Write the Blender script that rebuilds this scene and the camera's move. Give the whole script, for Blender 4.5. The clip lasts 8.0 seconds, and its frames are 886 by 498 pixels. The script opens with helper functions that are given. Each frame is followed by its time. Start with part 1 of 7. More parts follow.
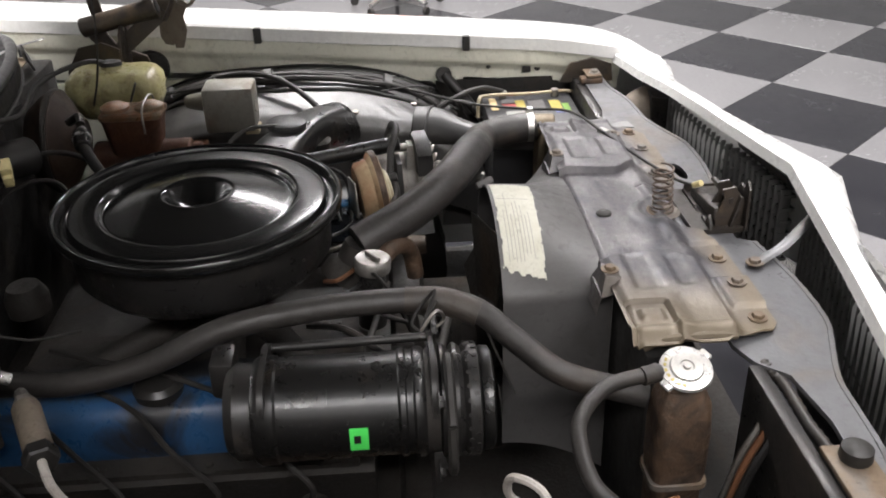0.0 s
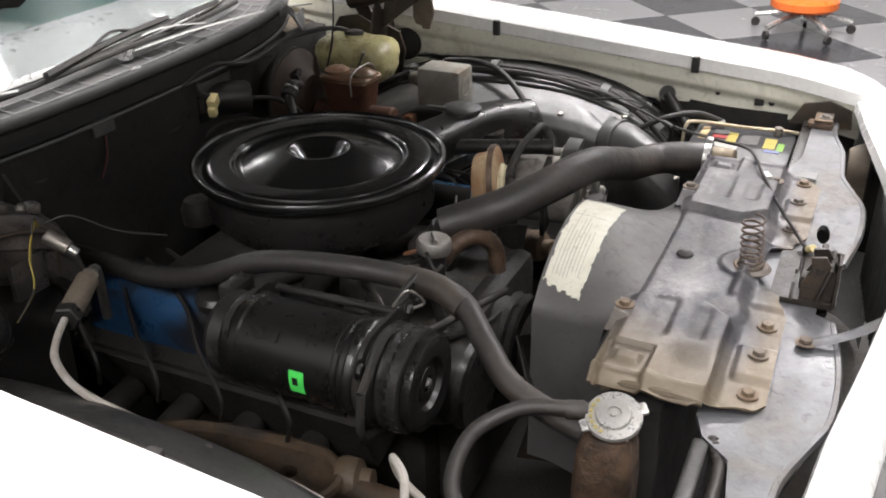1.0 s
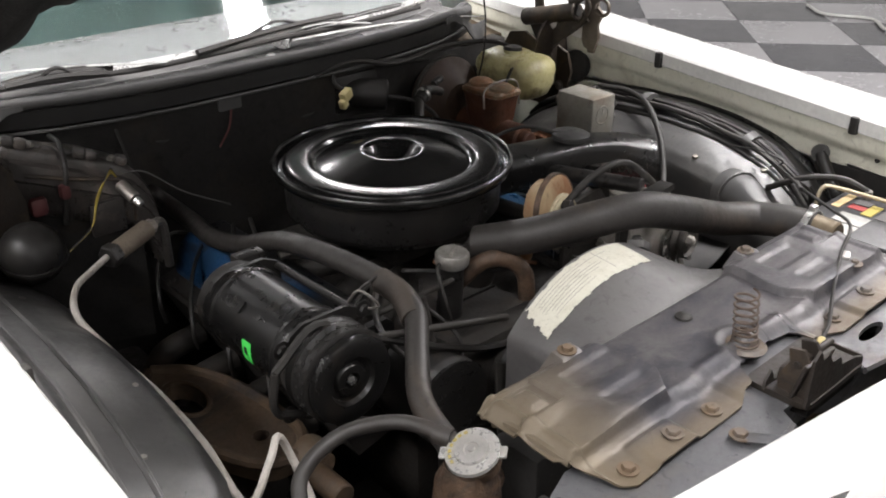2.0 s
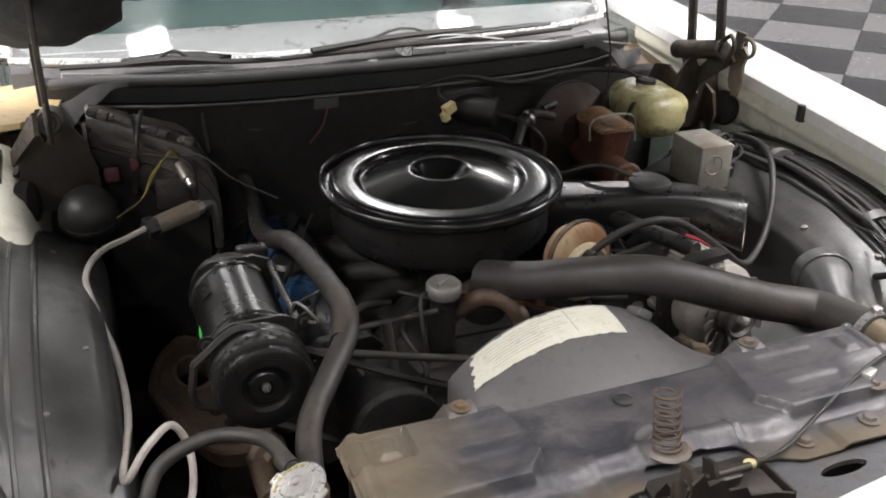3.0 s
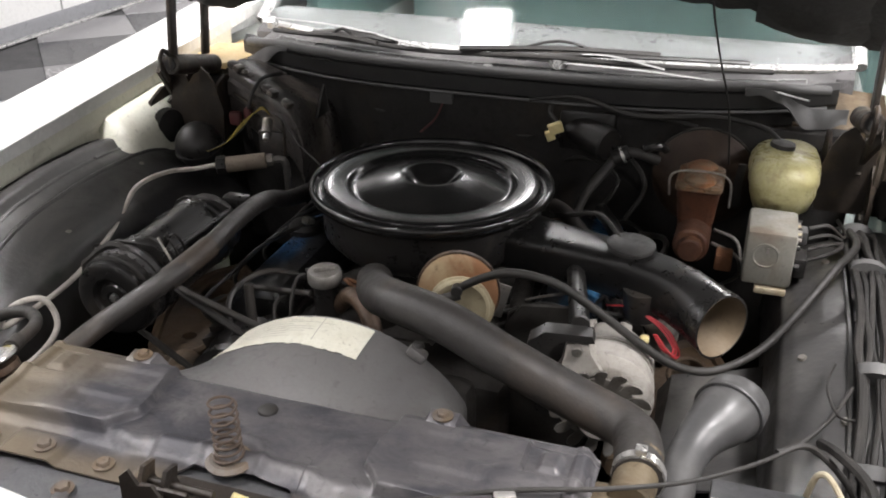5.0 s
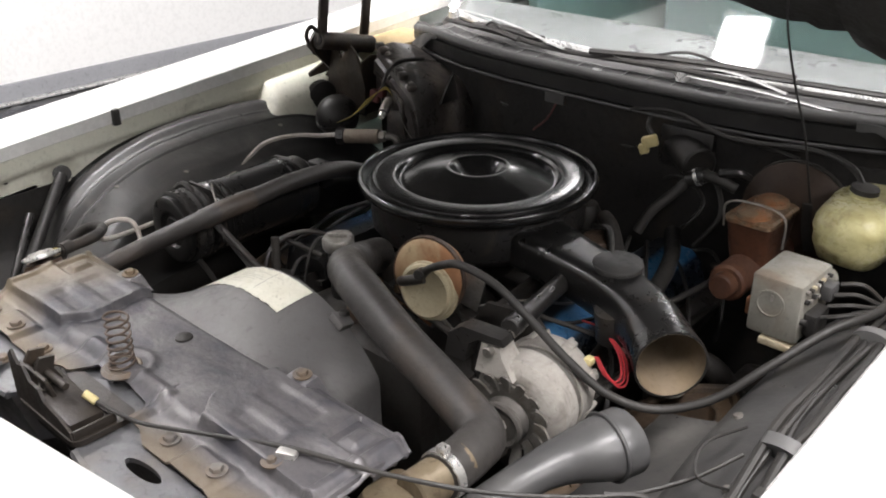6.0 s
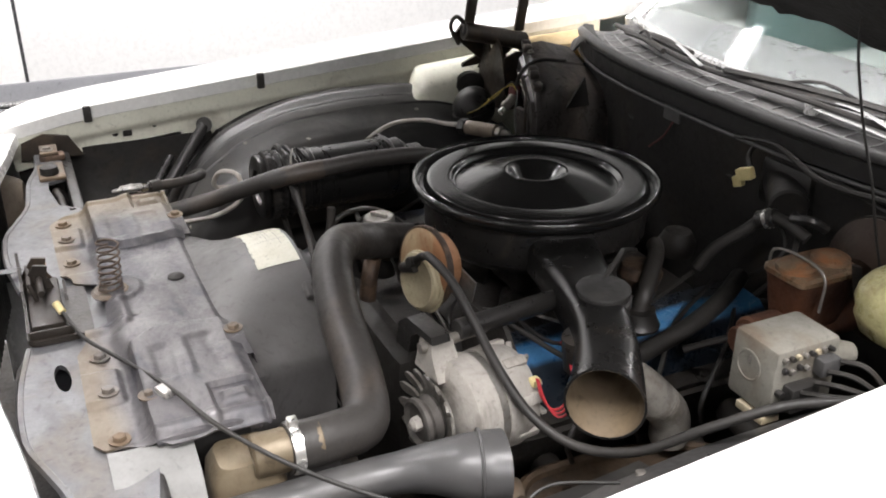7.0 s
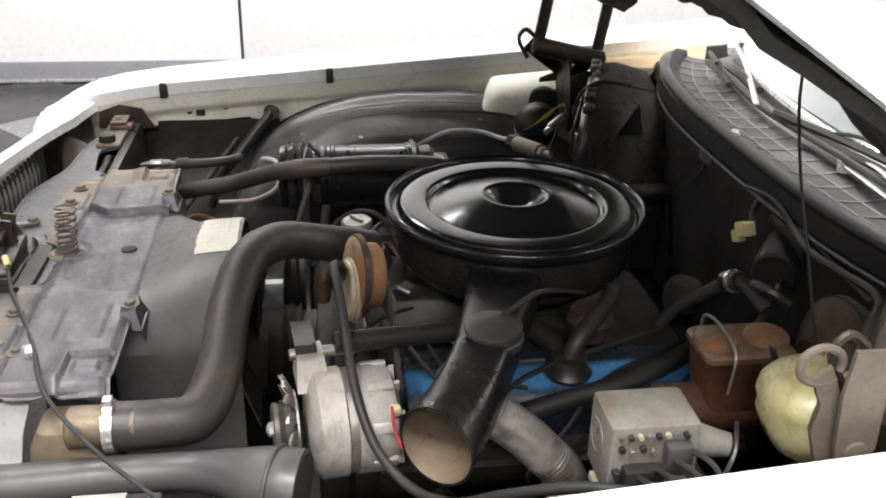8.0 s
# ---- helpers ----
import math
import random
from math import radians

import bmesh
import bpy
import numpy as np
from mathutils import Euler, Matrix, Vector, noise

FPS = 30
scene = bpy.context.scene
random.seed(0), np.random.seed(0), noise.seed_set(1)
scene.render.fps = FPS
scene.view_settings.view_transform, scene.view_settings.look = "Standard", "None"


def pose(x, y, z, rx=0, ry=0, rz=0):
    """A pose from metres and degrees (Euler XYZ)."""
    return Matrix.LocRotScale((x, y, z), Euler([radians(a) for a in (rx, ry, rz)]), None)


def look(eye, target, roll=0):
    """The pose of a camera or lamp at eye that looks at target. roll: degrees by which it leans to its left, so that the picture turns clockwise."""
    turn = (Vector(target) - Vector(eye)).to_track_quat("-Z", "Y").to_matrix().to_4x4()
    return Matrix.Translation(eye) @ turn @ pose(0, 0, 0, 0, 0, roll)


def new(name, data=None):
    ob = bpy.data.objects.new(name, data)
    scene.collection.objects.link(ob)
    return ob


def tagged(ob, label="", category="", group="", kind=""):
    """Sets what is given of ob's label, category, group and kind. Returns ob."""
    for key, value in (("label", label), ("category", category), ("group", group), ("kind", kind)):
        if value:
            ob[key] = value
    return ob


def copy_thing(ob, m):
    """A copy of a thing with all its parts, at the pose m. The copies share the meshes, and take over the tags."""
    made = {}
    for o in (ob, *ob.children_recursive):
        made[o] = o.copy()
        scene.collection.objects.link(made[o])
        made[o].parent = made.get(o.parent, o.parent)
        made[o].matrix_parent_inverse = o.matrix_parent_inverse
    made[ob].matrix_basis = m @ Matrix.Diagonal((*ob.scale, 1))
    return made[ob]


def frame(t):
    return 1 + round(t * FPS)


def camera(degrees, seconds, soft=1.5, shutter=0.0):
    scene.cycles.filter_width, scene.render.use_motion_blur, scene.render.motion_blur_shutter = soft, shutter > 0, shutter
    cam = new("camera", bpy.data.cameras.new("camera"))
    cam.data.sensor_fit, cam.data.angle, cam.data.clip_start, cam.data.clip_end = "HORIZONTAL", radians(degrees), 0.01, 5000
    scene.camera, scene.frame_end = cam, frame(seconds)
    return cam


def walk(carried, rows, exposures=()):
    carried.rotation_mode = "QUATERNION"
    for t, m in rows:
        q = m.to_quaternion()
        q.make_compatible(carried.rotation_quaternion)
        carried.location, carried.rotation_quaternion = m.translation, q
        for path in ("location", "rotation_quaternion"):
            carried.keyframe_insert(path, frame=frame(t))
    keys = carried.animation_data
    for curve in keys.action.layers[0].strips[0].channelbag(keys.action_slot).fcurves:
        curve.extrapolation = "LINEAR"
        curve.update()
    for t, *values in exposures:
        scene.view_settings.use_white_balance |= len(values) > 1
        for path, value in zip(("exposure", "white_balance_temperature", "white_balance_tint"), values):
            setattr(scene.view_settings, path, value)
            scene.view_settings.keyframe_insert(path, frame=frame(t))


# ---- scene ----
cam = camera(50.8, 8.0, 1.9)
PATH = [
    (0, (-1.327, 0.487, 1.543), (0.426, 0.384, 0.587), -1.5),
    (0.5, (-1.314, 0.223, 1.54), (0.422, 0.54, 0.6), -1.4),
    (1, (-1.278, -0.049, 1.532), (0.325, 0.708, 0.605), -0.9),
    (1.5, (-1.189, -0.268, 1.533), (0.214, 0.822, 0.615), -0.4),
    (2, (-1.012, -0.454, 1.542), (0.192, 0.867, 0.645), -0.0),
    (2.2, (-0.926, -0.514, 1.55), (0.16, 0.906, 0.652), 0.1),
    (3.3, (-0.417, -0.698, 1.571), (0.053, 1.026, 0.671), 0.8),
    (3.5, (-0.3, -0.721, 1.578), (0.021, 1.034, 0.674), 0.5),
    (4, (-0.021, -0.752, 1.585), (-0.005, 1.029, 0.677), 0.2),
    (4.5, (0.249, -0.746, 1.593), (-0.033, 1.01, 0.678), -0.0),
    (4.7, (0.348, -0.725, 1.58), (-0.036, 1.018, 0.678), 0.1),
    (5.8, (0.936, -0.495, 1.561), (-0.189, 0.906, 0.681), -0.9),
    (6, (1.035, -0.418, 1.556), (-0.199, 0.888, 0.678), -0.8),
    (6.5, (1.222, -0.225, 1.537), (-0.224, 0.85, 0.668), -0.3),
    (7, (1.319, -0.015, 1.529), (-0.317, 0.746, 0.665), 0.2),
    (7.5, (1.37, 0.2, 1.525), (-0.363, 0.708, 0.666), 0.8),
    (8, (1.409, 0.458, 1.533), (-0.378, 0.716, 0.672), 1.4),
]
walk(cam, [(t, look(eye, target, roll)) for t, eye, target, roll in PATH])

# ---------------------------------------------------------------- light
world = bpy.data.worlds.new("world")
world.use_nodes = True
world.node_tree.nodes["Background"].inputs[0].default_value = (0.8, 0.9, 1.0, 1)
world.node_tree.nodes["Background"].inputs[1].default_value = 0.05
scene.world = world
LAMP_WATTS = 149.0
LAMPS = [(x, y) for x in (-3.1, -0.8, 1.5, 3.9) for y in (0.2, 6.6)] + [(-1.6, -3.8), (2.7, -3.8)]
for lx, ly in LAMPS:
    lamp_data = bpy.data.lights.new("tube_light", "AREA")
    lamp_data.shape, lamp_data.size, lamp_data.size_y = "RECTANGLE", 0.32, 2.4
    lamp_data.energy, lamp_data.color = LAMP_WATTS * (0.3 if ly < -1 else 1.35 if ly < 2 else 0.95) * (0.62 if lx < -3 else 1.03), (1.0, 0.965, 0.965)
    lamp_ob = new("tube_light", lamp_data)
    lamp_ob.location = (lx, ly, 3.38)

# ---------------------------------------------------------------- small tools
BASE = {}


def finish(bm, name, material, base, smooth=40):
    bmesh.ops.recalc_face_normals(bm, faces=bm.faces)
    me = bpy.data.meshes.new(name)
    for v in bm.verts:
        v.co -= base
    for f in bm.faces:
        f.smooth = smooth > 0
    bm.to_mesh(me)
    bm.free()
    if smooth > 0:
        me.set_sharp_from_angle(angle=radians(smooth))
    for m in material if isinstance(material, (list, tuple)) else [material]:
        me.materials.append(m)
    return me


def thing(name, base, label, category, group="", kind=""):
    ob = new(name)
    ob.location = base
    BASE[ob] = Vector(base)
    return tagged(ob, label, category, group, kind)


def part(name, bm, material, parent, label="", smooth=40):
    ob = new(name, finish(bm, name, material, BASE[parent], smooth))
    ob.parent = parent
    BASE[ob] = BASE[parent]
    return tagged(ob, label)


def solo(name, bm, material, base, label, category, group="", kind="", smooth=40):
    ob = new(name, finish(bm, name, material, Vector(base), smooth))
    ob.location = base
    BASE[ob] = Vector(base)
    return tagged(ob, label, category, group, kind)


def join(*bms):
    out = bmesh.new()
    for b in bms:
        lut = [out.verts.new(v.co) for v in b.verts]
        b.verts.index_update()
        for f in b.faces:
            try:
                g = out.faces.new([lut[v.index] for v in f.verts])
                g.material_index = f.material_index
            except ValueError:
                pass
        b.free()
    return out


def slot(bm, n):
    for f in bm.faces:
        f.material_index = n
    return bm


def moved(bm, m):
    bmesh.ops.transform(bm, matrix=m, verts=bm.verts)
    return bm


def axis_frame(at, way):
    return Matrix.Translation(at) @ Vector(way).to_track_quat("Z", "Y").to_matrix().to_4x4()


def box(c, s, bevel=0.003, turn=None, seg=2):
    bm = bmesh.new()
    bmesh.ops.create_cube(bm, size=1.0)
    bmesh.ops.scale(bm, vec=s, verts=bm.verts)
    if bevel:
        bmesh.ops.bevel(bm, geom=bm.edges[:], offset=min(bevel, 0.45 * min(s)), segments=seg, profile=0.5, affect="EDGES")
    m = Matrix.Translation(c)
    if turn:
        m = m @ pose(0, 0, 0, *turn)
    return moved(bm, m)


def lathe(profile, at=(0, 0, 0), way=(0, 0, 1), seg=28, squash=1.0):
    """A turned form: profile rows are (radius, height)."""
    bm = bmesh.new()
    rings = []
    for r, h in profile:
        if r < 1e-5:
            rings.append([bm.verts.new((0, 0, h))])
        else:
            rings.append([bm.verts.new((r * math.cos(2 * math.pi * k / seg), squash * r * math.sin(2 * math.pi * k / seg), h)) for k in range(seg)])
    for a, b in zip(rings, rings[1:]):
        for k in range(seg):
            n = (k + 1) % seg
            if len(a) == 1 and len(b) > 1:
                bm.faces.new((a[0], b[k], b[n]))
            elif len(b) == 1 and len(a) > 1:
                bm.faces.new((a[k], a[n], b[0]))
            elif len(a) > 1:
                bm.faces.new((a[k], a[n], b[n], b[k]))
    for ring in (rings[0], rings[-1]):
        if len(ring) > 1:
            bm.faces.new(ring)
    return moved(bm, axis_frame(at, way))


def rod(a, b, r, seg=16, chamfer=0.12, r2=None):
    a, b = Vector(a), Vector(b)
    h, r2 = (b - a).length, r if r2 is None else r2
    c = min(chamfer * min(r, r2), 0.2 * h)
    return lathe([(0, 0), (r - c, 0), (r, c), (r2, h - c), (r2 - c, h), (0, h)], a, b - a, seg)


def smooth_line(pts, step=5):
    pts = [Vector(p) for p in pts]
    ext = [2 * pts[0] - pts[1]] + pts + [2 * pts[-1] - pts[-2]]
    out = []
    for i in range(1, len(ext) - 2):
        p0, p1, p2, p3 = ext[i - 1 : i + 3]
        for k in range(step):
            t = k / step
            out.append(0.5 * (2 * p1 + (p2 - p0) * t + (2 * p0 - 5 * p1 + 4 * p2 - p3) * t * t + (3 * p1 - p0 - 3 * p2 + p3) * t**3))
    return out + [pts[-1]]


def tube(pts, r, seg=10, step=5, wave=0.0, pitch=2, flat=1.0, wall=0.0):
    """A bent tube along smooth points; wave: ribs of a bellows; flat: squash across; wall: hollow ends."""
    line = smooth_line(pts, step) if step > 1 else [Vector(p) for p in pts]
    n = len(line)
    rad = [r] * n if not isinstance(r, (list, tuple)) else [float(q) for q in np.interp(np.linspace(0, 1, n), np.linspace(0, 1, len(r)), r)]
    bm, rings = bmesh.new(), []
    side = None
    for i, p in enumerate(line):
        d = (line[min(i + 1, n - 1)] - line[max(i - 1, 0)]).normalized()
        if side is None:
            side = d.cross(Vector((0, 0, 1)))
            side = side.normalized() if side.length > 1e-3 else Vector((1, 0, 0))
        side = (side - d * side.dot(d)).normalized()
        up = d.cross(side)
        q = rad[i] + (wave if (i // pitch) % 2 else -wave)
        rings.append([bm.verts.new(p + q * (math.cos(a) * side + flat * math.sin(a) * up)) for a in (2 * math.pi * k / seg for k in range(seg))])
    for a, b in zip(rings, rings[1:]):
        for k in range(seg):
            bm.faces.new((a[k], a[(k + 1) % seg], b[(k + 1) % seg], b[k]))
    bm.faces.new(rings[0])
    bm.faces.new(rings[-1])
    return bm


def loft(loops, close=True, caps=True):
    bm = bmesh.new()
    rows = [[bm.verts.new(p) for p in lp] for lp in loops]
    for a, b in zip(rows, rows[1:]):
        for k in range(len(a) if close else len(a) - 1):
            n = (k + 1) % len(a)
            bm.faces.new((a[k], a[n], b[n], b[k]))
    if caps and close:
        bm.faces.new(rows[0])
        bm.faces.new(rows[-1])
    return bm


def surface(f, us, vs, thick=0.0, keep=None):
    """A sheet through f(u, v), thickened along its normals."""
    us, vs = [float(u) for u in us], [float(v) for v in vs]
    bm = bmesh.new()
    g = [[bm.verts.new(f(u, v)) for v in vs] for u in us]
    for i in range(len(us) - 1):
        for j in range(len(vs) - 1):
            if keep is None or keep((us[i] + us[i + 1]) / 2, (vs[j] + vs[j + 1]) / 2):
                bm.faces.new((g[i][j], g[i + 1][j], g[i + 1][j + 1], g[i][j + 1]))
    bmesh.ops.delete(bm, geom=[v for v in bm.verts if not v.link_faces], context="VERTS")
    if thick:
        bm.normal_update()
        low = {v: bm.verts.new(v.co - v.normal * thick) for v in list(bm.verts)}
        rim = [e for e in bm.edges if len(e.link_faces) == 1]
        faces = list(bm.faces)
        for e in rim:
            a, b = e.verts
            bm.faces.new((a, b, low[b], low[a]))
        for fc in faces:
            bm.faces.new([low[v] for v in reversed(fc.verts)])
    return bm


def plate(outline, z0, z1, holes=(), bevel=0.0):
    """A flat sheet from z0 up to z1 with through holes; outline and holes are rows of (x, y)."""
    bm = bmesh.new()
    loops = []
    for lp in (outline, *holes):
        vs = [bm.verts.new((x, y, z1)) for x, y in lp]
        loops.append([bm.edges.new((vs[i], vs[(i + 1) % len(vs)])) for i in range(len(vs))])
    if holes:
        bmesh.ops.triangle_fill(bm, use_beauty=True, use_dissolve=False, edges=bm.edges[:], normal=(0, 0, 1))
    else:
        bm.faces.new([e.verts[0] for e in loops[0]])
    ret = bmesh.ops.extrude_face_region(bm, geom=bm.faces[:])
    for v in ret["geom"]:
        if isinstance(v, bmesh.types.BMVert):
            v.co.z = z0
    return bm


def ell(cx, cy, rx, ry, n=20, turn=0.0):
    c, s = math.cos(turn), math.sin(turn)
    out = []
    for k in range(n):
        a = 2 * math.pi * k / n
        x, y = rx * math.cos(a), ry * math.sin(a)
        out.append((cx + c * x - s * y, cy + s * x + c * y))
    return out


def rounded(x0, y0, x1, y1, r, n=4):
    out = []
    for cx, cy, a0 in ((x1 - r, y1 - r, 0), (x0 + r, y1 - r, 90), (x0 + r, y0 + r, 180), (x1 - r, y0 + r, 270)):
        for k in range(n + 1):
            a = radians(a0 + 90 * k / n)
            out.append((cx + r * math.cos(a), cy + r * math.sin(a)))
    return out


def hexbolt(at, way=(0, 0, 1), r=0.0085, h=0.007, washer=0.013):
    w = lathe([(0, 0), (washer, 0), (washer, 0.0018), (0, 0.0018)], at, way, 18)
    b = lathe([(0, 0.001), (r, 0.001), (r, h - 0.0015), (r * 0.85, h), (0, h)], at, way, 6)
    return join(w, b)


def sm(a, b, x):
    t = min(1.0, max(0.0, (x - a) / (b - a)))
    return t * t * (3 - 2 * t)


def catmull(xs, x):
    """Linear table lookup: xs is rows of (key, value)."""
    return float(np.interp(x, [a for a, _ in xs], [b for _, b in xs]))


# ---------------------------------------------------------------- materials
def mat(name, base, rough=0.5, metal=0.0, second=None, amount=0.5, scale=6.0, grain=120.0, bump=0.15, third=None, third_scale=2.0, third_cut=0.58, coat=0.0, spec=0.5, stretch=(1, 1, 1), third_soft=0.12, rough_var=0.15, third_amount=1.0, speck=0.45, dent=0.0):
    """Base colour broken by a second one at hand size and a third one in patches, with fine grain in gloss and relief."""
    m = bpy.data.materials.new(name)
    m.use_nodes = True
    nt = m.node_tree
    bsdf = nt.nodes["Principled BSDF"]
    co = nt.nodes.new("ShaderNodeTexCoord")
    mp = nt.nodes.new("ShaderNodeMapping")
    mp.inputs["Scale"].default_value = stretch
    info = nt.nodes.new("ShaderNodeObjectInfo")
    shift = nt.nodes.new("ShaderNodeVectorMath")
    shift.operation = "SCALE"
    shift.inputs[0].default_value = (7.0, 3.0, 5.0)
    nt.links.new(info.outputs["Random"], shift.inputs["Scale"])
    nt.links.new(shift.outputs[0], mp.inputs["Location"])
    nt.links.new(co.outputs["Object"], mp.inputs["Vector"])

    def noise_node(sc, detail, dist=0.0):
        n = nt.nodes.new("ShaderNodeTexNoise")
        n.inputs["Scale"].default_value, n.inputs["Detail"].default_value, n.inputs["Distortion"].default_value = sc, detail, dist
        n.inputs["Roughness"].default_value = 0.6
        nt.links.new(mp.outputs[0], n.inputs["Vector"])
        return n.outputs["Fac"]

    def span(src, lo, hi, to=1.0):
        r = nt.nodes.new("ShaderNodeMapRange")
        r.inputs["From Min"].default_value, r.inputs["From Max"].default_value, r.inputs["To Max"].default_value = lo, hi, to
        nt.links.new(src, r.inputs["Value"])
        return r.outputs["Result"]

    def blend(fac, a, b):
        x = nt.nodes.new("ShaderNodeMix")
        x.data_type = "RGBA"
        nt.links.new(fac, x.inputs[0])
        for k, v in ((6, a), (7, b)):
            if isinstance(v, tuple):
                x.inputs[k].default_value = (*v[:3], 1)
            else:
                nt.links.new(v, x.inputs[k])
        return x.outputs[2]

    second = second or tuple(c * 0.72 for c in base)
    big, fine = noise_node(scale, 6.0, 0.3), noise_node(grain, 3.0)
    colour = blend(span(big, 0.35, 0.68, amount), base, second)
    colour = blend(span(fine, 0.45, 0.8, 0.25), colour, tuple(c * 0.6 for c in second))
    if third:
        patch = noise_node(third_scale, 8.0, 0.6)
        colour = blend(span(patch, third_cut - third_soft, third_cut + third_soft, third_amount), colour, third)
    spots = noise_node(scale * 4.5 + 22, 7.0, 0.8)
    if speck:
        colour = blend(span(spots, 0.58, 0.70, speck), colour, tuple(c * 0.45 for c in second))
    nt.links.new(colour, bsdf.inputs["Base Color"])
    rr = nt.nodes.new("ShaderNodeMapRange")
    rr.inputs["To Min"].default_value, rr.inputs["To Max"].default_value = max(0.02, rough - rough_var), min(1.0, rough + rough_var)
    mixr = nt.nodes.new("ShaderNodeMath")
    mixr.operation = "MULTIPLY_ADD"
    mixr.inputs[1].default_value, mixr.inputs[2].default_value = 0.5, 0.0
    half = nt.nodes.new("ShaderNodeMath")
    half.operation = "ADD"
    nt.links.new(big, half.inputs[0])
    nt.links.new(spots, half.inputs[1])
    nt.links.new(half.outputs[0], mixr.inputs[0])
    wide = nt.nodes.new("ShaderNodeMapRange")
    wide.inputs["From Min"].default_value, wide.inputs["From Max"].default_value = 0.36, 0.62
    nt.links.new(mixr.outputs[0], wide.inputs["Value"])
    nt.links.new(wide.outputs["Result"], rr.inputs["Value"])
    nt.links.new(rr.outputs["Result"], bsdf.inputs["Roughness"])
    bsdf.inputs["Metallic"].default_value = metal
    bsdf.inputs["Specular IOR Level"].default_value = spec
    bsdf.inputs["Coat Weight"].default_value = coat
    bsdf.inputs["Coat Roughness"].default_value = 0.08
    if bump:
        bp = nt.nodes.new("ShaderNodeBump")
        bp.inputs["Strength"].default_value, bp.inputs["Distance"].default_value = bump, 0.002
        nt.links.new(fine, bp.inputs["Height"])
        if dent:
            bd = nt.nodes.new("ShaderNodeBump")
            bd.inputs["Strength"].default_value, bd.inputs["Distance"].default_value = dent, 0.012
            nt.links.new(big, bd.inputs["Height"])
            nt.links.new(bd.outputs[0], bp.inputs["Normal"])
        nt.links.new(bp.outputs[0], bsdf.inputs["Normal"])
    return m


WHITE_PAINT = mat("white_paint", (0.80, 0.80, 0.78), 0.22, 0, (0.76, 0.76, 0.74), 0.4, 3, 90, 0.02, coat=0.6, speck=0.0)
INNER_WHITE = mat("inner_white_paint", (0.66, 0.655, 0.56), 0.45, 0, (0.58, 0.57, 0.48), 0.7, 7, 160, 0.08, third=(0.34, 0.32, 0.26), third_scale=11, third_cut=0.68, dent=0.1)
LID_BLACK = mat("gloss_black_enamel", (0.008, 0.008, 0.008), 0.20, 0, (0.012, 0.0115, 0.011), 0.6, 5, 220, 0.012, coat=0.2, third=(0.030, 0.028, 0.026), third_scale=7, third_cut=0.72, rough_var=0.05, speck=0.12, spec=0.45)
BLACK_METAL = mat("black_painted_metal", (0.016, 0.0153, 0.015), 0.36, 0, (0.025, 0.023, 0.021), 0.7, 14, 180, 0.12, third=(0.06, 0.05, 0.04), third_scale=16, third_cut=0.70, spec=0.4)
DARK_GRIME = mat("oily_grime", (0.027, 0.025, 0.0228), 0.62, 0, (0.031, 0.026, 0.022), 0.7, 18, 150, 0.5, third=(0.06, 0.042, 0.028), third_scale=9, third_cut=0.69, spec=0.35)
RUBBER = mat("dusty_rubber", (0.018, 0.0172, 0.0165), 0.55, 0, (0.036, 0.032, 0.028), 0.6, 12, 160, 0.2, spec=0.4)
RUBBER_GREY = mat("weathered_hose_rubber", (0.030, 0.0272, 0.025), 0.5, 0, (0.021, 0.0185, 0.0165), 0.6, 10, 160, 0.2, third=(0.058, 0.044, 0.033), third_scale=7, third_cut=0.64, dent=0.25)
LINER = mat("black_plastic_liner", (0.032, 0.031, 0.031), 0.39, 0, (0.05, 0.048, 0.046), 0.7, 6, 140, 0.08, third=(0.12, 0.114, 0.105), third_scale=4.5, third_cut=0.66, third_soft=0.16, rough_var=0.13, spec=0.75, dent=0.35)
DUCT = mat("grey_black_plastic", (0.042, 0.042, 0.043), 0.4, 0, (0.072, 0.069, 0.066), 0.6, 6, 150, 0.08, dent=0.15)
SHROUD = mat("grey_shroud_plastic", (0.094, 0.091, 0.091), 0.5, 0, (0.106, 0.100, 0.096), 0.7, 8, 170, 0.12, third=(0.066, 0.062, 0.060), third_scale=6, third_cut=0.60, dent=0.12)
TIN_GREY = mat("worn_grey_sheet_metal", (0.130, 0.131, 0.137), 0.42, 0.38, (0.078, 0.078, 0.083), 0.9, 9, 150, 0.12, third=(0.17, 0.135, 0.092), third_scale=9, third_cut=0.60, third_amount=0.4, dent=0.2)
PLATE_GREY = mat("stained_cover_plate", (0.120, 0.114, 0.116), 0.44, 0.3, (0.062, 0.058, 0.063), 0.9, 13, 150, 0.15, third=(0.036, 0.036, 0.044), third_scale=14.0, third_cut=0.545, third_soft=0.08, third_amount=0.85, stretch=(0.8, 1.2, 1), dent=0.25)
RUST_FLANGE = mat("rusty_tan_metal", (0.155, 0.112, 0.072), 0.6, 0.2, (0.10, 0.066, 0.042), 0.8, 20, 170, 0.25, third=(0.125, 0.122, 0.12), third_scale=9, third_cut=0.58)
BROWN_TANK = mat("brown_oxidised_brass", (0.14, 0.09, 0.058), 0.48, 0.35, (0.062, 0.042, 0.031), 0.9, 34, 170, 0.25, third=(0.04, 0.028, 0.022), third_scale=24, third_cut=0.54, third_soft=0.08, dent=0.5)
RUST = mat("rust", (0.21, 0.085, 0.035), 0.8, 0, (0.11, 0.05, 0.025), 0.8, 22, 140, 0.5)
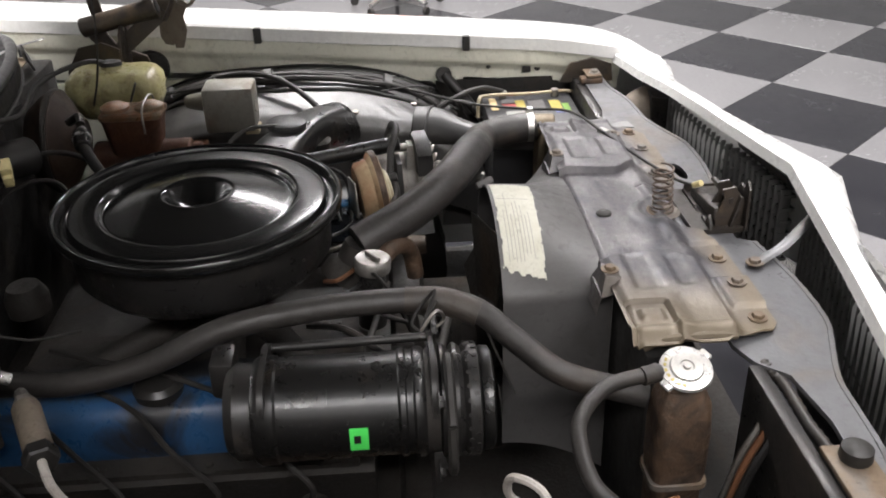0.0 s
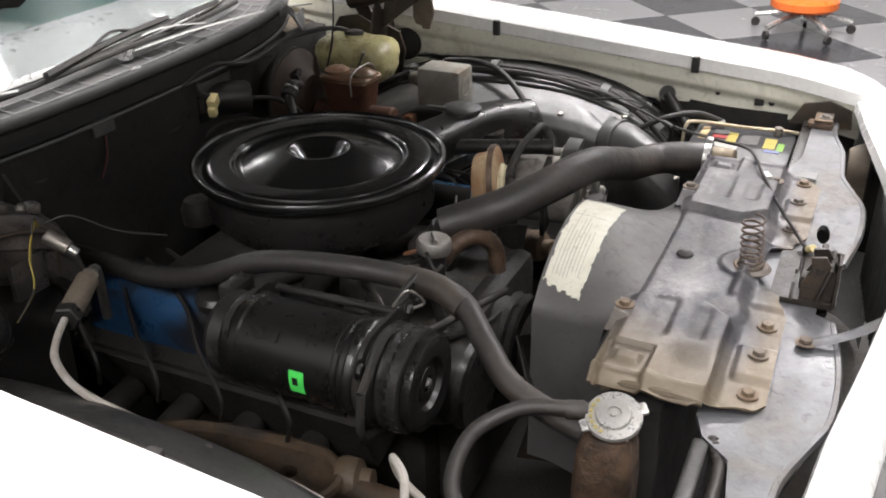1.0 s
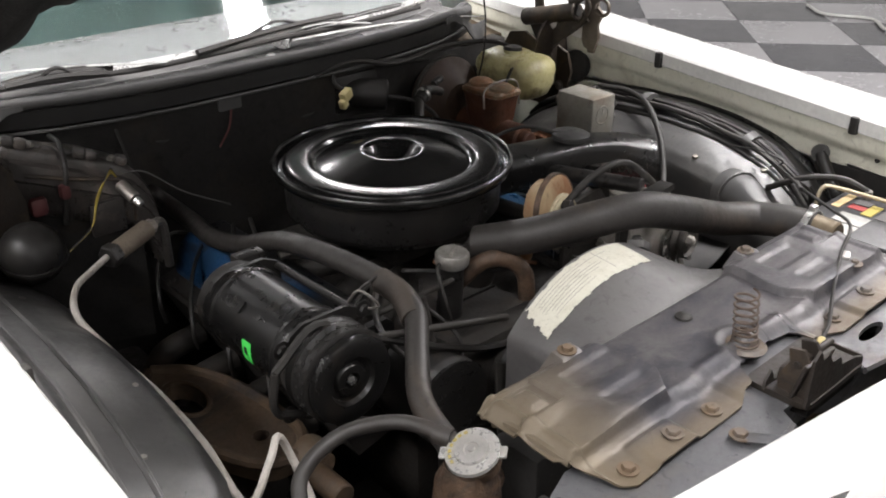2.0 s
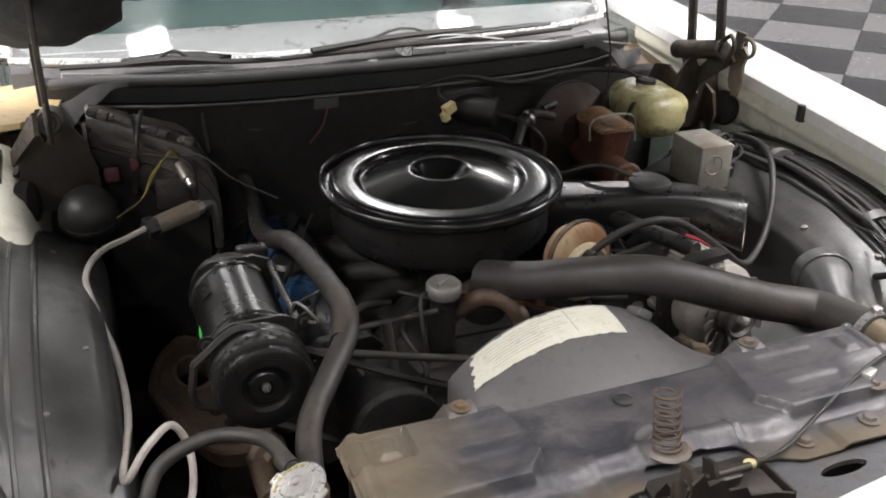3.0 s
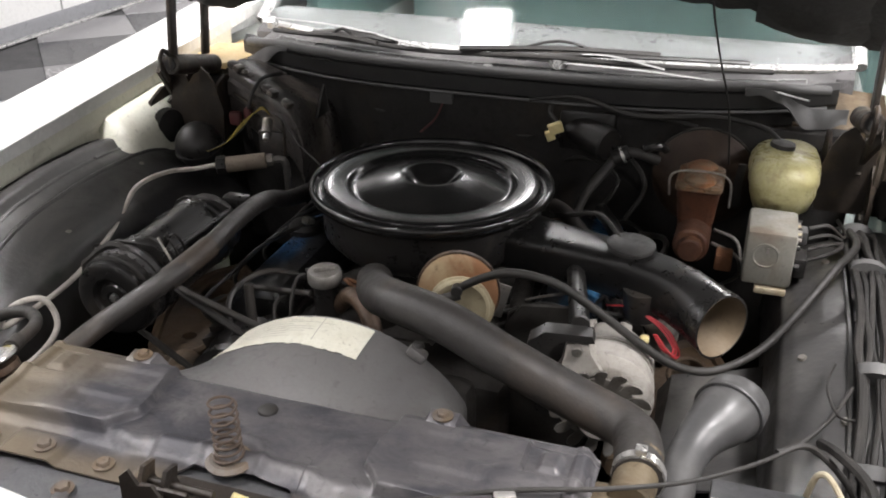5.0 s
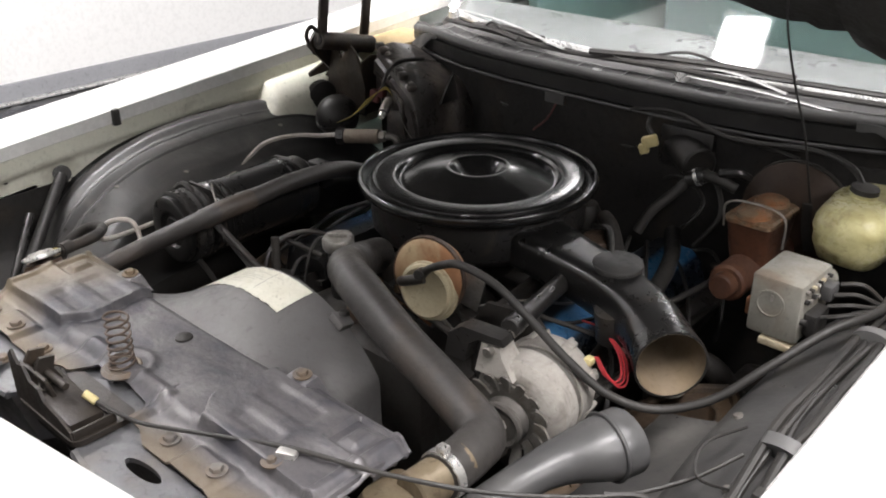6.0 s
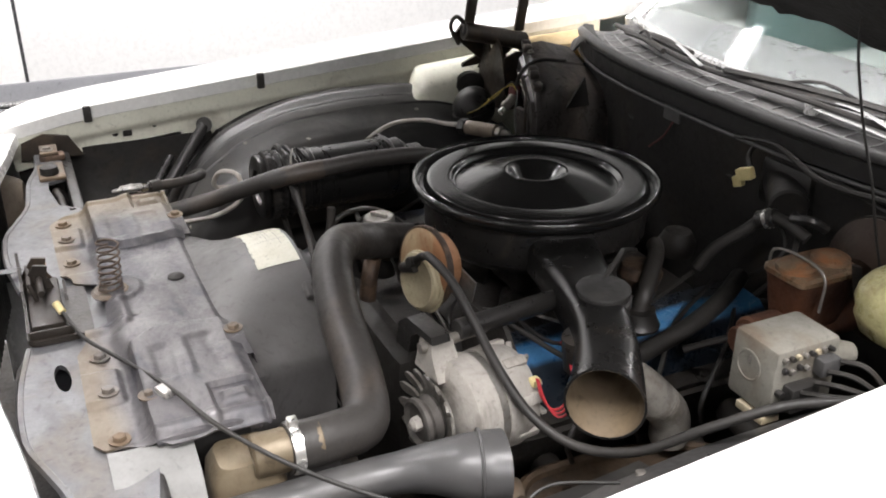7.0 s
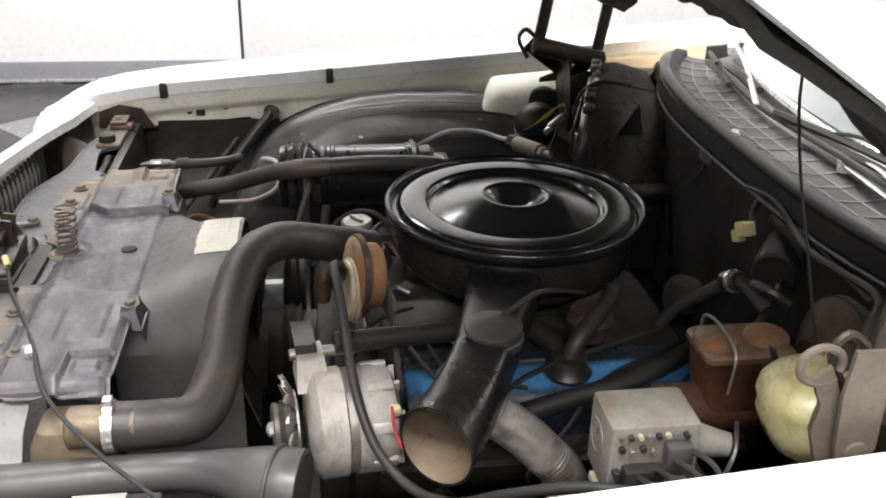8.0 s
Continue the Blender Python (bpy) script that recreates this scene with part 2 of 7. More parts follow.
RUST_DISC = mat("rust_zinc_can", (0.33, 0.16, 0.075), 0.55, 0.25, (0.22, 0.115, 0.06), 0.7, 12, 150, 0.2, third=(0.46, 0.36, 0.22), third_scale=10, third_cut=0.6)
TAN_ZINC = mat("cream_zinc", (0.45, 0.40, 0.29), 0.5, 0.3, (0.34, 0.27, 0.17), 0.7, 15, 150, 0.15)
MASTER = mat("rusty_cast_iron", (0.092, 0.034, 0.016), 0.6, 0, (0.048, 0.023, 0.015), 0.8, 16, 150, 0.4, third=(0.14, 0.06, 0.028), third_scale=12, third_cut=0.62, dent=0.4)
BOOSTER = mat("brown_booster_steel", (0.03868, 0.02048, 0.01183), 0.6, 0.1, (0.02275, 0.01365, 0.0091), 0.8, 9, 150, 0.3, third=(0.0637, 0.03868, 0.02048), third_scale=6)
SPRING = mat("rusty_spring_wire", (0.095, 0.068, 0.052), 0.6, 0.2, (0.055, 0.038, 0.028), 0.7, 30)
ALU = mat("cast_aluminium", (0.43, 0.405, 0.37), 0.5, 0.2, (0.3096, 0.2881, 0.258), 0.8, 18, 140, 0.3, third=(0.085, 0.07, 0.058), third_scale=16, third_cut=0.66)
CHROME = mat("bright_steel", (0.72, 0.71, 0.69), 0.3, 0.9, (0.55, 0.54, 0.52), 0.6, 30, 200, 0.05)
CAP_STEEL = mat("cap_steel", (0.58, 0.57, 0.55), 0.32, 0.6, (0.36, 0.345, 0.32), 0.8, 40, 250, 0.05, speck=0.35, rough_var=0.1, dent=0.12)
GREASY_STEEL = mat("greasy_steel", (0.15, 0.14, 0.13), 0.5, 0.5, (0.08, 0.072, 0.064), 0.8, 24, 160, 0.25)
LEVER_BROWN = mat("dusty_brown_steel", (0.125, 0.102, 0.078), 0.55, 0.1, (0.08, 0.062, 0.047), 0.8, 20, 150, 0.2)
CAP_DULL = mat("dull_cap_steel", (0.30, 0.29, 0.27), 0.45, 0.55, (0.17, 0.155, 0.14), 0.8, 36, 200, 0.15)
FOIL_ALU = mat("corrugated_foil", (0.50, 0.48, 0.44), 0.38, 0.6, (0.32, 0.29, 0.25), 0.8, 18, 140, 0.3, third=(0.10, 0.08, 0.062), third_scale=15, third_cut=0.64, dent=0.3)
GRILLE_GREY = mat("grey_grille_plastic", (0.12, 0.12, 0.116), 0.5, 0.1, (0.07, 0.068, 0.064), 0.7, 14, 140, 0.15)
DULL_STEEL = mat("dull_steel", (0.33, 0.32, 0.30), 0.45, 0.8, (0.20, 0.17, 0.14), 0.7, 24, 160, 0.2)
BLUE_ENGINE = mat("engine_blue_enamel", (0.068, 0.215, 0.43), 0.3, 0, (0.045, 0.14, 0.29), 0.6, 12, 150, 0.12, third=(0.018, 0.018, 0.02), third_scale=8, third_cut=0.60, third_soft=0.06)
# darker blue for the left valve cover
BLUE_DARK = mat("dark_blue_enamel", (0.023, 0.078, 0.18), 0.34, 0, (0.018, 0.055, 0.13), 0.7, 12, 150, 0.15, third=(0.014, 0.014, 0.016), third_scale=9, third_cut=0.56, third_soft=0.07)
BOTTLE = mat("yellowed_bottle_plastic", (0.50, 0.47, 0.26), 0.32, 0, (0.33, 0.29, 0.125), 0.9, 15, 100, 0.05, third=(0.15, 0.12, 0.06), third_scale=16, third_cut=0.585, third_soft=0.07, third_amount=0.8, dent=0.5)
LID_DUST = mat("grimy_tan_lid", (0.19, 0.138, 0.087), 0.36, 0.25, (0.12, 0.075, 0.045), 0.9, 30, 170, 0.2, third=(0.26, 0.10, 0.035), third_scale=26, third_cut=0.57, dent=0.6)
GREY_BOX = mat("grey_control_box", (0.205, 0.197, 0.172), 0.5, 0.1, (0.150, 0.140, 0.118), 0.8, 17, 160, 0.2, third=(0.12, 0.088, 0.058), third_scale=13, third_cut=0.62, dent=0.2)
STICKER = mat("aged_paper_label", (0.58, 0.57, 0.49), 0.6, 0, (0.50, 0.48, 0.39), 0.7, 30, 200, 0.2)
INK = mat("faded_ink", (0.35, 0.34, 0.30), 0.7)
GREEN_TAG = mat("fluorescent_green_tag", (0.10, 0.85, 0.14), 0.5, 0, (0.08, 0.75, 0.12), 0.3, 20, 100, 0.0, speck=0.0)
RED_WIRE = mat("red_wire", (0.36, 0.03, 0.037), 0.4, speck=0.0)
YELLOW_WIRE = mat("yellow_wire", (0.33, 0.25, 0.04), 0.5)
WHITE_HOSE = mat("dirty_white_braid", (0.52, 0.49, 0.45), 0.6, 0, (0.34, 0.30, 0.26), 0.8, 25, 300, 0.4)
YELLOW_PLUG = mat("yellowed_connector", (0.62, 0.53, 0.27), 0.5, 0, (0.5, 0.42, 0.2), 0.5, 30)
TAN_PAD = mat("tan_panel", (0.50, 0.38, 0.21), 0.6, 0, (0.42, 0.31, 0.16), 0.6, 10, 120, 0.1)
ARM_BROWN = mat("brown_suspension_paint", (0.100, 0.066, 0.038), 0.6, 0, (0.050, 0.032, 0.021), 0.8, 14, 140, 0.4, third=(0.026, 0.021, 0.018), third_scale=8, third_cut=0.58, dent=0.4)
HINGE_DARK = mat("greasy_hinge_steel", (0.028, 0.023, 0.019), 0.5, 0.2, (0.055, 0.040, 0.028), 0.7, 20, 160, 0.3, third=(0.10, 0.066, 0.036), third_scale=12, third_cut=0.64, dent=0.3)
CAP_BLACK = mat("dull_black_cap", (0.024, 0.0235, 0.023), 0.5, 0, (0.036, 0.034, 0.032), 0.6, 14, 180, 0.1, third=(0.07, 0.065, 0.06), third_scale=11, third_cut=0.68)
PAD = mat("hood_insulation_pad", (0.016, 0.015, 0.014), 0.92, 0, (0.03, 0.028, 0.025), 0.7, 14, 90, 0.8)
SEAL = mat("grey_rubber_seal", (0.0765, 0.0765, 0.0765), 0.5, 0, (0.1275, 0.1224, 0.119), 0.6, 9, 160, 0.15)
COWL_DARK = mat("dark_cowl_paint", (0.018, 0.0173, 0.017), 0.5, 0, (0.02, 0.019, 0.018), 0.7, 8, 150, 0.1, third=(0.045, 0.042, 0.038), third_scale=6, third_cut=0.68, spec=0.4)
VENT_LINE = mat("vent_bar_grey", (0.22, 0.22, 0.215), 0.5)
FIREWALL = mat("firewall_black", (0.020, 0.019, 0.0182), 0.75, 0, (0.026, 0.024, 0.022), 0.7, 8, 120, 0.3, third=(0.036, 0.029, 0.022), third_scale=10, third_cut=0.66, spec=0.3)
HEATER = mat("heater_case", (0.060, 0.054, 0.050), 0.34, 0, (0.034, 0.030, 0.028), 0.8, 11, 140, 0.25, third=(0.15, 0.125, 0.105), third_scale=9, third_cut=0.62, dent=0.5)
PINK = mat("faded_red_plastic", (0.11, 0.032, 0.032), 0.6)
BAT_BLACK = mat("battery_case", (0.03, 0.03, 0.033), 0.45, 0, (0.05, 0.049, 0.048), 0.6, 12, 140, 0.1)
LABEL_RED = mat("label_red", (0.30, 0.05, 0.05), 0.5, speck=0.0)
LABEL_YELLOW = mat("label_yellow", (0.38, 0.31, 0.08), 0.5, speck=0.0)
LABEL_GREEN = mat("label_green", (0.18, 0.32, 0.07), 0.5, speck=0.0)
LABEL_BLUE = mat("label_blue", (0.14, 0.15, 0.30), 0.5, speck=0.0)
LABEL_WHITE = mat("label_white", (0.34, 0.34, 0.325), 0.4, 0, (0.24, 0.235, 0.215), 0.8, 22, 120, 0.05)
ORANGE = mat("orange_enamel", (0.75, 0.16, 0.03), 0.35)
TILE_WHITE = mat("pale_grey_tile", (0.205, 0.201, 0.206), 0.22, 0, (0.178, 0.175, 0.18), 0.6, 2.5, 60, 0.03, rough_var=0.08, speck=0.0, spec=0.35)
TILE_DARK = mat("charcoal_tile", (0.022, 0.022, 0.026), 0.22, 0, (0.034, 0.034, 0.038), 0.7, 3.0, 60, 0.03, rough_var=0.08, speck=0.0, spec=0.35)
WALL_WHITE = mat("white_wall_panel", (0.88, 0.88, 0.87), 0.5, 0, (0.85, 0.85, 0.84), 0.5, 1.2, 40, 0.05, speck=0.0)
SKIRT_GREY = mat("grey_skirting", (0.25, 0.255, 0.27), 0.5, 0, (0.2, 0.2, 0.215), 0.6, 2.0, 60, 0.05)
CEIL_WHITE = mat("grey_white_ceiling", (0.33, 0.33, 0.32), 0.8, 0, (0.28, 0.28, 0.27), 0.4, 2.0, 50, 0.1, speck=0.0)
DASH = mat("pale_dash_vinyl", (0.088, 0.085, 0.086), 0.35, 0, (0.072, 0.07, 0.07), 0.6, 5, 200, 0.1, speck=0.0)
COWL_PANEL = mat("weathered_cowl_panel", (0.075, 0.073, 0.073), 0.42, 0, (0.05, 0.048, 0.048), 0.7, 8, 150, 0.1, third=(0.13, 0.125, 0.12), third_scale=6, third_cut=0.62)
SEAT_GREEN = mat("green_interior_vinyl", (0.08, 0.125, 0.118), 0.5, 0, (0.065, 0.105, 0.098), 0.6, 3, 120, 0.1, speck=0.0)
SILVER = mat("satin_silver_trim", (0.66, 0.66, 0.65), 0.3, 0.7, (0.55, 0.55, 0.54), 0.5, 20)
LATCH_BLACK = mat("greasy_black_steel", (0.018, 0.015, 0.013), 0.45, 0.1, (0.035, 0.027, 0.02), 0.7, 24, 160, 0.3)
TANK_TAN = mat("tan_oxidised_brass", (0.1503, 0.1211, 0.07934), 0.5, 0.35, (0.1002, 0.07099, 0.04176), 0.8, 14, 150, 0.25, third=(0.06264, 0.04176, 0.02714), third_scale=11, third_cut=0.66, dent=0.3)
FLAP = mat("pale_grey_rubber_flap", (0.20, 0.20, 0.195), 0.6, 0, (0.14, 0.138, 0.132), 0.7, 9, 150, 0.2)
CREAM_CAN = mat("cream_can_zinc", (0.47, 0.42, 0.29), 0.45, 0.25, (0.36, 0.29, 0.18), 0.7, 15, 150, 0.15)

ELBOW_TAN = mat("dirty_tan_rubber", (0.12, 0.09, 0.057), 0.55, 0, (0.072, 0.051, 0.033), 0.8, 18, 140, 0.2)
DUST_STEEL = mat("dusty_beige_steel", (0.21, 0.175, 0.135), 0.6, 0.1, (0.13, 0.10, 0.075), 0.8, 20, 150, 0.2)
WIPER_GREY = mat("worn_wiper_arm_paint", (0.42, 0.42, 0.41), 0.4, 0.3, (0.25, 0.25, 0.245), 0.8, 22, 160, 0.15)
COMP_BLACK = mat("semi_gloss_black", (0.008, 0.0077, 0.0075), 0.30, 0, (0.012, 0.0115, 0.011), 0.6, 12, 200, 0.02, third=(0.028, 0.022, 0.017), third_scale=14, third_cut=0.68, rough_var=0.07, speck=0.2)
BORE_TAN = mat("dusty_brown_bore", (0.150, 0.112, 0.070), 0.6, 0.1, (0.080, 0.060, 0.040), 0.7, 9, 150, 0.15)
JOINT = mat("dark_joint", (0.05, 0.05, 0.052), 0.8)



def colour_towards(m, lo, hi, colour, amount, axis="X", wobble=0.35):
    """Mixes a colour in towards one end of a part, along one of its axes, with a ragged edge."""
    nt = m.node_tree
    bsdf = nt.nodes["Principled BSDF"]
    old = bsdf.inputs["Base Color"].links[0].from_socket
    co, sep, nz = nt.nodes.new("ShaderNodeTexCoord"), nt.nodes.new("ShaderNodeSeparateXYZ"), nt.nodes.new("ShaderNodeTexNoise")
    nz.inputs["Scale"].default_value, nz.inputs["Detail"].default_value = 11.0, 7.0
    nt.links.new(co.outputs["Object"], sep.inputs[0])
    nt.links.new(co.outputs["Object"], nz.inputs["Vector"])
    wob = nt.nodes.new("ShaderNodeMath")
    wob.operation = "MULTIPLY_ADD"
    wob.inputs[1].default_value = wobble
    nt.links.new(nz.outputs["Fac"], wob.inputs[0])
    nt.links.new(sep.outputs[axis], wob.inputs[2])
    rg = nt.nodes.new("ShaderNodeMapRange")
    rg.inputs["From Min"].default_value, rg.inputs["From Max"].default_value = lo + 0.5 * wobble, hi + 0.5 * wobble
    rg.inputs["To Max"].default_value = amount
    nt.links.new(wob.outputs[0], rg.inputs["Value"])
    mx = nt.nodes.new("ShaderNodeMix")
    mx.data_type = "RGBA"
    nt.links.new(rg.outputs["Result"], mx.inputs[0])
    nt.links.new(old, mx.inputs[6])
    mx.inputs[7].default_value = (*colour, 1)
    nt.links.new(mx.outputs[2], bsdf.inputs["Base Color"])


# left valve cover: black on its inboard part and towards the front
colour_towards(BLUE_DARK, -0.272, -0.252, (0.014, 0.0135, 0.013), 0.97, "X", 0.03)
colour_towards(BLUE_DARK, -0.05, -0.09, (0.014, 0.0135, 0.013), 0.95, "Y", 0.04)
# right valve cover: black along its inboard edge and outboard side
colour_towards(BLUE_ENGINE, 0.262, 0.248, (0.016, 0.0155, 0.015), 0.96, "X", 0.025)
colour_towards(BLUE_ENGINE, 0.300, 0.308, (0.016, 0.0155, 0.015), 0.93, "X", 0.012)
# cover plate: tan stain towards its left end and its front
colour_towards(PLATE_GREY, -0.20, -0.33, (0.150, 0.118, 0.074), 0.78, "X", 0.16)
colour_towards(PLATE_GREY, -0.055, -0.085, (0.150, 0.117, 0.076), 0.7, "Y", 0.05)


def glass_mat():
    m = bpy.data.materials.new("green_tinted_glass")
    m.use_nodes = True
    b = m.node_tree.nodes["Principled BSDF"]
    b.inputs["Base Color"].default_value = (0.88, 0.945, 0.935, 1)
    b.inputs["Roughness"].default_value = 0.05
    b.inputs["Transmission Weight"].default_value = 1.0
    b.inputs["IOR"].default_value = 1.5
    return m


GLASS = glass_mat()

# ---------------------------------------------------------------- the hall
RX0, RX1, RY0, RY1, RH = -4.3, 9.0, -6.5, 9.5, 3.6
FLOOR = solo("floor", box(((RX0 + RX1) / 2, (RY0 + RY1) / 2, -0.06), (RX1 - RX0 + 0.4, RY1 - RY0 + 0.4, 0.10), 0), JOINT, (0, 0, 0), "showroom floor laid with grey and charcoal checker tiles", "floor", kind="structure")
WALLS = {}
for wn, c, s in (("wall_west", (RX0 - 0.1, (RY0 + RY1) / 2, RH / 2), (0.2, RY1 - RY0 + 0.4, RH)), ("wall_east", (RX1 + 0.1, (RY0 + RY1) / 2, RH / 2), (0.2, RY1 - RY0 + 0.4, RH)), ("wall_south", ((RX0 + RX1) / 2, RY0 - 0.1, RH / 2), (RX1 - RX0, 0.2, RH)), ("wall_north", ((RX0 + RX1) / 2, RY1 + 0.1, RH / 2), (RX1 - RX0, 0.2, RH))):
    WALLS[wn] = solo(wn, box(c, s, 0), JOINT if wn == "wall_west" else WALL_WHITE, (c[0], c[1], 0), "plain white painted showroom wall", "wall", kind="structure")
solo("ceiling", box(((RX0 + RX1) / 2, (RY0 + RY1) / 2, RH + 0.1), (RX1 - RX0 + 0.4, RY1 - RY0 + 0.4, 0.2), 0), CEIL_WHITE, (0, 0, RH), "pale grey showroom ceiling with rows of tube lights", "ceiling", kind="structure")
solo("baseboard", box((RX0 + 0.012, (RY0 + RY1) / 2, 0.055), (0.024, RY1 - RY0, 0.11), 0.004), SKIRT_GREY, (RX0 + 0.012, 0, 0), "grey skirting board along the white wall", "baseboard", kind="structure")
solo("trim", box((RX0 + 0.05, (RY0 + RY1) / 2, 0.008), (0.05, RY1 - RY0, 0.016), 0.003), SILVER, (RX0 + 0.05, 0, 0), "pale floor edge strip under the skirting board", "trim", kind="structure")


def ceiling_light():
    t = thing("ceiling_light", (0, 0, 3.6), "white ceiling tube light with open reflector", "light", "ceiling lights")
    part("housing", box((0, 0, 3.55), (0.40, 2.5, 0.10), 0.01), CEIL_WHITE, t)
    for s in (-1, 1):
        part("side_rail", box((0.185 * s, 0, 3.47), (0.02, 2.5, 0.10), 0.004), CEIL_WHITE, t)
    return t


first_light = ceiling_light()
first_light.location = (LAMPS[0][0], LAMPS[0][1], 3.6)
for lx, ly in LAMPS[1:]:
    copy_thing(first_light, Matrix.Translation((lx, ly, 3.6)))


# ---------------------------------------------------------------- car body
def top_z(y):
    return 0.931 + 0.079 * y - 0.08 * max(0.0, -0.02 - y)


def fender_loop(y, s):
    z = top_z(y) - 0.020 * sm(-0.07, -0.145, y)
    k = sm(0.0, -0.145, y)
    xi = 0.776 - 0.04 * sm(0.12, -0.05, y) - 0.03 * sm(-0.05, -0.145, y)
    xo = catmull([(-0.145, 0.775), (-0.138, 0.82), (-0.12, 0.865), (-0.09, 0.905), (-0.05, 0.937), (0.02, 0.962), (0.12, 0.98), (0.3, 0.985)], y)
    pts = [(xi + 0.010, z - 0.040), (xi, z - 0.034), (xi - 0.001, z - 0.006), (xi + 0.004, z), (xi + 0.25 * (xo - xi), z + 0.006), (xi + 0.5 * (xo - xi), z + 0.006 - 0.01 * k), (xi + 0.78 * (xo - xi), z - 0.006 - 0.02 * k), (xi + 0.93 * (xo - xi), z - 0.03 - 0.03 * k), (xo, z - 0.08 - 0.04 * k), (xo + 0.008, 0.72), (xo - 0.01, 0.50), (xo - 0.05, 0.34), (xo - 0.07, 0.34), (xo - 0.035, 0.50), (xo - 0.018, 0.72), (xi + 0.86 * (xo - xi), z - 0.09 - 0.04 * k), (xi + 0.7 * (xo - xi), z - 0.03 - 0.03 * k), (xi + 0.25 * (xo - xi), z - 0.010)]
    return [(s * x, y, zz) for x, zz in pts]


def car_body():
    body = thing("car_body", (0, 0.9, 0.0), "white seventies car body with open engine bay on a showroom floor", "car")
    ys = [-0.145, -0.138, -0.125, -0.11, -0.09, -0.065, -0.04, 0.0, 0.06, 0.12, 0.25, 0.45, 0.7, 0.95, 1.2, 1.45, 1.8, 2.3, 3.2, 4.2]
    for s in (-1, 1):
        part("fender", loft([fender_loop(y, s) for y in ys]), WHITE_PAINT, body, "glossy white front fender")
        # inner flange panel, stepped, with slots
        def flange(u, v, s=s):
            z = top_z(u)
            step = 0.012 * sm(0.40, 0.55, v)
            return Vector((s * (0.781 - 0.04 * sm(0.12, -0.05, u) + step), u, z - 0.012 - 0.135 * v))
        def keep(u, v):
            arch = 1.0 if u < 0.30 else 0.62 + 0.25 * abs(u - 0.68) / 0.35
            low = 0.72 if u < 0.30 else min(0.98, max(0.42, arch))
            return v < low
        part("flange", surface(flange, np.linspace(-0.055, 1.42, 120), np.linspace(0, 1, 22), 0.0025, keep), INNER_WHITE, body, "cream white inner fender flange")
        for y in ((0.107, 0.492) if s < 0 else (0.298, 0.770)):
            part("rubber_bumper", box((s * 0.774, y, top_z(y) - 0.022), (0.014, 0.017, 0.036), 0.003), RUBBER, body, "black rubber hood bumper")
        y = 0.185 if s < 0 else 0.155
        part("slot", box((s * 0.7895, y, 0.862), (0.006, 0.020, 0.020), 0.0008), FIREWALL, body, "square dark slot")
        part("hole", lathe([(0, 0), (0.007, 0), (0.007, 0.004), (0, 0.004)], (s * 0.793, y - 0.026, 0.861), (-s, 0, 0), 14), FIREWALL, body, "round dark hole")
        for hy, hz in ((-0.03, 0.918), (0.245, 0.87), (0.90, 0.945), (0.925, 0.943)):
            part("hole", lathe([(0, 0), (0.0055, 0), (0.0055, 0.004), (0, 0.004)], (s * 0.792 if hy > 0 else s * 0.746, hy, hz), (-s, 0, 0), 12), FIREWALL, body, "round dark hole")
        if s < 0:
            def shelf(u, v):
                x = -0.790 + 0.100 * v + 0.012 * sm(0.85, 1.0, v)
                z = top_z(0.80 + 0.36 * u) - 0.062 - 0.055 * v * v - 0.10 * sm(0.85, 1.0, v)
                return Vector((x, 0.80 + 0.36 * u + 0.05 * (1 - v) * sm(0.3, 0, u), z - 0.07 * sm(0.22, 0.0, u)))
            part("inner_shelf", surface(shelf, np.linspace(0, 1, 22), np.linspace(0, 1, 18), 0.003), INNER_WHITE, body, "cream white inner fender shelf behind the wheelhouse")
        # front corner gusset in dark steel
        part("corner_gusset", loft([[(s * 0.745, y, z) for y, z in ((-0.04, 0.84), (-0.035, 0.88), (0.01, 0.895), (0.06, 0.885), (0.085, 0.84))], [(s * 0.738, y, z) for y, z in ((-0.04, 0.84), (-0.035, 0.88), (0.01, 0.895), (0.06, 0.885), (0.085, 0.84))]]), HINGE_DARK, body, "dark brown corner gusset")
        # door and cabin side behind
        part("cabin_side", box((s * 0.90, 3.0, 0.62), (0.14, 2.9, 0.62), 0.05), WHITE_PAINT, body, "white body side behind the front fender")
    # header panel over the grilles
    def y_in(x):
        a = abs(x)
        return catmull([(0, -0.150), (0.1, -0.134), (0.3, -0.104), (0.45, -0.079), (0.6, -0.060), (0.68, -0.050), (0.74, -0.040)], a)
    loops = []
    for x in np.linspace(-0.76, 0.76, 61):
        a = abs(x)
        yi = y_in(x)
        w = catmull([(0, 0.11), (0.12, 0.085), (0.28, 0.055), (0.5, 0.065), (0.64, 0.118), (0.70, 0.146), (0.76, 0.160)], a)
        zi = catmull([(0, 0.942), (0.3, 0.934), (0.45, 0.928), (0.6, 0.912), (0.74, 0.905)], a)
        loops.append([(x, yi + 0.004, zi - 0.022), (x, yi, zi - 0.004), (x, yi - 0.006, zi), (x, yi - 0.45 * w, zi - 0.004), (x, yi - 0.8 * w, zi - 0.03), (x, yi - w, zi - 0.09), (x, yi - w - 0.01, 0.72), (x, yi - w - 0.005, 0.70), (x, yi - w + 0.02, 0.72), (x, yi - w + 0.025, zi - 0.09), (x, yi - 0.75 * w, zi - 0.045), (x, yi - 0.3 * w, zi - 0.022)])
    part("header_panel", loft(loops), WHITE_PAINT, body, "glossy white pointed header panel above the grilles")
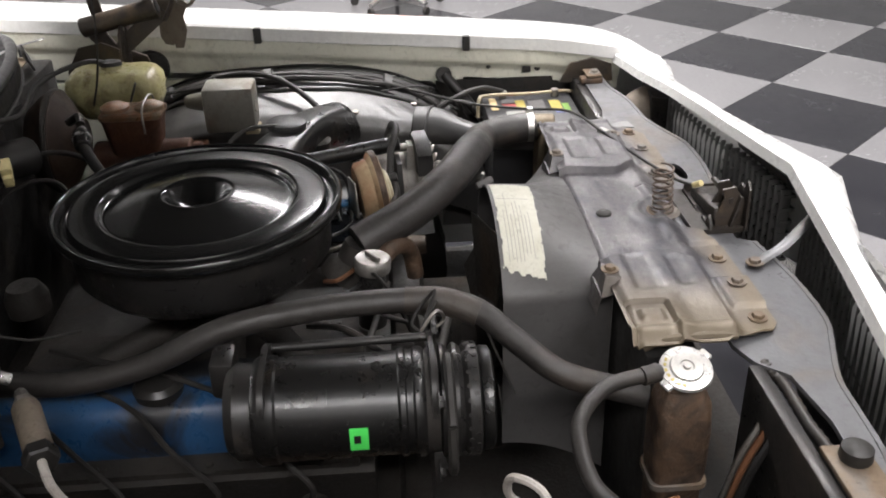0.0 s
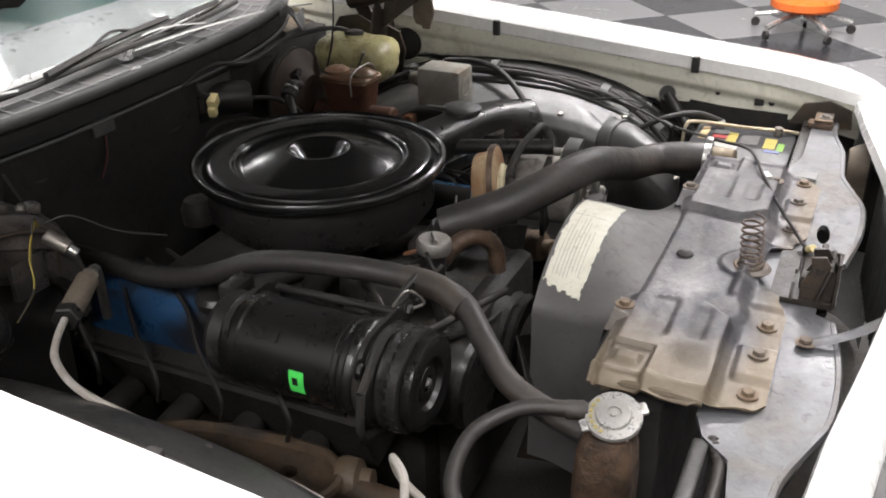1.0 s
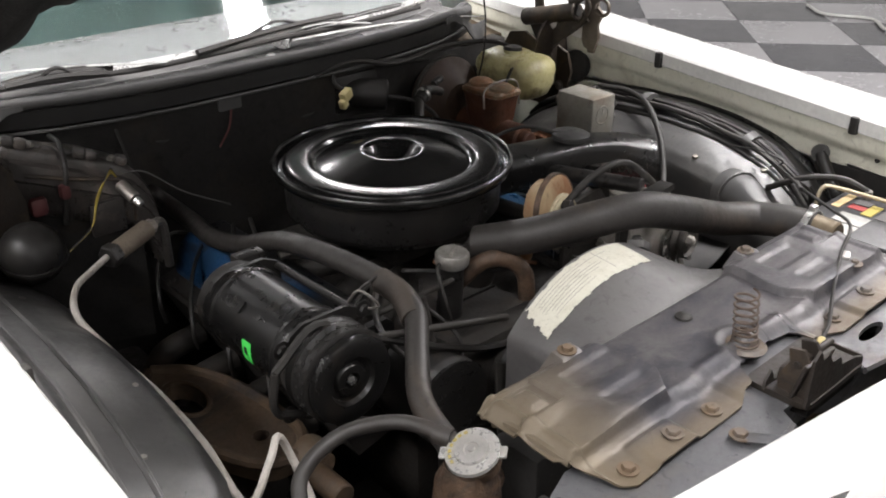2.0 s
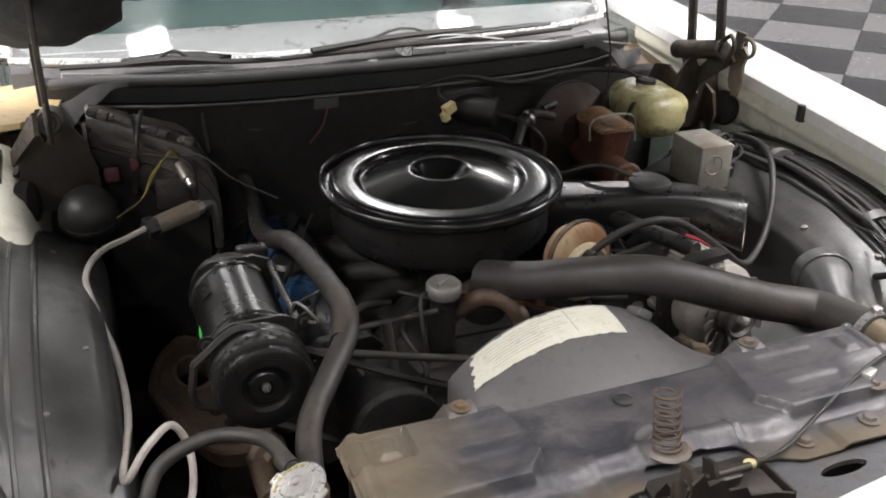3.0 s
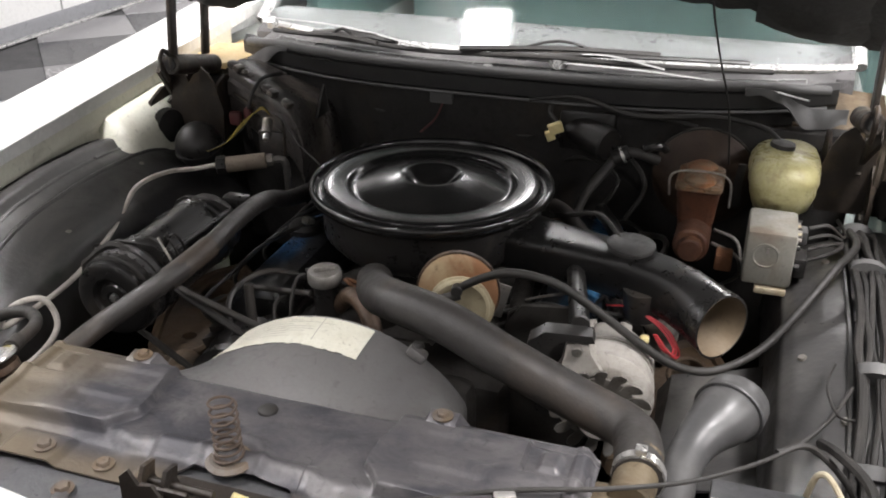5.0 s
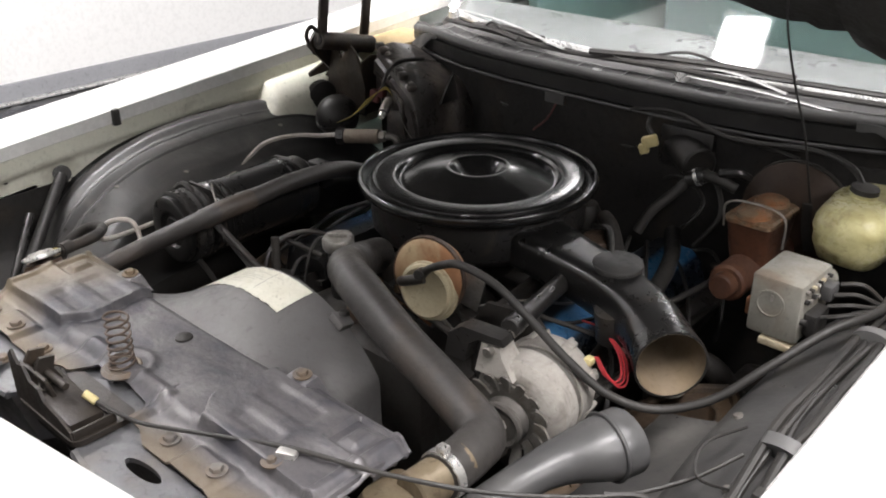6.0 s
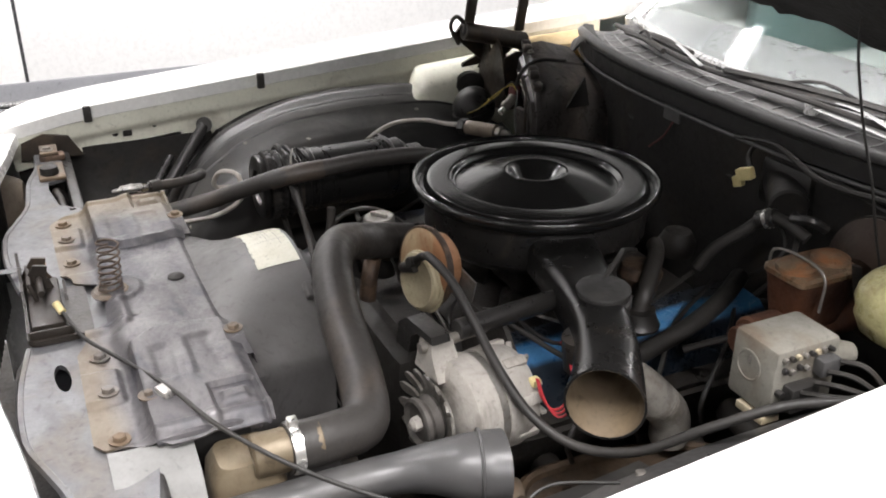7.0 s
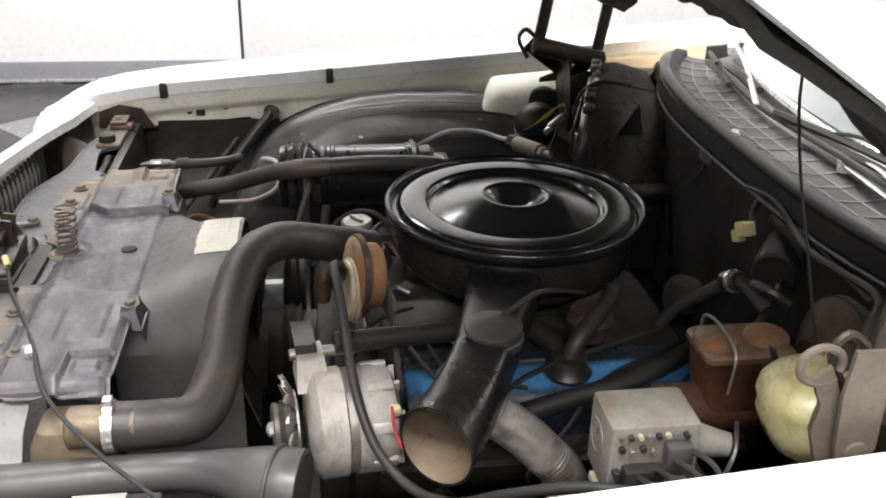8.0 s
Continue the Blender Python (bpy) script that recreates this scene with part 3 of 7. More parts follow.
    part("front_bumper", box((0, -0.42, 0.52), (1.8, 0.14, 0.2), 0.04), CHROME, body, "chrome front bumper")
    # cowl, cabin floor and dash
    def cowl_y(x):
        return 1.155 + 0.10 * (abs(x) / 0.6) ** 3.2
    xs = np.linspace(-0.66, 0.68, 57)
    part("cowl_face", loft([[(x, cowl_y(x) + 0.016, 0.60), (x, cowl_y(x) + 0.004, 0.986), (x, cowl_y(x) + 0.03, 0.986), (x, cowl_y(x) + 0.03, 0.60)] for x in xs]), FIREWALL, body, "black firewall top under the cowl edge")
    loops = [[(x, cowl_y(x) + 0.012, 0.98), (x, cowl_y(x), 0.985), (x, cowl_y(x) - 0.012, 0.992), (x, cowl_y(x) - 0.012, 1.022), (x, cowl_y(x) + 0.004, 1.032), (x, cowl_y(x) + 0.03, 1.026), (x, cowl_y(x) + 0.034, 1.005), (x, cowl_y(x) + 0.034, 0.985)] for x in xs]
    part("cowl_front", loft(loops), COWL_DARK, body, "dark painted cowl edge above the firewall")
    part("edge_strip", tube([(x, cowl_y(x) - 0.012, 0.985) for x in np.linspace(-0.66, 0.66, 41)], 0.0035, 6, 1), SEAL, body, "thin grey cowl edge strip")
    part("cowl_seal", tube([(x, cowl_y(x) - 0.004, 1.036 - 0.02 * sm(0.5, 0.7, abs(x))) for x in np.linspace(-0.64, 0.66, 31)], 0.011, 10, 2), SEAL, body, "grey rubber cowl seal")
    def cowl_top(u, v):
        y0 = cowl_y(u) + 0.018
        y1 = 1.335 + 0.12 * (abs(u) / 0.7) ** 3
        return Vector((u, y0 + (y1 - y0) * v, 1.018 - 0.012 * math.sin(math.pi * v) - 0.004 * v))
    # sagging ends of the cowl seal
    for s in (-1, 1):
        def sag(u, v, s=s):
            x = s * (0.50 + 0.20 * u)
            k = sm(0.0, 0.7, u)
            fold = 0.6 * math.sin(11 * u + 3 * v + s) + 0.4 * math.sin(23 * u - 2 * v)
            return Vector((x, cowl_y(0.50 + 0.15 * u) - 0.016 - (0.022 if s < 0 else 0.012) * v * k + 0.006 * fold * k, 1.036 - (0.044 if s < 0 else 0.026) * v * k - 0.045 * k * k - 0.010 * v + 0.006 * fold * v))
        part("seal_flap", surface(sag, np.linspace(0, 1, 33), np.linspace(0, 1, 9), 0.004), SEAL, body, "sagging wrinkled grey end of the cowl seal")
    panel = part("cowl_panel", surface(cowl_top, np.linspace(-0.66, 0.68, 57), np.linspace(0, 1, 9), 0.003), COWL_PANEL, body, "weathered grey vented cowl panel")
    for k in range(22):
        u = -0.62 + k * 1.24 / 21
        part("vent_bar", tube([cowl_top(u, v) + Vector((0, 0, 0.002)) for v in (0.06, 0.3, 0.6, 0.8)], 0.0016, 5, 2), VENT_LINE, panel)
    for v in (0.06, 0.30, 0.55, 0.80):
        part("vent_bar", tube([cowl_top(u, v) + Vector((0, 0, 0.002)) for u in np.linspace(-0.62, 0.62, 25)], 0.0014, 5, 1), VENT_LINE, panel)
    part("firewall", box((0, 1.24, 0.60), (1.46, 0.05, 0.70), 0.005), FIREWALL, body, "black firewall")
    for s in (-1, 1):
        part("cowl_corner", loft([[(s * 0.60, 1.25, 0.955), (s * 0.60, 1.45, 0.985), (s * 0.60, 1.45, 0.88), (s * 0.60, 1.25, 0.88)], [(s * 0.70, 1.27, 0.945), (s * 0.70, 1.47, 0.975), (s * 0.70, 1.47, 0.88), (s * 0.70, 1.27, 0.88)], [(s * 0.79, 1.29, 0.935), (s * 0.79, 1.48, 0.965), (s * 0.79, 1.48, 0.88), (s * 0.79, 1.29, 0.88)]]), TAN_PAD if s < 0 else ELBOW_TAN, body, "tan stained cowl corner")
        if s < 0:
            part("tan_board", loft([[(-0.775, 1.165, z - 0.008), (-0.70, 1.150, z), (-0.64, 1.185, z + 0.002), (-0.625, 1.26, z + 0.004), (-0.655, 1.345, z + 0.006), (-0.775, 1.345, z)] for z in (0.978, 0.990)]), TAN_PAD, body, "tan board over the cowl end")
        part("inner_wall", box((s * 0.80, 1.15, 0.62), (0.02, 0.75, 0.50), 0.004), INNER_WHITE, body, "cream white inner wall")
    part("dash", loft([[(x, 1.42 + 0.03 * (x / 0.7) ** 2, 1.00), (x, 1.53, 1.035), (x, 1.62, 1.03), (x, 1.65, 0.96), (x, 1.64, 0.80), (x, 1.42, 0.8)] for x in np.linspace(-0.72, 0.72, 13)]), DASH, body, "pale grey dashboard top behind the windshield")
    part("cabin_floor", box((0, 3.0, 0.35), (1.7, 2.6, 0.1), 0.02), SEAT_GREEN, body)
    part("cabin_roof", loft([[(x, 1.98, 1.475 - 0.03 * (x / 0.66) ** 2), (x, 2.4, 1.52 - 0.04 * (x / 0.66) ** 2), (x, 3.4, 1.50 - 0.05 * (x / 0.66) ** 2), (x, 3.4, 1.47 - 0.05 * (x / 0.66) ** 2), (x, 2.4, 1.49 - 0.04 * (x / 0.66) ** 2), (x, 1.98, 1.455 - 0.03 * (x / 0.66) ** 2)] for x in np.linspace(-0.70, 0.70, 13)]), SEAT_GREEN, body, "green lined car roof over the cabin")
    for s in (-1, 1):
        part("door_lining", box((s * 0.82, 2.70, 1.16), (0.05, 1.45, 0.68), 0.02), SEAT_GREEN, body, "dark green door lining")
    part("rear_bulkhead", box((0, 3.4, 0.95), (1.5, 0.05, 1.1), 0.02), SEAT_GREEN, body)
    part("seat_back", box((0, 2.75, 0.85), (1.5, 0.25, 0.75), 0.08), SEAT_GREEN, body, "green vinyl front seat back")
    return body


car_body()


# windshield, curved, with bright edge trim
def shield(u, v):
    y0 = 1.37 + 0.13 * (abs(u) / 0.72) ** 2.6
    return Vector((u * (1 - 0.10 * v), y0 + 0.62 * v, 1.012 + 0.46 * v + 0.02 * math.sin(math.pi * v)))


ws = thing("windshield", (0, 1.4, 1.0), "curved green-tinted windshield with bright lower trim", "windshield")
ws_glass = part("glass", surface(shield, np.linspace(-0.72, 0.72, 41), np.linspace(0, 1, 13), 0.005), GLASS, ws)
ws_glass.visible_shadow = False
part("lower_trim", tube([shield(u, 0.0) + Vector((0, -0.004, 0.004)) for u in np.linspace(-0.72, 0.72, 33)], 0.010, 8, 1), SILVER, ws, "bright lower trim strip")
for s in (-1, 1):
    part("pillar_trim", tube([shield(s * 0.72, v) + Vector((s * 0.01, 0, 0.004)) for v in np.linspace(0, 1, 7)], 0.016, 8, 1), SILVER, ws, "bright pillar trim")
part("roof_rail", tube([shield(u, 1.0) for u in np.linspace(-0.72, 0.72, 17)], 0.022, 8, 1), WHITE_PAINT, ws, "white upper windshield rail")


def wiper(piv, tip, blade_a, blade_b, pale):
    t = thing("wiper", piv, "black windshield wiper with a pale worn arm resting on the glass", "wiper", "wipers")
    part("pivot", lathe([(0, 0), (0.016, 0), (0.014, 0.018), (0.006, 0.024), (0, 0.024)], piv, (0, -0.3, 1), 16), SILVER, t)
    part("arm", tube([Vector(piv) + Vector((0, 0, 0.02)), (Vector(piv) + Vector(tip)) / 2 + Vector((0, 0, 0.022)), tip], [0.004, 0.005, 0.006], 8, 4, flat=0.3), pale, t, "pale worn wiper arm")
    part("blade", tube([blade_a, (Vector(blade_a) + Vector(blade_b)) / 2 + Vector((0, 0, 0.006)), blade_b], 0.007, 6, 4), RUBBER, t, "black rubber wiper blade")
    part("blade_bridge", tube([Vector(blade_a) * 0.7 + Vector(blade_b) * 0.3 + Vector((0, 0, 0.004)), (Vector(blade_a) + Vector(blade_b)) / 2 + Vector((0, 0, 0.024)), Vector(blade_a) * 0.3 + Vector(blade_b) * 0.7 + Vector((0, 0, 0.004))], 0.0035, 6, 3), BLACK_METAL, t)
    return t


wiper((0.099, 1.303, 1.024), (0.335, 1.276, 1.036), (-0.115, 1.275, 1.046), (0.314, 1.361, 1.044), WIPER_GREY)
wiper((-0.665, 1.44, 1.020), (-0.184, 1.272, 1.040), (-0.49, 1.300, 1.044), (-0.31, 1.270, 1.042), WIPER_GREY)
lk = thing("wiper_linkage", (0.1, 1.29, 1.02), "black wiper linkage and washer tubes along the cowl", "linkage")
part("tube", tube([(-0.62, 1.36, 1.03), (-0.4, 1.31, 1.036), (-0.2, 1.29, 1.03), (0.1, 1.285, 1.04), (0.3, 1.30, 1.035), (0.55, 1.35, 1.03)], 0.006, 8, 5), RUBBER, lk)
part("bar", tube([(-0.05, 1.30, 1.034), (0.11, 1.295, 1.046), (0.3, 1.325, 1.046), (0.5, 1.37, 1.04)], 0.009, 8, 5, flat=0.6), BLACK_METAL, lk)
part("bar", tube([(-0.50, 1.34, 1.036), (-0.40, 1.325, 1.046), (-0.28, 1.32, 1.038)], 0.012, 8, 5, flat=0.7), BLACK_METAL, lk)
part("trim_strip", tube([(0.12, 1.285, 1.030), (0.30, 1.268, 1.032), (0.515, 1.226, 1.030), (0.62, 1.185, 1.024)], 0.0045, 8, 5, flat=0.4), WIPER_GREY, lk, "pale trim strip")
part("hub", lathe([(0, 0), (0.018, 0), (0.016, 0.02), (0, 0.024)], (0.105, 1.30, 1.02), (0, -0.3, 1), 18), SILVER, lk)


solo("washer_nozzle_clip", lathe([(0, 0), (0.014, 0), (0.013, 0.010), (0.009, 0.014), (0, 0.014)], (-0.015, 1.158, 1.034), (0, -0.15, 1), 18, 0.6), SILVER, (-0.015, 1.158, 1.034), "small silver washer nozzle on the cowl edge", "nozzle")


# ---------------------------------------------------------------- hood
def hood():
    t = thing("hood", (0, 1.2, 1.12), "raised white car hood with dark insulation pad beneath", "hood")
    slope = math.tan(radians(33.2))
    def rear(x):
        return 1.215 - 0.12 * (1 - (abs(x) / 0.74) ** 2)
    def at(x, q, off):
        y = rear(x) + (-0.10 - rear(x)) * q
        crown = 0.025 * (1 - (x / 0.74) ** 2)
        n = Vector((0, slope, 1)).normalized()
        return Vector((x, y, 1.147 + (1.215 - y) * slope)) + n * (off + crown)
    us, vs = np.linspace(-0.75, 0.75, 31), np.linspace(0, 1, 16)
    part("skin", surface(lambda u, v: at(u, v, 0.026), us, vs, 0.004), WHITE_PAINT, t, "white painted hood skin")
    for s in (-1, 1):
        part("side_lip", loft([[at(s * 0.748, q, 0.028), at(s * 0.756, q, 0.020), at(s * 0.754, q, -0.020), at(s * 0.735, q, -0.023), at(s * 0.735, q, -0.018), at(s * 0.745, q, -0.014), at(s * 0.745, q, 0.02)] for q in vs]), WHITE_PAINT, t, "white folded hood edge")
    rnd = random.Random(4)
    fray = [rnd.uniform(-0.012, 0.012) for _ in range(200)]
    def pad(u, v):
        q = at(u, 0.012 + 0.95 * v, -0.012 - 0.022 * sm(0.62, 0.73, abs(u)) - 0.009 * math.sin(math.pi * min(1, v * 6)))
        if v < 0.001 or abs(u) > 0.72:
            j = fray[int((u + 1) * 67 + v * 173) % 200]
            q += Vector((0, 0.5 * j, -abs(j) * 0.9))
        q.z += 0.004 * noise.noise(q * 9)
        return q
    part("insulation_pad", surface(pad, np.linspace(-0.730, 0.730, 61), np.linspace(0, 1, 41), 0.014), PAD, t, "dark frayed insulation pad")
    for s in (-1, 1):
        part("corner_pad", surface(lambda u, v, s=s: at(s * (0.50 + 0.235 * u), 0.004 + 0.16 * v, -0.02 - (0.055 if s < 0 else 0.034) * math.sin(math.pi * min(1.0, 0.15 + 0.85 * u)) * math.sin(math.pi * min(1.0, 0.25 + 0.75 * v)) - 0.006 * noise.noise(Vector((u * 6, v * 6, s)))), np.linspace(0, 1, 22), np.linspace(0, 1, 14), 0.006), PAD, t, "sagging dark pad corner")
    part("cable", tube([(0.424, 1.010, 1.275), (0.430, 1.012, 1.22), (0.452, 1.022, 1.13), (0.474, 1.034, 1.055), (0.485, 1.05, 0.98), (0.49, 1.07, 0.92)], 0.0020, 6, 4), RUBBER, t, "thin black hanging cord")
    return t


hood()


def hood_hinge(s):
    t = thing("lift_mechanism", (s * 0.69, 1.0, 0.92), "greasy dark steel hood hinge with roller spring and lift bars", "lift mechanism", "hood lift mechanisms")
    dy, hx, dz = (0.042, 0.712, 0.0) if s > 0 else (0.024, 0.643, -0.010)
    a, b = Vector((s * hx, 0.925 + dy, 1.058 + dz)), Vector((s * hx, 1.09 + dy, 1.018 + dz))
    part("roller", rod(a, b, 0.021, 18), HINGE_DARK, t)
    part("roller_bore", rod(a + (a - b) * 0.012, a + (b - a) * 0.02, 0.013, 14), FIREWALL, t)
    part("hook", tube([a + Vector((0, 0.0, 0.02)), a + Vector((0, -0.02, 0.034)), a + Vector((0, -0.034, 0.012)), a + Vector((0, -0.012, -0.03))], 0.005, 8, 4), HINGE_DARK, t)
    for y0, dx in ((0.955, 0.0), (1.075 if s > 0 else 1.10, 0.012)):
        part("lift_bar", box((s * (hx + dx), y0 + dy, 1.17), (0.010, 0.026, 0.28), 0.003, (-9, 0, 0)), HINGE_DARK, t)
    def arm(p, q, w, name):
        p, q = Vector(p), Vector(q)
        d = (q - p).normalized()
        n = Vector((s, 0, 0))
        side = d.cross(n)
        lp = [p - side * w, p + side * w, q + side * w * 0.7, q - side * w * 0.7]
        part(name, loft([[v - n * 0.004 for v in lp], [v + n * 0.004 for v in lp]]), HINGE_DARK, t)
    arm((s * (hx + 0.02), 0.92 + dy, 1.05), (s * 0.715, 1.03 + dy, 0.955), 0.022, "arm")
    arm((s * (hx + 0.02), 1.08 + dy, 1.02), (s * 0.715, 1.01 + dy, 0.93), 0.020, "arm")
    part("base_plate", loft([[(s * x, y + dy, z) for y, z in ((0.955, 0.90), (0.97, 0.945), (1.02, 0.965), (1.09, 0.955), (1.11, 0.90), (1.09, 0.80), (0.98, 0.80))] for x in (0.736, 0.744)]), HINGE_DARK, t)
    px, pz = (0.782, 0.905) if s > 0 else (0.712, 0.892)
    part("base_pivot", lathe([(0, 0), (0.038, 0), (0.040, 0.006), (0.036, 0.022), (0.02, 0.026), (0, 0.026)], (s * px, 0.975 + dy, pz), (-s, -0.25, 0.1), 20), FIREWALL, t, "black round pivot")
    outline = [(-0.062, 0.86), (-0.066, 0.93), (-0.050, 0.985), (-0.036, 1.010), (-0.020, 1.024), (0.020, 1.036), (0.036, 1.036), (0.052, 1.005), (0.060, 0.955), (0.072, 0.905), (0.060, 0.86)]
    holed = plate([(hx + dx, z) for dx, z in outline], -0.003, 0.003, [[(hx + 0.028, 1.020), (hx - 0.008, 1.016), (hx + 0.014, 0.986)]])
    part("front_plate", moved(holed, Matrix(((s, 0, 0, 0), (0, 0, 1, 1.005 + dy), (0, 1, 0, 0), (0, 0, 0, 1)))), HINGE_DARK, t, "greasy dark front plate")
    part("side_bracket", loft([[(s * x, y + dy, z) for y, z in ((1.005, 0.86), (1.005, 0.985), (1.04, 1.0), (1.09, 0.99), (1.12, 0.94), (1.13, 0.86))] for x in (hx - 0.055, hx - 0.049)]), HINGE_DARK, t, "dark greasy bracket plate")
    if s > 0:
        part("lever", loft([[(x, y, z) for y, z in ((0.934, 1.095), (0.970, 1.095), (0.974, 1.05), (0.976, 0.985), (0.968, 0.968), (0.952, 0.964), (0.938, 0.972), (0.934, 0.99), (0.930, 1.05))] for x in (0.743, 0.748)]), LEVER_BROWN, t, "dusty brown lever")
        part("lever_boss", lathe([(0.006, 0), (0.013, 0), (0.013, 0.005), (0.006, 0.006)], (0.747, 0.956, 0.981), (1, 0, 0), 20), LEVER_BROWN, t)
        part("side_arm", loft([[(x, y, z) for y, z in ((0.905, 1.058), (0.922, 1.072), (0.936, 1.04), (0.946, 1.00), (0.944, 0.962), (0.926, 0.962), (0.914, 1.00), (0.918, 1.03))] for x in (0.728, 0.735)]), LEVER_BROWN, t, "dusty bent side arm")
        part("eye_loop", tube([(0.731, 0.912 + 0.021 * math.cos(radians(q)), 1.072 + 0.019 * math.sin(radians(q))) for q in range(-20, 321, 20)], 0.0045, 8, 2), LEVER_BROWN, t, "dusty open eye")
    for y, z in ((0.99, 0.86), (1.08, 0.87)):
        part("bolt", hexbolt((s * 0.736, y + dy, z), (-s, 0, 0)), DULL_STEEL, t)
    return t


for s in (-1, 1):
    hood_hinge(s)


# ---------------------------------------------------------------- wheel housings
def wheelhouse(s):
    t = thing("wheelhouse_liner", (s * 0.68, 0.70, 0.4), "dusty black moulded wheelhouse liner inside the fender", "liner", "wheelhouse liners")
    yc, zc = 0.715, (0.497 if s > 0 else 0.507)
    prof = [(0.800, 0.378), (0.785, 0.388), (0.765, 0.398), (0.748, 0.398), (0.735, 0.385), (0.722, 0.378), (0.69, 0.368), (0.655, 0.352), (0.625, 0.335), (0.607, 0.315), (0.597, 0.27), (0.592, 0.15)]
    def f(u, v):
        k = v * (len(prof) - 1)
        i = min(int(k), len(prof) - 2)
        x = prof[i][0] + (prof[i + 1][0] - prof[i][0]) * (k - i)
        r = prof[i][1] + (prof[i + 1][1] - prof[i][1]) * (k - i)
        a = radians(u)
        ca_, sa_ = math.cos(a), math.sin(a)
        e = 2 / 2.6
        p = Vector((s * x, yc - 0.47 * math.copysign(abs(ca_) ** e, ca_), zc + r * math.copysign(abs(sa_) ** e, sa_)))
        p += Vector((0, 0, 0.003 * noise.noise(p * 14)))
        return p
    part("shell", surface(f, np.linspace(-20, 172, 60), np.linspace(0, 1, 45), 0.004), LINER, t)
    part("lip", tube([f(u, 0.02) + Vector((-s * 0.004, 0, 0.004)) for u in np.linspace(12, 168, 44)], 0.013, 10, 1), COMP_BLACK, t, "black rubber edge lip")
    part("rib", tube([f(u, 0.40) + Vector((0, 0, 0.0)) for u in np.linspace(10, 160, 40)], 0.006, 8, 1), LINER, t)
    for rv in (0.53,):
        part("rib", tube([f(u, rv) + Vector((-s * 0.0015, 0, 0.002)) for u in np.linspace(8, 150, 44)], 0.0055, 8, 1), LINER, t)
    for u, v in ((30, 0.62), (58, 0.55), (100, 0.6), (16, 0.66), (24, 0.72), (76, 0.7)):
        part("clip", lathe([(0, 0), (0.007, 0), (0.006, 0.004), (0, 0.005)], f(u, v), (-s * 0.3, 0, 1), 12), DULL_STEEL, t)
    # front apron under the fender, dark cavity wall
    part("apron", surface(lambda u, v: Vector((s * (0.79 - 0.16 * sm(0.25, 1, v)), -0.05 + 0.42 * u, 0.84 - 0.30 * v)), np.linspace(0, 1, 10), np.linspace(0, 1, 10), 0.004), FIREWALL, t, "dark apron panel")
    return t


for s in (-1, 1):
    wheelhouse(s)


solo("splash_shield", surface(lambda u, v: Vector((0.425 + 0.19 * u, 0.40 + 0.30 * v + 0.03 * u, 0.668 + 0.03 * u * u - 0.012 * math.sin(3 * v + u) - 0.04 * sm(0.15, 0.0, u))), np.linspace(0, 1, 16), np.linspace(0, 1, 16), 0.004), LINER, (0.52, 0.55, 0.66), "dark grey rubber splash shield beside the engine", "splash shield")


def fender_brace(s):
    t = thing("fender_brace", (s * 0.74, 0.30, 0.70), "black diagonal steel brace rod under the fender", "brace", "fender braces")
    a, b = Vector((s * 0.768, 0.352, 0.862)), Vector((s * 0.70, 0.205, 0.70))
    part("rod", rod(a, b, 0.012, 12), BLACK_METAL, t)
    part("eye", lathe([(0, -0.006), (0.018, -0.006), (0.018, 0.006), (0, 0.006)], a, (-s, -0.3, 0.3), 16), BLACK_METAL, t)
    part("second_rod", rod((s * 0.765, 0.27, 0.80), (s * 0.66, 0.14, 0.66), 0.008, 10), BLACK_METAL, t)
    return t


for s in (-1, 1):
    fender_brace(s)


# ---------------------------------------------------------------- grilles
def grille(s):
    t = thing("grille", (s * 0.35, -0.2, 0.6), "black and grey slatted grille behind the header panel", "grille", "grilles")
    def g(x, z):
        return Vector((s * x, -0.165 + 0.07 * x / 0.6 - 0.02, z))
    for top, low in ((0.885, 0.872), (0.62, 0.605)):
        part("rim", loft([[g(x, top), g(x, top) + Vector((0, -0.02, 0)), g(x, low) + Vector((0, -0.02, 0)), g(x, low)] for x in (0.04, 0.53)]), BLACK_METAL, t)
    for k in range(24):
        x = 0.05 + k * 0.47 / 23
        part("slat", box(g(x, 0.742) + Vector((0, 0.006, 0)), (0.0075, 0.020, 0.258), 0.003), GRILLE_GREY, t)
    for k in range(10):
        z = 0.645 + k * 0.024
        part("bar", loft([[g(x, z) + Vector((0, 0.012, 0)), g(x, z) + Vector((0, -0.010, 0)), g(x, z - 0.006) + Vector((0, -0.010, 0)), g(x, z - 0.006) + Vector((0, 0.012, 0))] for x in (0.045, 0.525)]), GRILLE_GREY, t)
    part("lamp_backing", loft([[(s * x, y, z) for x, y in rounded(0.545, -0.155, 0.665, -0.085, 0.018)] for z in (0.66, 0.86)]), BLACK_METAL, t, "black headlamp backing")
    part("strap", tube([(s * 0.655, -0.055, 0.80), (s * 0.640, -0.065, 0.842), (s * 0.600, -0.070, 0.850), (s * 0.572, -0.072, 0.815), (s * 0.568, -0.074, 0.74)], 0.026, 10, 5, flat=0.18), DUST_STEEL, t, "dusty curved steel strap")
    return t


for s in (-1, 1):
    grille(s)


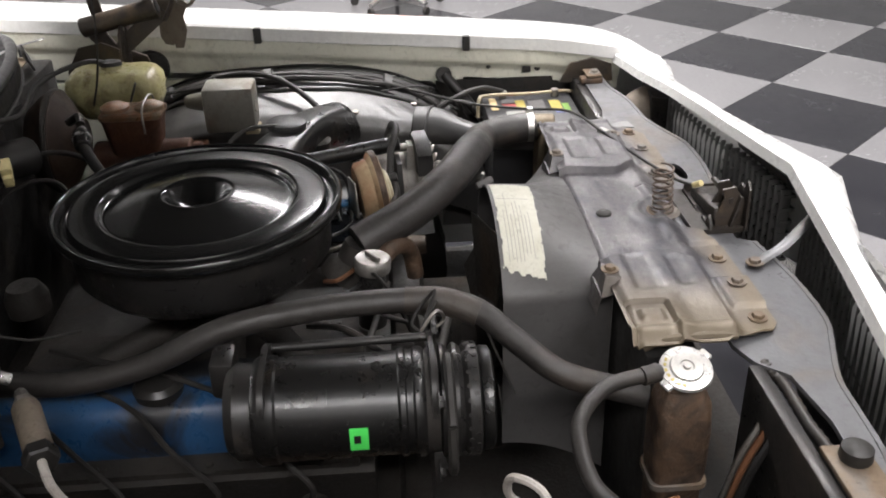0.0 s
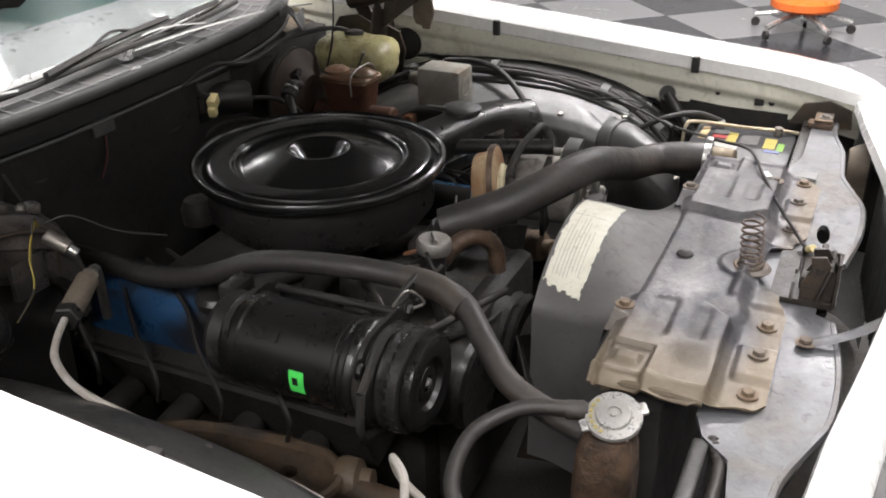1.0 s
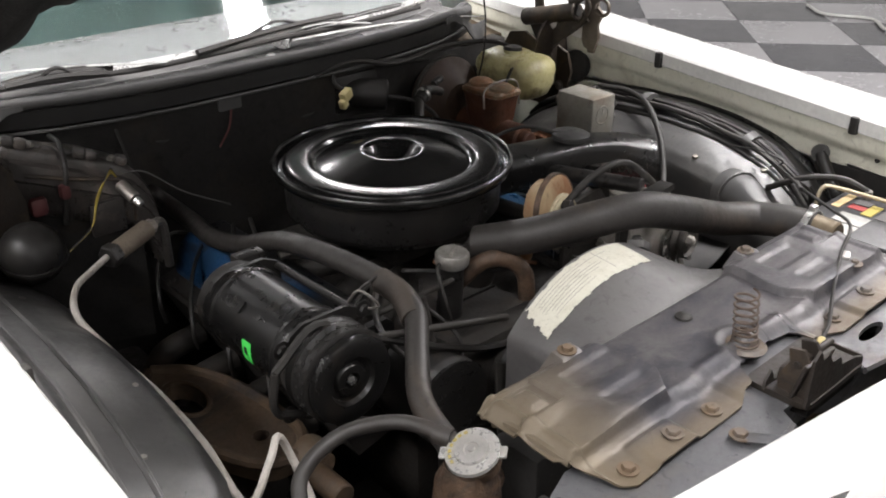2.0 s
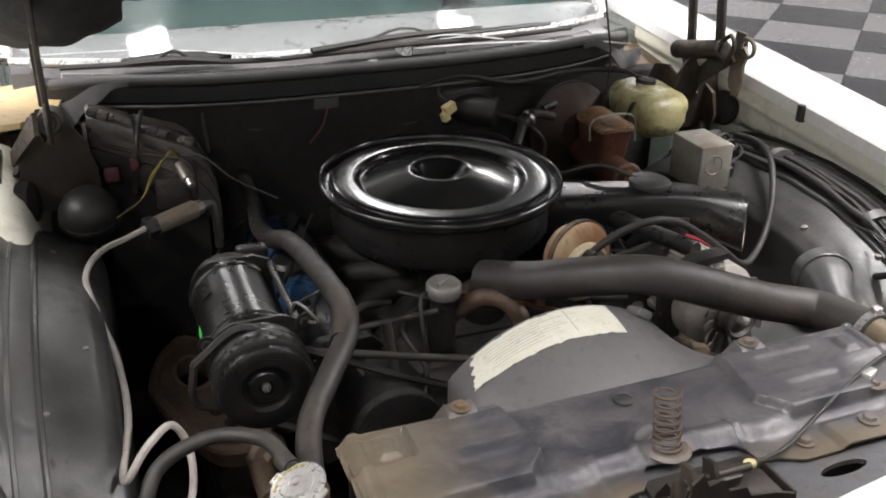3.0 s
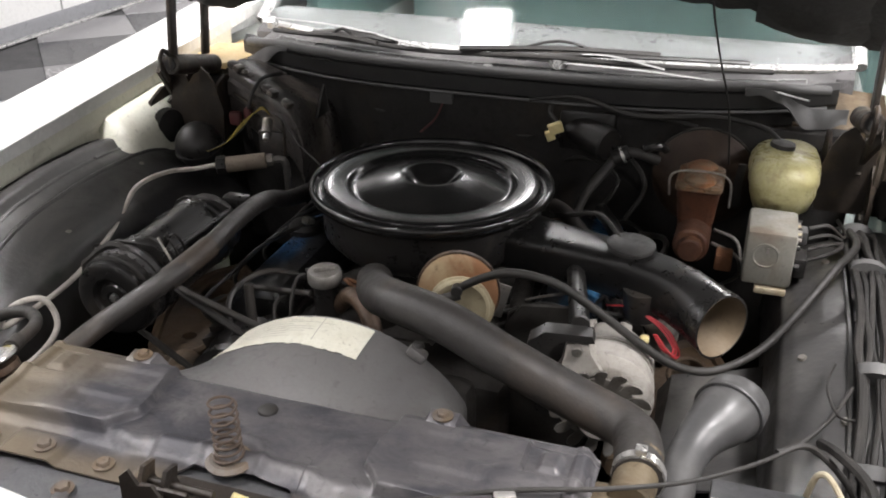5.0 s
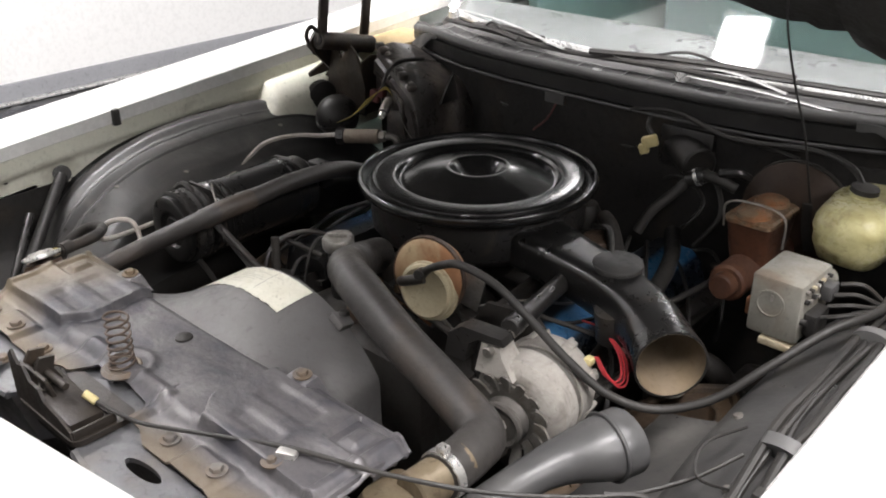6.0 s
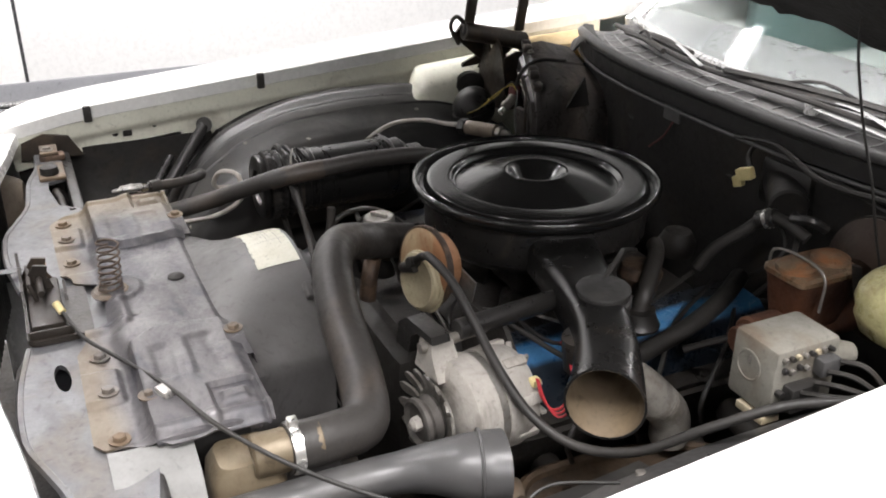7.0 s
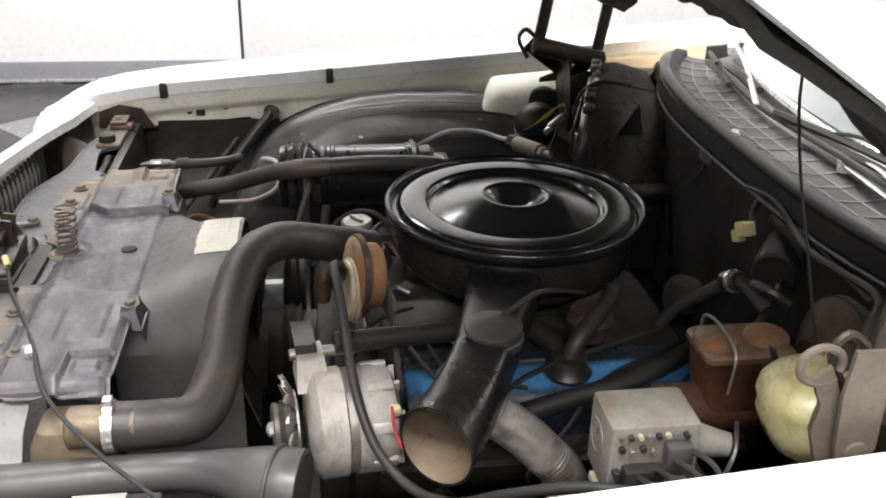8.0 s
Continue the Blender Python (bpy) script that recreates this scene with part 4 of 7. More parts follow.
# ---------------------------------------------------------------- radiator support bar
def support_bar():
    t = thing("radiator_support", (0, 0, 0.84), "worn grey pressed-steel radiator support bar with slotted holes", "support bar")
    front = [(-0.74, -0.012), (-0.66, -0.015), (-0.58, -0.034), (-0.50, -0.04), (-0.44, -0.045), (-0.37, -0.068), (-0.31, -0.086), (-0.2, -0.086), (-0.09, -0.070), (-0.075, -0.045), (0.075, -0.045), (0.09, -0.070), (0.2, -0.086), (0.31, -0.086), (0.37, -0.068), (0.44, -0.045), (0.50, -0.04), (0.58, -0.034), (0.66, -0.015), (0.74, -0.012)]
    rear = [(0.74, 0.035), (0.62, 0.035), (0.52, 0.035), (0.43, 0.05), (0.36, 0.06), (0.0, 0.06), (-0.36, 0.06), (-0.40, 0.045), (-0.43, 0.012), (-0.52, 0.0), (-0.556, 0.002), (-0.575, 0.035), (-0.74, 0.035)]
    holes = [ell(0.185, -0.032, 0.035, 0.010, 20, 0.05), ell(-0.60, 0.01, 0.010, 0.007, 12)]
    part("bar", plate(front + rear, 0.845, 0.852, holes), TIN_GREY, t, smooth=20)
    edge = [(x, y + 0.002, 0.848) for x, y in front[:9]]
    for pts in (edge, [(-x, y, z) for x, y, z in reversed(edge)]):
        part("front_lip", tube(pts, 0.006, 6, 3), TIN_GREY, t)
    part("front_skirt", loft([[(x, y + 0.004, 0.848), (x, y + 0.007, 0.846), (x, y + 0.03, 0.76), (x, y + 0.027, 0.76)] for x, y in front]), TIN_GREY, t, "grey front skirt of the bar")
    for s in (-1, 1):
        part("end_bracket", box((s * 0.715, 0.015, 0.868), (0.06, 0.035, 0.006), 0.002), RUST_FLANGE, t, "rusty end bracket")
        part("end_post", box((s * 0.70, 0.02, 0.857), (0.03, 0.05, 0.014), 0.004), BROWN_TANK, t, "brown rusty end block")
        part("bolt", hexbolt((s * 0.705, 0.012, 0.871), r=0.009), DULL_STEEL, t)
        part("down_panel", box((s * 0.58, 0.045, 0.66), (0.36, 0.02, 0.38), 0.004), BLACK_METAL, t, "black radiator side baffle")
    part("rubber_stop", lathe([(0, 0), (0.016, 0), (0.018, 0.004), (0.017, 0.016), (0.010, 0.020), (0, 0.020)], (-0.59, 0.008, 0.858), (0, 0, 1), 22), RUBBER, t, "black rubber hood stop")
    part("stop_base", box((-0.61, 0.012, 0.855), (0.09, 0.05, 0.008), 0.003), RUST_FLANGE, t, "rusty stop base")
    part("strap", tube([(-0.165, -0.04, 0.857), (-0.14, -0.09, 0.868), (-0.11, -0.135, 0.888), (-0.09, -0.165, 0.90)], 0.0095, 8, 4, flat=0.22), TIN_GREY, t, "bare steel strap to the header")
    part("bolt", hexbolt((-0.165, -0.040, 0.858), r=0.009), RUST_FLANGE, t)
    return t


support_bar()


# ---------------------------------------------------------------- cover plate
def cover_plate():
    t = thing("radiator_cover_plate", (0, 0.09, 0.86), "stained grey and tan pressed radiator cover plate with ribs and bolts", "cover plate")
    def edge_front(x):
        a = abs(x - 0.018)
        return catmull([(0, 0.012), (0.10, 0.004), (0.13, -0.010), (0.34, -0.012), (0.355, -0.002), (0.362, 0.014), (0.372, 0.04), (0.385, 0.07)], a) + (0.03 * sm(0.085, 0.06, a) if x > -0.08 and x < 0.09 else 0)
    def f(u, v):
        x = u
        y0, y1 = edge_front(x), 0.192
        y = y0 + (y1 - y0) * v
        a, ends = abs(x), abs(x - 0.018)
        z = 0.858 + 0.013 * sm(0.035, 0.062, y)
        # raised end fields with their pressed pockets
        def within(q, lo, hi, w=0.006):
            return sm(lo - w, lo + w, q) * sm(hi + w, hi - w, q)
        bx = 0.150 + 0.026 * sm(0.095, 0.055, y) + 0.010 * sm(0.11, 0.18, y)
        z += 0.0125 * sm(bx - 0.003, bx + 0.003, a) * sm(0.050, 0.057, y)
        z -= 0.0030 * within(ends, 0.190, 0.270, 0.008) * within(y, 0.078, 0.100, 0.006)
        z -= 0.0030 * within(ends, 0.180, 0.275, 0.008) * within(y, 0.124, 0.160, 0.006)
        # lowered terrace and sloping front corner at the end of each field
        z -= 0.0075 * sm(0.302, 0.307, ends) * sm(0.126, 0.133, y) * sm(0.188, 0.184, y)
        z -= 0.0060 * sm(0.270, 0.330, ends) * sm(0.130, 0.100, y) * sm(0.050, 0.06, y)
        z += 0.0060 * within(ends, 0.322, 0.345, 0.005) * within(y, 0.140, 0.172, 0.005)
        z += 0.0070 * within(a, 0.205, 0.283) * within(y, -0.02, 0.036)
        z += 0.0050 * sm(0.108, 0.096, a) * sm(0.075, 0.062, y)
        z += 0.0060 * math.exp(-(((a - 0.135) / 0.02) ** 2 + ((y - 0.045) / 0.012) ** 2))
        # shallow ring round the spring
        rs_ = math.hypot(x + 0.004, y - 0.054)
        z += 0.0030 * math.exp(-((rs_ - 0.040) / 0.006) ** 2)
        # rear roll-off and end lips
        z -= 0.007 * sm(0.176, 0.192, y)
        z += 0.004 * sm(0.356, 0.362, ends) - 0.016 * sm(0.368, 0.386, ends) * sm(0.03, 0.06, y)
        z += 0.0012 * noise.noise(Vector((x * 18, y * 18, 0)))
        return Vector((x, y, z))
    part("plate", surface(f, np.linspace(-0.368, 0.404, 360), np.linspace(0, 1, 100), 0.0025), PLATE_GREY, t)
    for s in (-1, 1):
        for x in (-0.147, -0.229, -0.311) if s < 0 else (0.167, 0.265, 0.362):
            part("bolt", hexbolt((x, 0.010 if s < 0 else 0.017, f(x, 0.08).z + 0.001), r=0.0085), RUST_FLANGE, t, "rust-tinted hex bolt")
        br = [(s * x, y, z) for x, y, z in ((0.182, 0.168, 0.868), (0.194, 0.178, 0.886), (0.230, 0.178, 0.886), (0.242, 0.168, 0.868))]
        bk = [(s * x, y, z) for x, y, z in ((0.180, 0.206, 0.862), (0.194, 0.198, 0.888), (0.230, 0.198, 0.888), (0.244, 0.206, 0.862))]
        part("bracket", loft([[(x, 0.166, z - 0.012) for x, y, z in br], br, bk, [(x, y + 0.006, z - 0.03) for x, y, z in bk]]), PLATE_GREY, t, "grey shroud bracket")
        part("bolt", hexbolt((s * 0.211, 0.188, 0.887), r=0.008), RUST_FLANGE, t, "rust-tinted hex bolt")
        part("end_lip", tube([(0.018 + s * x, y, z) for x, y, z in ((0.375, 0.055, 0.866), (0.377, 0.10, 0.869), (0.376, 0.15, 0.866), (0.372, 0.175, 0.852))], 0.006, 8, 4), PLATE_GREY, t)
    part("rubber_plug", lathe([(0, 0), (0.013, 0), (0.012, 0.004), (0.007, 0.007), (0, 0.007)], (-0.006, 0.150, 0.870), (0, 0, 1), 18), RUBBER, t, "dark rubber plug")
    return t


cover_plate()


def coil_spring():
    t = thing("hood_spring", (-0.004, 0.054, 0.872), "rusty upright coil spring on the cover plate", "spring")
    pts = []
    for k in range(8 * 14 + 1):
        a = 2 * math.pi * k / 14
        r = 0.0155 + 0.003 * sm(26, 0, k)
        pts.append((-0.004 + r * math.cos(a) - 0.006 * k / 112, 0.054 + r * math.sin(a) + 0.006 * k / 112, 0.872 + 0.078 * (k / 112) ** 1.25))
    part("coil", tube(pts, 0.0018, 6, 1), SPRING, t)
    part("seat_ring", lathe([(0.010, 0), (0.027, 0), (0.029, 0.003), (0.024, 0.007), (0.018, 0.006), (0.010, 0.004)], (-0.004, 0.054, 0.866), (0, 0, 1), 24), RUST_FLANGE, t, "rusty pressed spring seat")
    return t


coil_spring()


def hood_latch():
    t = thing("hood_latch", (0.01, -0.04, 0.85), "dark greasy hood latch mechanism with steel jaws", "latch")
    part("pocket", plate(rounded(-0.060, -0.068, 0.092, 0.020, 0.014), 0.853, 0.861), LATCH_BLACK, t)
    part("pocket_floor", box((0.03, -0.024, 0.835), (0.13, 0.07, 0.02), 0.004), FIREWALL, t)
    part("bracket", box((-0.022, -0.048, 0.885), (0.07, 0.006, 0.055), 0.002, (14, 0, 0)), LATCH_BLACK, t)
    for x in (-0.048, -0.020):
        part("jaw", loft([[(x + dx, y, z) for y, z in ((-0.06, 0.858), (-0.062, 0.90), (-0.045, 0.926), (-0.026, 0.922), (-0.030, 0.905), (-0.018, 0.88), (-0.020, 0.858))] for dx in (0.0, 0.005)]), HINGE_DARK if x < -0.03 else LATCH_BLACK, t)
    for y0, h0 in ((-0.066, 0.0), (-0.010, -0.055)):
        wall = [(-0.062, 0.858), (-0.060, 0.925 + h0), (-0.048, 0.936 + h0), (-0.038, 0.918 + h0), (-0.022, 0.922 + h0), (-0.010, 0.904 + h0), (0.012, 0.902 + h0), (0.020, 0.888 + 0.4 * h0), (0.055, 0.882 + 0.3 * h0), (0.082, 0.872 + 0.1 * h0), (0.086, 0.858)]
        part("side_wall", loft([[(x, y0, z) for x, z in wall], [(x, y0 + 0.004, z) for x, z in wall]]), LATCH_BLACK, t)
    part("end_wall", box((0.084, -0.036, 0.866), (0.004, 0.056, 0.014), 0.001), LATCH_BLACK, t)
    part("catch", box((0.012, -0.038, 0.872), (0.12, 0.046, 0.022), 0.005, (0, 8, 0)), LATCH_BLACK, t)
    part("pin", rod((-0.05, -0.040, 0.904), (0.035, -0.040, 0.904), 0.005, 10), LATCH_BLACK, t)
    part("return_spring", tube([(-0.045 + 0.0035 * k, -0.052 + 0.005 * math.cos(k * 1.4), 0.893 + 0.005 * math.sin(k * 1.4)) for k in range(16)], 0.0013, 5, 2), DULL_STEEL, t)
    part("cable_end", rod((0.046, -0.024, 0.892), (0.060, -0.017, 0.882), 0.0055, 12), YELLOW_PLUG, t, "pale cable end fitting")
    return t


hood_latch()
rc = thing("release_cable", (0.08, -0.02, 0.87), "thin black hood release cable clipped across the cover plate", "cable")
part("sheath", tube([(0.058, -0.018, 0.883), (0.095, -0.006, 0.874), (0.134, 0.007, 0.871), (0.221, 0.046, 0.877), (0.318, 0.085, 0.886), (0.425, 0.124, 0.886), (0.517, 0.201, 0.862), (0.608, 0.303, 0.845), (0.66, 0.38, 0.85), (0.69, 0.45, 0.86)], 0.0029, 8, 5), RUBBER, rc)
part("clip", box((0.318, 0.078, 0.883), (0.024, 0.013, 0.009), 0.002, (0, 0, 25)), CAP_STEEL, rc, "bright cable clip")
part("clip_screw", hexbolt((0.312, 0.060, 0.878), r=0.006), RUST_FLANGE, rc)


# ---------------------------------------------------------------- radiator and shroud
CAP_WAY = (-0.36, 0.0, 0.93)


def radiator():
    t = thing("radiator", (0, 0.14, 0.42), "old radiator with brown oxidised brass side tanks", "radiator")
    part("core", box((0, 0.135, 0.62), (0.72, 0.07, 0.44), 0.004), FIREWALL, t)
    for s in (-1, 1):
        x0 = s * (0.428 if s < 0 else 0.425)
        loops, q = [], 0.78 if s < 0 else 1.0
        for z, w, d in ((0.42, 0.036, 0.040), (0.70, 0.036, 0.042), (0.73, 0.040, 0.045), (0.79, 0.041, 0.045), (0.83, 0.038, 0.041), (0.848, 0.030, 0.032), (0.851, 0.015, 0.018)):
            loops.append([(x0 + x, 0.145 + y, z) for x, y in rounded(-w * q, -d * q, w * q, d * q, 0.014)])
        part("side_tank", loft(loops), BROWN_TANK if s < 0 else TANK_TAN, t, "brown oxidised side tank" if s < 0 else "tan oxidised side tank")
        part("tank_seam", loft([[(x0 + x, 0.145 + y, z) for x, y in rounded(-0.043 * q, -0.048 * q, 0.043 * q, 0.048 * q, 0.014)] for z in (0.705, 0.713)]), RUST_FLANGE, t)
    cap = part("cap", lathe([(0, 0), (0.030, 0), (0.033, 0.003), (0.032, 0.007), (0.021, 0.008), (0.0195, 0.0115), (0.009, 0.012), (0.008, 0.010), (0.0045, 0.010), (0.004, 0.013), (0, 0.0135)], (-0.422, 0.142, 0.862), CAP_WAY, 36), CAP_STEEL, t, "bright stamped steel pressure cap")
    lean = axis_frame((-0.422, 0.142, 0.862), CAP_WAY)
    for a in (35, 215):
        part("ear", moved(box((0.034 * math.cos(radians(a)), 0.034 * math.sin(radians(a)), 0.003), (0.012, 0.016, 0.005), 0.002, (0, 0, a)), lean), CAP_STEEL, cap)
    for k in range(7):
        a = 150 + 17 * k
        part("print_bar", moved(box((0.0262 * math.cos(radians(a)), 0.0262 * math.sin(radians(a)), 0.0086), (0.0035, 0.0045, 0.0006), 0, (0, 0, a)), lean), LABEL_YELLOW, cap)
    part("filler_neck", lathe([(0, -0.03), (0.024, -0.03), (0.022, 0.0), (0.029, 0.004), (0.029, 0.014), (0, 0.014)], (-0.414, 0.142, 0.842), CAP_WAY, 24), BROWN_TANK, t)
    part("overflow_nipple", rod((-0.418, 0.160, 0.862), (-0.430, 0.205, 0.862), 0.0045, 10), TAN_ZINC, t)
    part("drain_rail", tube([(-0.47, 0.15, 0.70), (-0.50, 0.19, 0.715), (-0.505, 0.23, 0.70)], 0.006, 8, 4), RUST, t)
    part("outlet", rod((0.443, 0.150, 0.848), (0.447, 0.235, 0.850), 0.0265, 20), TANK_TAN, t)
    for k in range(3):
        part("cooler_line", tube([(-0.455 - 0.015 * k, 0.05, 0.80), (-0.46 - 0.015 * k, 0.075, 0.74), (-0.455 - 0.015 * k, 0.10, 0.60)], 0.006, 8, 4), (DULL_STEEL, RUST, BLACK_METAL)[k], t)
    part("lower_guard", tube([(-0.52, 0.13, 0.66), (-0.49, 0.08, 0.68), (-0.45, 0.06, 0.66), (-0.43, 0.05, 0.62)], 0.03, 10, 4, flat=0.3), DUCT, t)
    return t


radiator()
solo("rubber_flap", surface(lambda u, v: Vector((0.385 + 0.085 * u + 0.004 * math.sin(6 * v), 0.0 + 0.095 * v, 0.862 - 0.012 * u - 0.02 * v * u - 0.022 * sm(0.6, 1, u))), np.linspace(0, 1, 12), np.linspace(0, 1, 10), 0.003), FLAP, (0.43, 0.05, 0.84), "light grey rubber flap lying beside the radiator tank", "flap")


def corrugated(pts, r, name, mat_, label):
    return solo(name, tube(pts, r, 10, 10, wave=0.0008, pitch=1), mat_, pts[0], label, "conduit")


corrugated([(-0.395, 0.035, 0.848), (-0.43, 0.02, 0.840), (-0.50, 0.018, 0.835), (-0.56, 0.015, 0.83), (-0.585, 0.04, 0.79), (-0.57, 0.08, 0.72)], 0.0075, "wire_conduit", RUBBER_GREY, "grey corrugated wire conduit beside the support bar")


def shroud_point(a, v):
    """A point of the shroud: a is the angle round the fan, v goes from the radiator back to the ring."""
    c, s_ = math.cos(a), math.sin(a)
    hw, top, low = 0.215 if c < 0 else 0.30, 0.866, 0.45
    cx, cz, r = 0.006, 0.676, 0.229
    r = min(r, (0.176 if c < 0 else 0.192) / max(1e-6, abs(c)))
    k = min(hw / max(1e-6, abs(c)), ((top - cz) if s_ > 0 else (cz - low)) / max(1e-6, abs(s_)))
    fx, fz = cx + k * c, cz + k * s_
    rx, rz = cx + r * c, cz + r * s_
    w = 1 - (1 - v) ** 2.2
    y = 0.180 + 0.152 * v
    return Vector((fx + (rx - fx) * w, y, fz + (rz - fz) * w))


def fan_shroud():
    t = thing("fan_shroud", (0, 0.27, 0.5), "grey plastic fan shroud rising to a round ring behind the radiator", "fan shroud")
    angs = [radians(a) for a in np.linspace(-35, 215, 91)]
    part("cone", surface(shroud_point, angs[::-1], np.linspace(0, 1, 12), 0.0035), SHROUD, t)
    ring = [[shroud_point(a, 1) + Vector((0, y, 0)) + Vector((math.cos(a), 0, math.sin(a))) * o for y, o in ((0.0, 0.002), (0.035, 0.002), (0.037, -0.004), (0.0, -0.004))] for a in angs]
    part("ring", loft(ring, True, True), SHROUD, t)
    part("front_flange", plate([(-0.335, 0.452), (0.335, 0.452), (0.335, 0.868), (-0.335, 0.868)], 0, 0.004, [ell(0.006, 0.66, 0.20, 0.18, 28)]), SHROUD, t)
    fl = t.children[-1]
    for v in fl.data.vertices:
        p = v.co + BASE[t]
        v.co = Vector((p.x, 0.180 + p.z, p.y)) - BASE[t]
    for a in (58,):
        p = shroud_point(radians(a), 0.97)
        part("lug", box(p + Vector((0, 0.0, 0.004)), (0.028, 0.03, 0.014), 0.004, (-20, 90 - a, 0)), SHROUD, t)
        part("push_clip", lathe([(0, 0), (0.009, 0), (0.007, 0.006), (0, 0.007)], p + Vector((0, 0.005, 0.012)), (0, 0.2, 1), 12), RUBBER, t)
    # torn paper label on the upper slope
    rnd = random.Random(7)
    lo, hi = radians(137), radians(74)
    def lab(u, v):
        a = lo + (hi - lo) * u
        p = shroud_point(a, 0.50 + 0.48 * v)
        n = Vector((math.cos(a), -0.35, math.sin(a))).normalized()
        return p + n * 0.0016
    def keep(u, v):
        torn = 0.16 + 0.07 * noise.noise(Vector((u * 7, 3, 0))) + 0.05 * noise.noise(Vector((u * 23, 1, 0)))
        left = 0.03 + 0.10 * v + 0.03 * noise.noise(Vector((v * 9, 7, 0)))
        return v > torn * (1 - 0.5 * u) and v < 0.97 + 0.03 * noise.noise(Vector((u * 11, 8, 2))) and u > left and u < 0.985
    label = part("paper_label", surface(lab, np.linspace(0, 1, 90), np.linspace(0, 1, 40), 0.0006, keep), STICKER, t, "torn yellowed paper label")
    for k in range(8):
        v = 0.32 + 0.075 * k
        u0, u1 = 0.16 + rnd.uniform(0, 0.08), 0.60 + rnd.uniform(-0.1, 0.25)
        part("print_bar", surface(lambda u, w, v=v: lab(u, v + 0.014 * w) + Vector((0, -0.0004, 0.0008)), np.linspace(u0, u1, 16), (0, 1)), INK, label)
    part("print_bar", surface(lambda u, w: lab(0.70 + 0.006 * u, 0.25 + 0.7 * w) + Vector((0, -0.0004, 0.0008)), (0, 1), np.linspace(0, 1, 8)), INK, label)
    return t


fan_shroud()


def engine_fan():
    t = thing("engine_fan", (0.006, 0.33, 0.655), "dark steel engine fan inside the shroud ring", "fan")
    part("hub", lathe([(0, 0), (0.06, 0), (0.07, 0.02), (0.05, 0.05), (0, 0.05)], (0.006, 0.31, 0.655), (0, 1, 0), 24), DARK_GRIME, t)
    for k in range(5):
        a = 2 * math.pi * k / 5 + 0.3
        d, e = Vector((math.cos(a), 0, math.sin(a))), Vector((-math.sin(a), 0, math.cos(a)))
        o = Vector((0.006, 0.335, 0.655))
        lp = [o + d * 0.06 - e * 0.03 + Vector((0, 0.012, 0)), o + d * 0.06 + e * 0.03 - Vector((0, 0.012, 0)), o + d * 0.20 + e * 0.05 - Vector((0, 0.02, 0)), o + d * 0.20 - e * 0.05 + Vector((0, 0.02, 0))]
        part("blade", loft([lp, [p + Vector((0, 0.003, 0)) for p in lp]]), DARK_GRIME, t)
    return t


engine_fan()


# ---------------------------------------------------------------- hoses
def clamp(at, way, r, w=0.012):
    return join(lathe([(r, -w / 2), (r + 0.002, -w / 2), (r + 0.002, w / 2), (r, w / 2)], at, way, 24), box(Vector(at) + Vector((0, 0, r + 0.006)), (0.014, 0.012, 0.010), 0.002))


def hose(name, pts, r, material, label, clamps=(), seg=14, sleeve=None):
    t = thing(name, pts[0], label, "hose")
    part("hose", tube(pts, r, seg, 8), material, t)
    for at, way in clamps:
        part("clamp", clamp(at, way, r if not isinstance(r, list) else max(r)), CHROME, t, "bright worm clamp")
    if sleeve:
        part("sleeve", tube(sleeve, (r if not isinstance(r, list) else max(r)) + 0.0022, seg, 6), material, t)
    return t


hose("upper_radiator_hose", [(-0.024, 0.543, 0.850), (0.017, 0.455, 0.883), (0.067, 0.394, 0.911), (0.152, 0.350, 0.921), (0.248, 0.328, 0.893), (0.346, 0.319, 0.856), (0.420, 0.298, 0.841), (0.440, 0.253, 0.845), (0.447, 0.190, 0.850)], 0.030, RUBBER_GREY, "thick weathered black upper radiator hose with bright clamp", [((0.447, 0.200, 0.850), (0, 1, 0))], 18)
hose("heater_hose", [(-0.400, 0.180, 0.812), (-0.378, 0.280, 0.835), (-0.338, 0.336, 0.863), (-0.295, 0.393, 0.892), (-0.285, 0.473, 0.901), (-0.294, 0.584, 0.902), (-0.305, 0.703, 0.888), (-0.315, 0.809, 0.846), (-0.317, 0.911, 0.824), (-0.305, 1.017, 0.820), (-0.30, 1.2, 0.822)], 0.0165, RUBBER_GREY, "long grey-black heater hose running along the engine", [], 12, [(-0.303, 0.382, 0.886), (-0.288, 0.425, 0.898), (-0.2845, 0.478, 0.9012)])
hose("overflow_hose", [(-0.422, 0.172, 0.864), (-0.439, 0.242, 0.859), (-0.484, 0.283, 0.849), (-0.528, 0.290, 0.838), (-0.564, 0.282, 0.821), (-0.581, 0.259, 0.801), (-0.590, 0.240, 0.765), (-0.585, 0.215, 0.70)], 0.0095, RUBBER_GREY, "grey rubber overflow hose looping from the filler neck", [], 14, [(-0.4225, 0.176, 0.864), (-0.426, 0.186, 0.8635), (-0.429, 0.197, 0.863)])
WH = thing("white_braided_line", (-0.5, 0.90, 0.88), "dirty white braided line looping over the wheelhouse", "line")
part("line", tube([(-0.510, 0.886, 0.866), (-0.554, 0.861, 0.860), (-0.595, 0.820, 0.862), (-0.622, 0.754, 0.853), (-0.610, 0.675, 0.823), (-0.593, 0.579, 0.797), (-0.590, 0.466, 0.776), (-0.606, 0.340, 0.768), (-0.571, 0.337, 0.816), (-0.538, 0.369, 0.817), (-0.520, 0.367, 0.769), (-0.530, 0.311, 0.736), (-0.575, 0.237, 0.715)], 0.0052, 8, 6), WHITE_HOSE, WH)


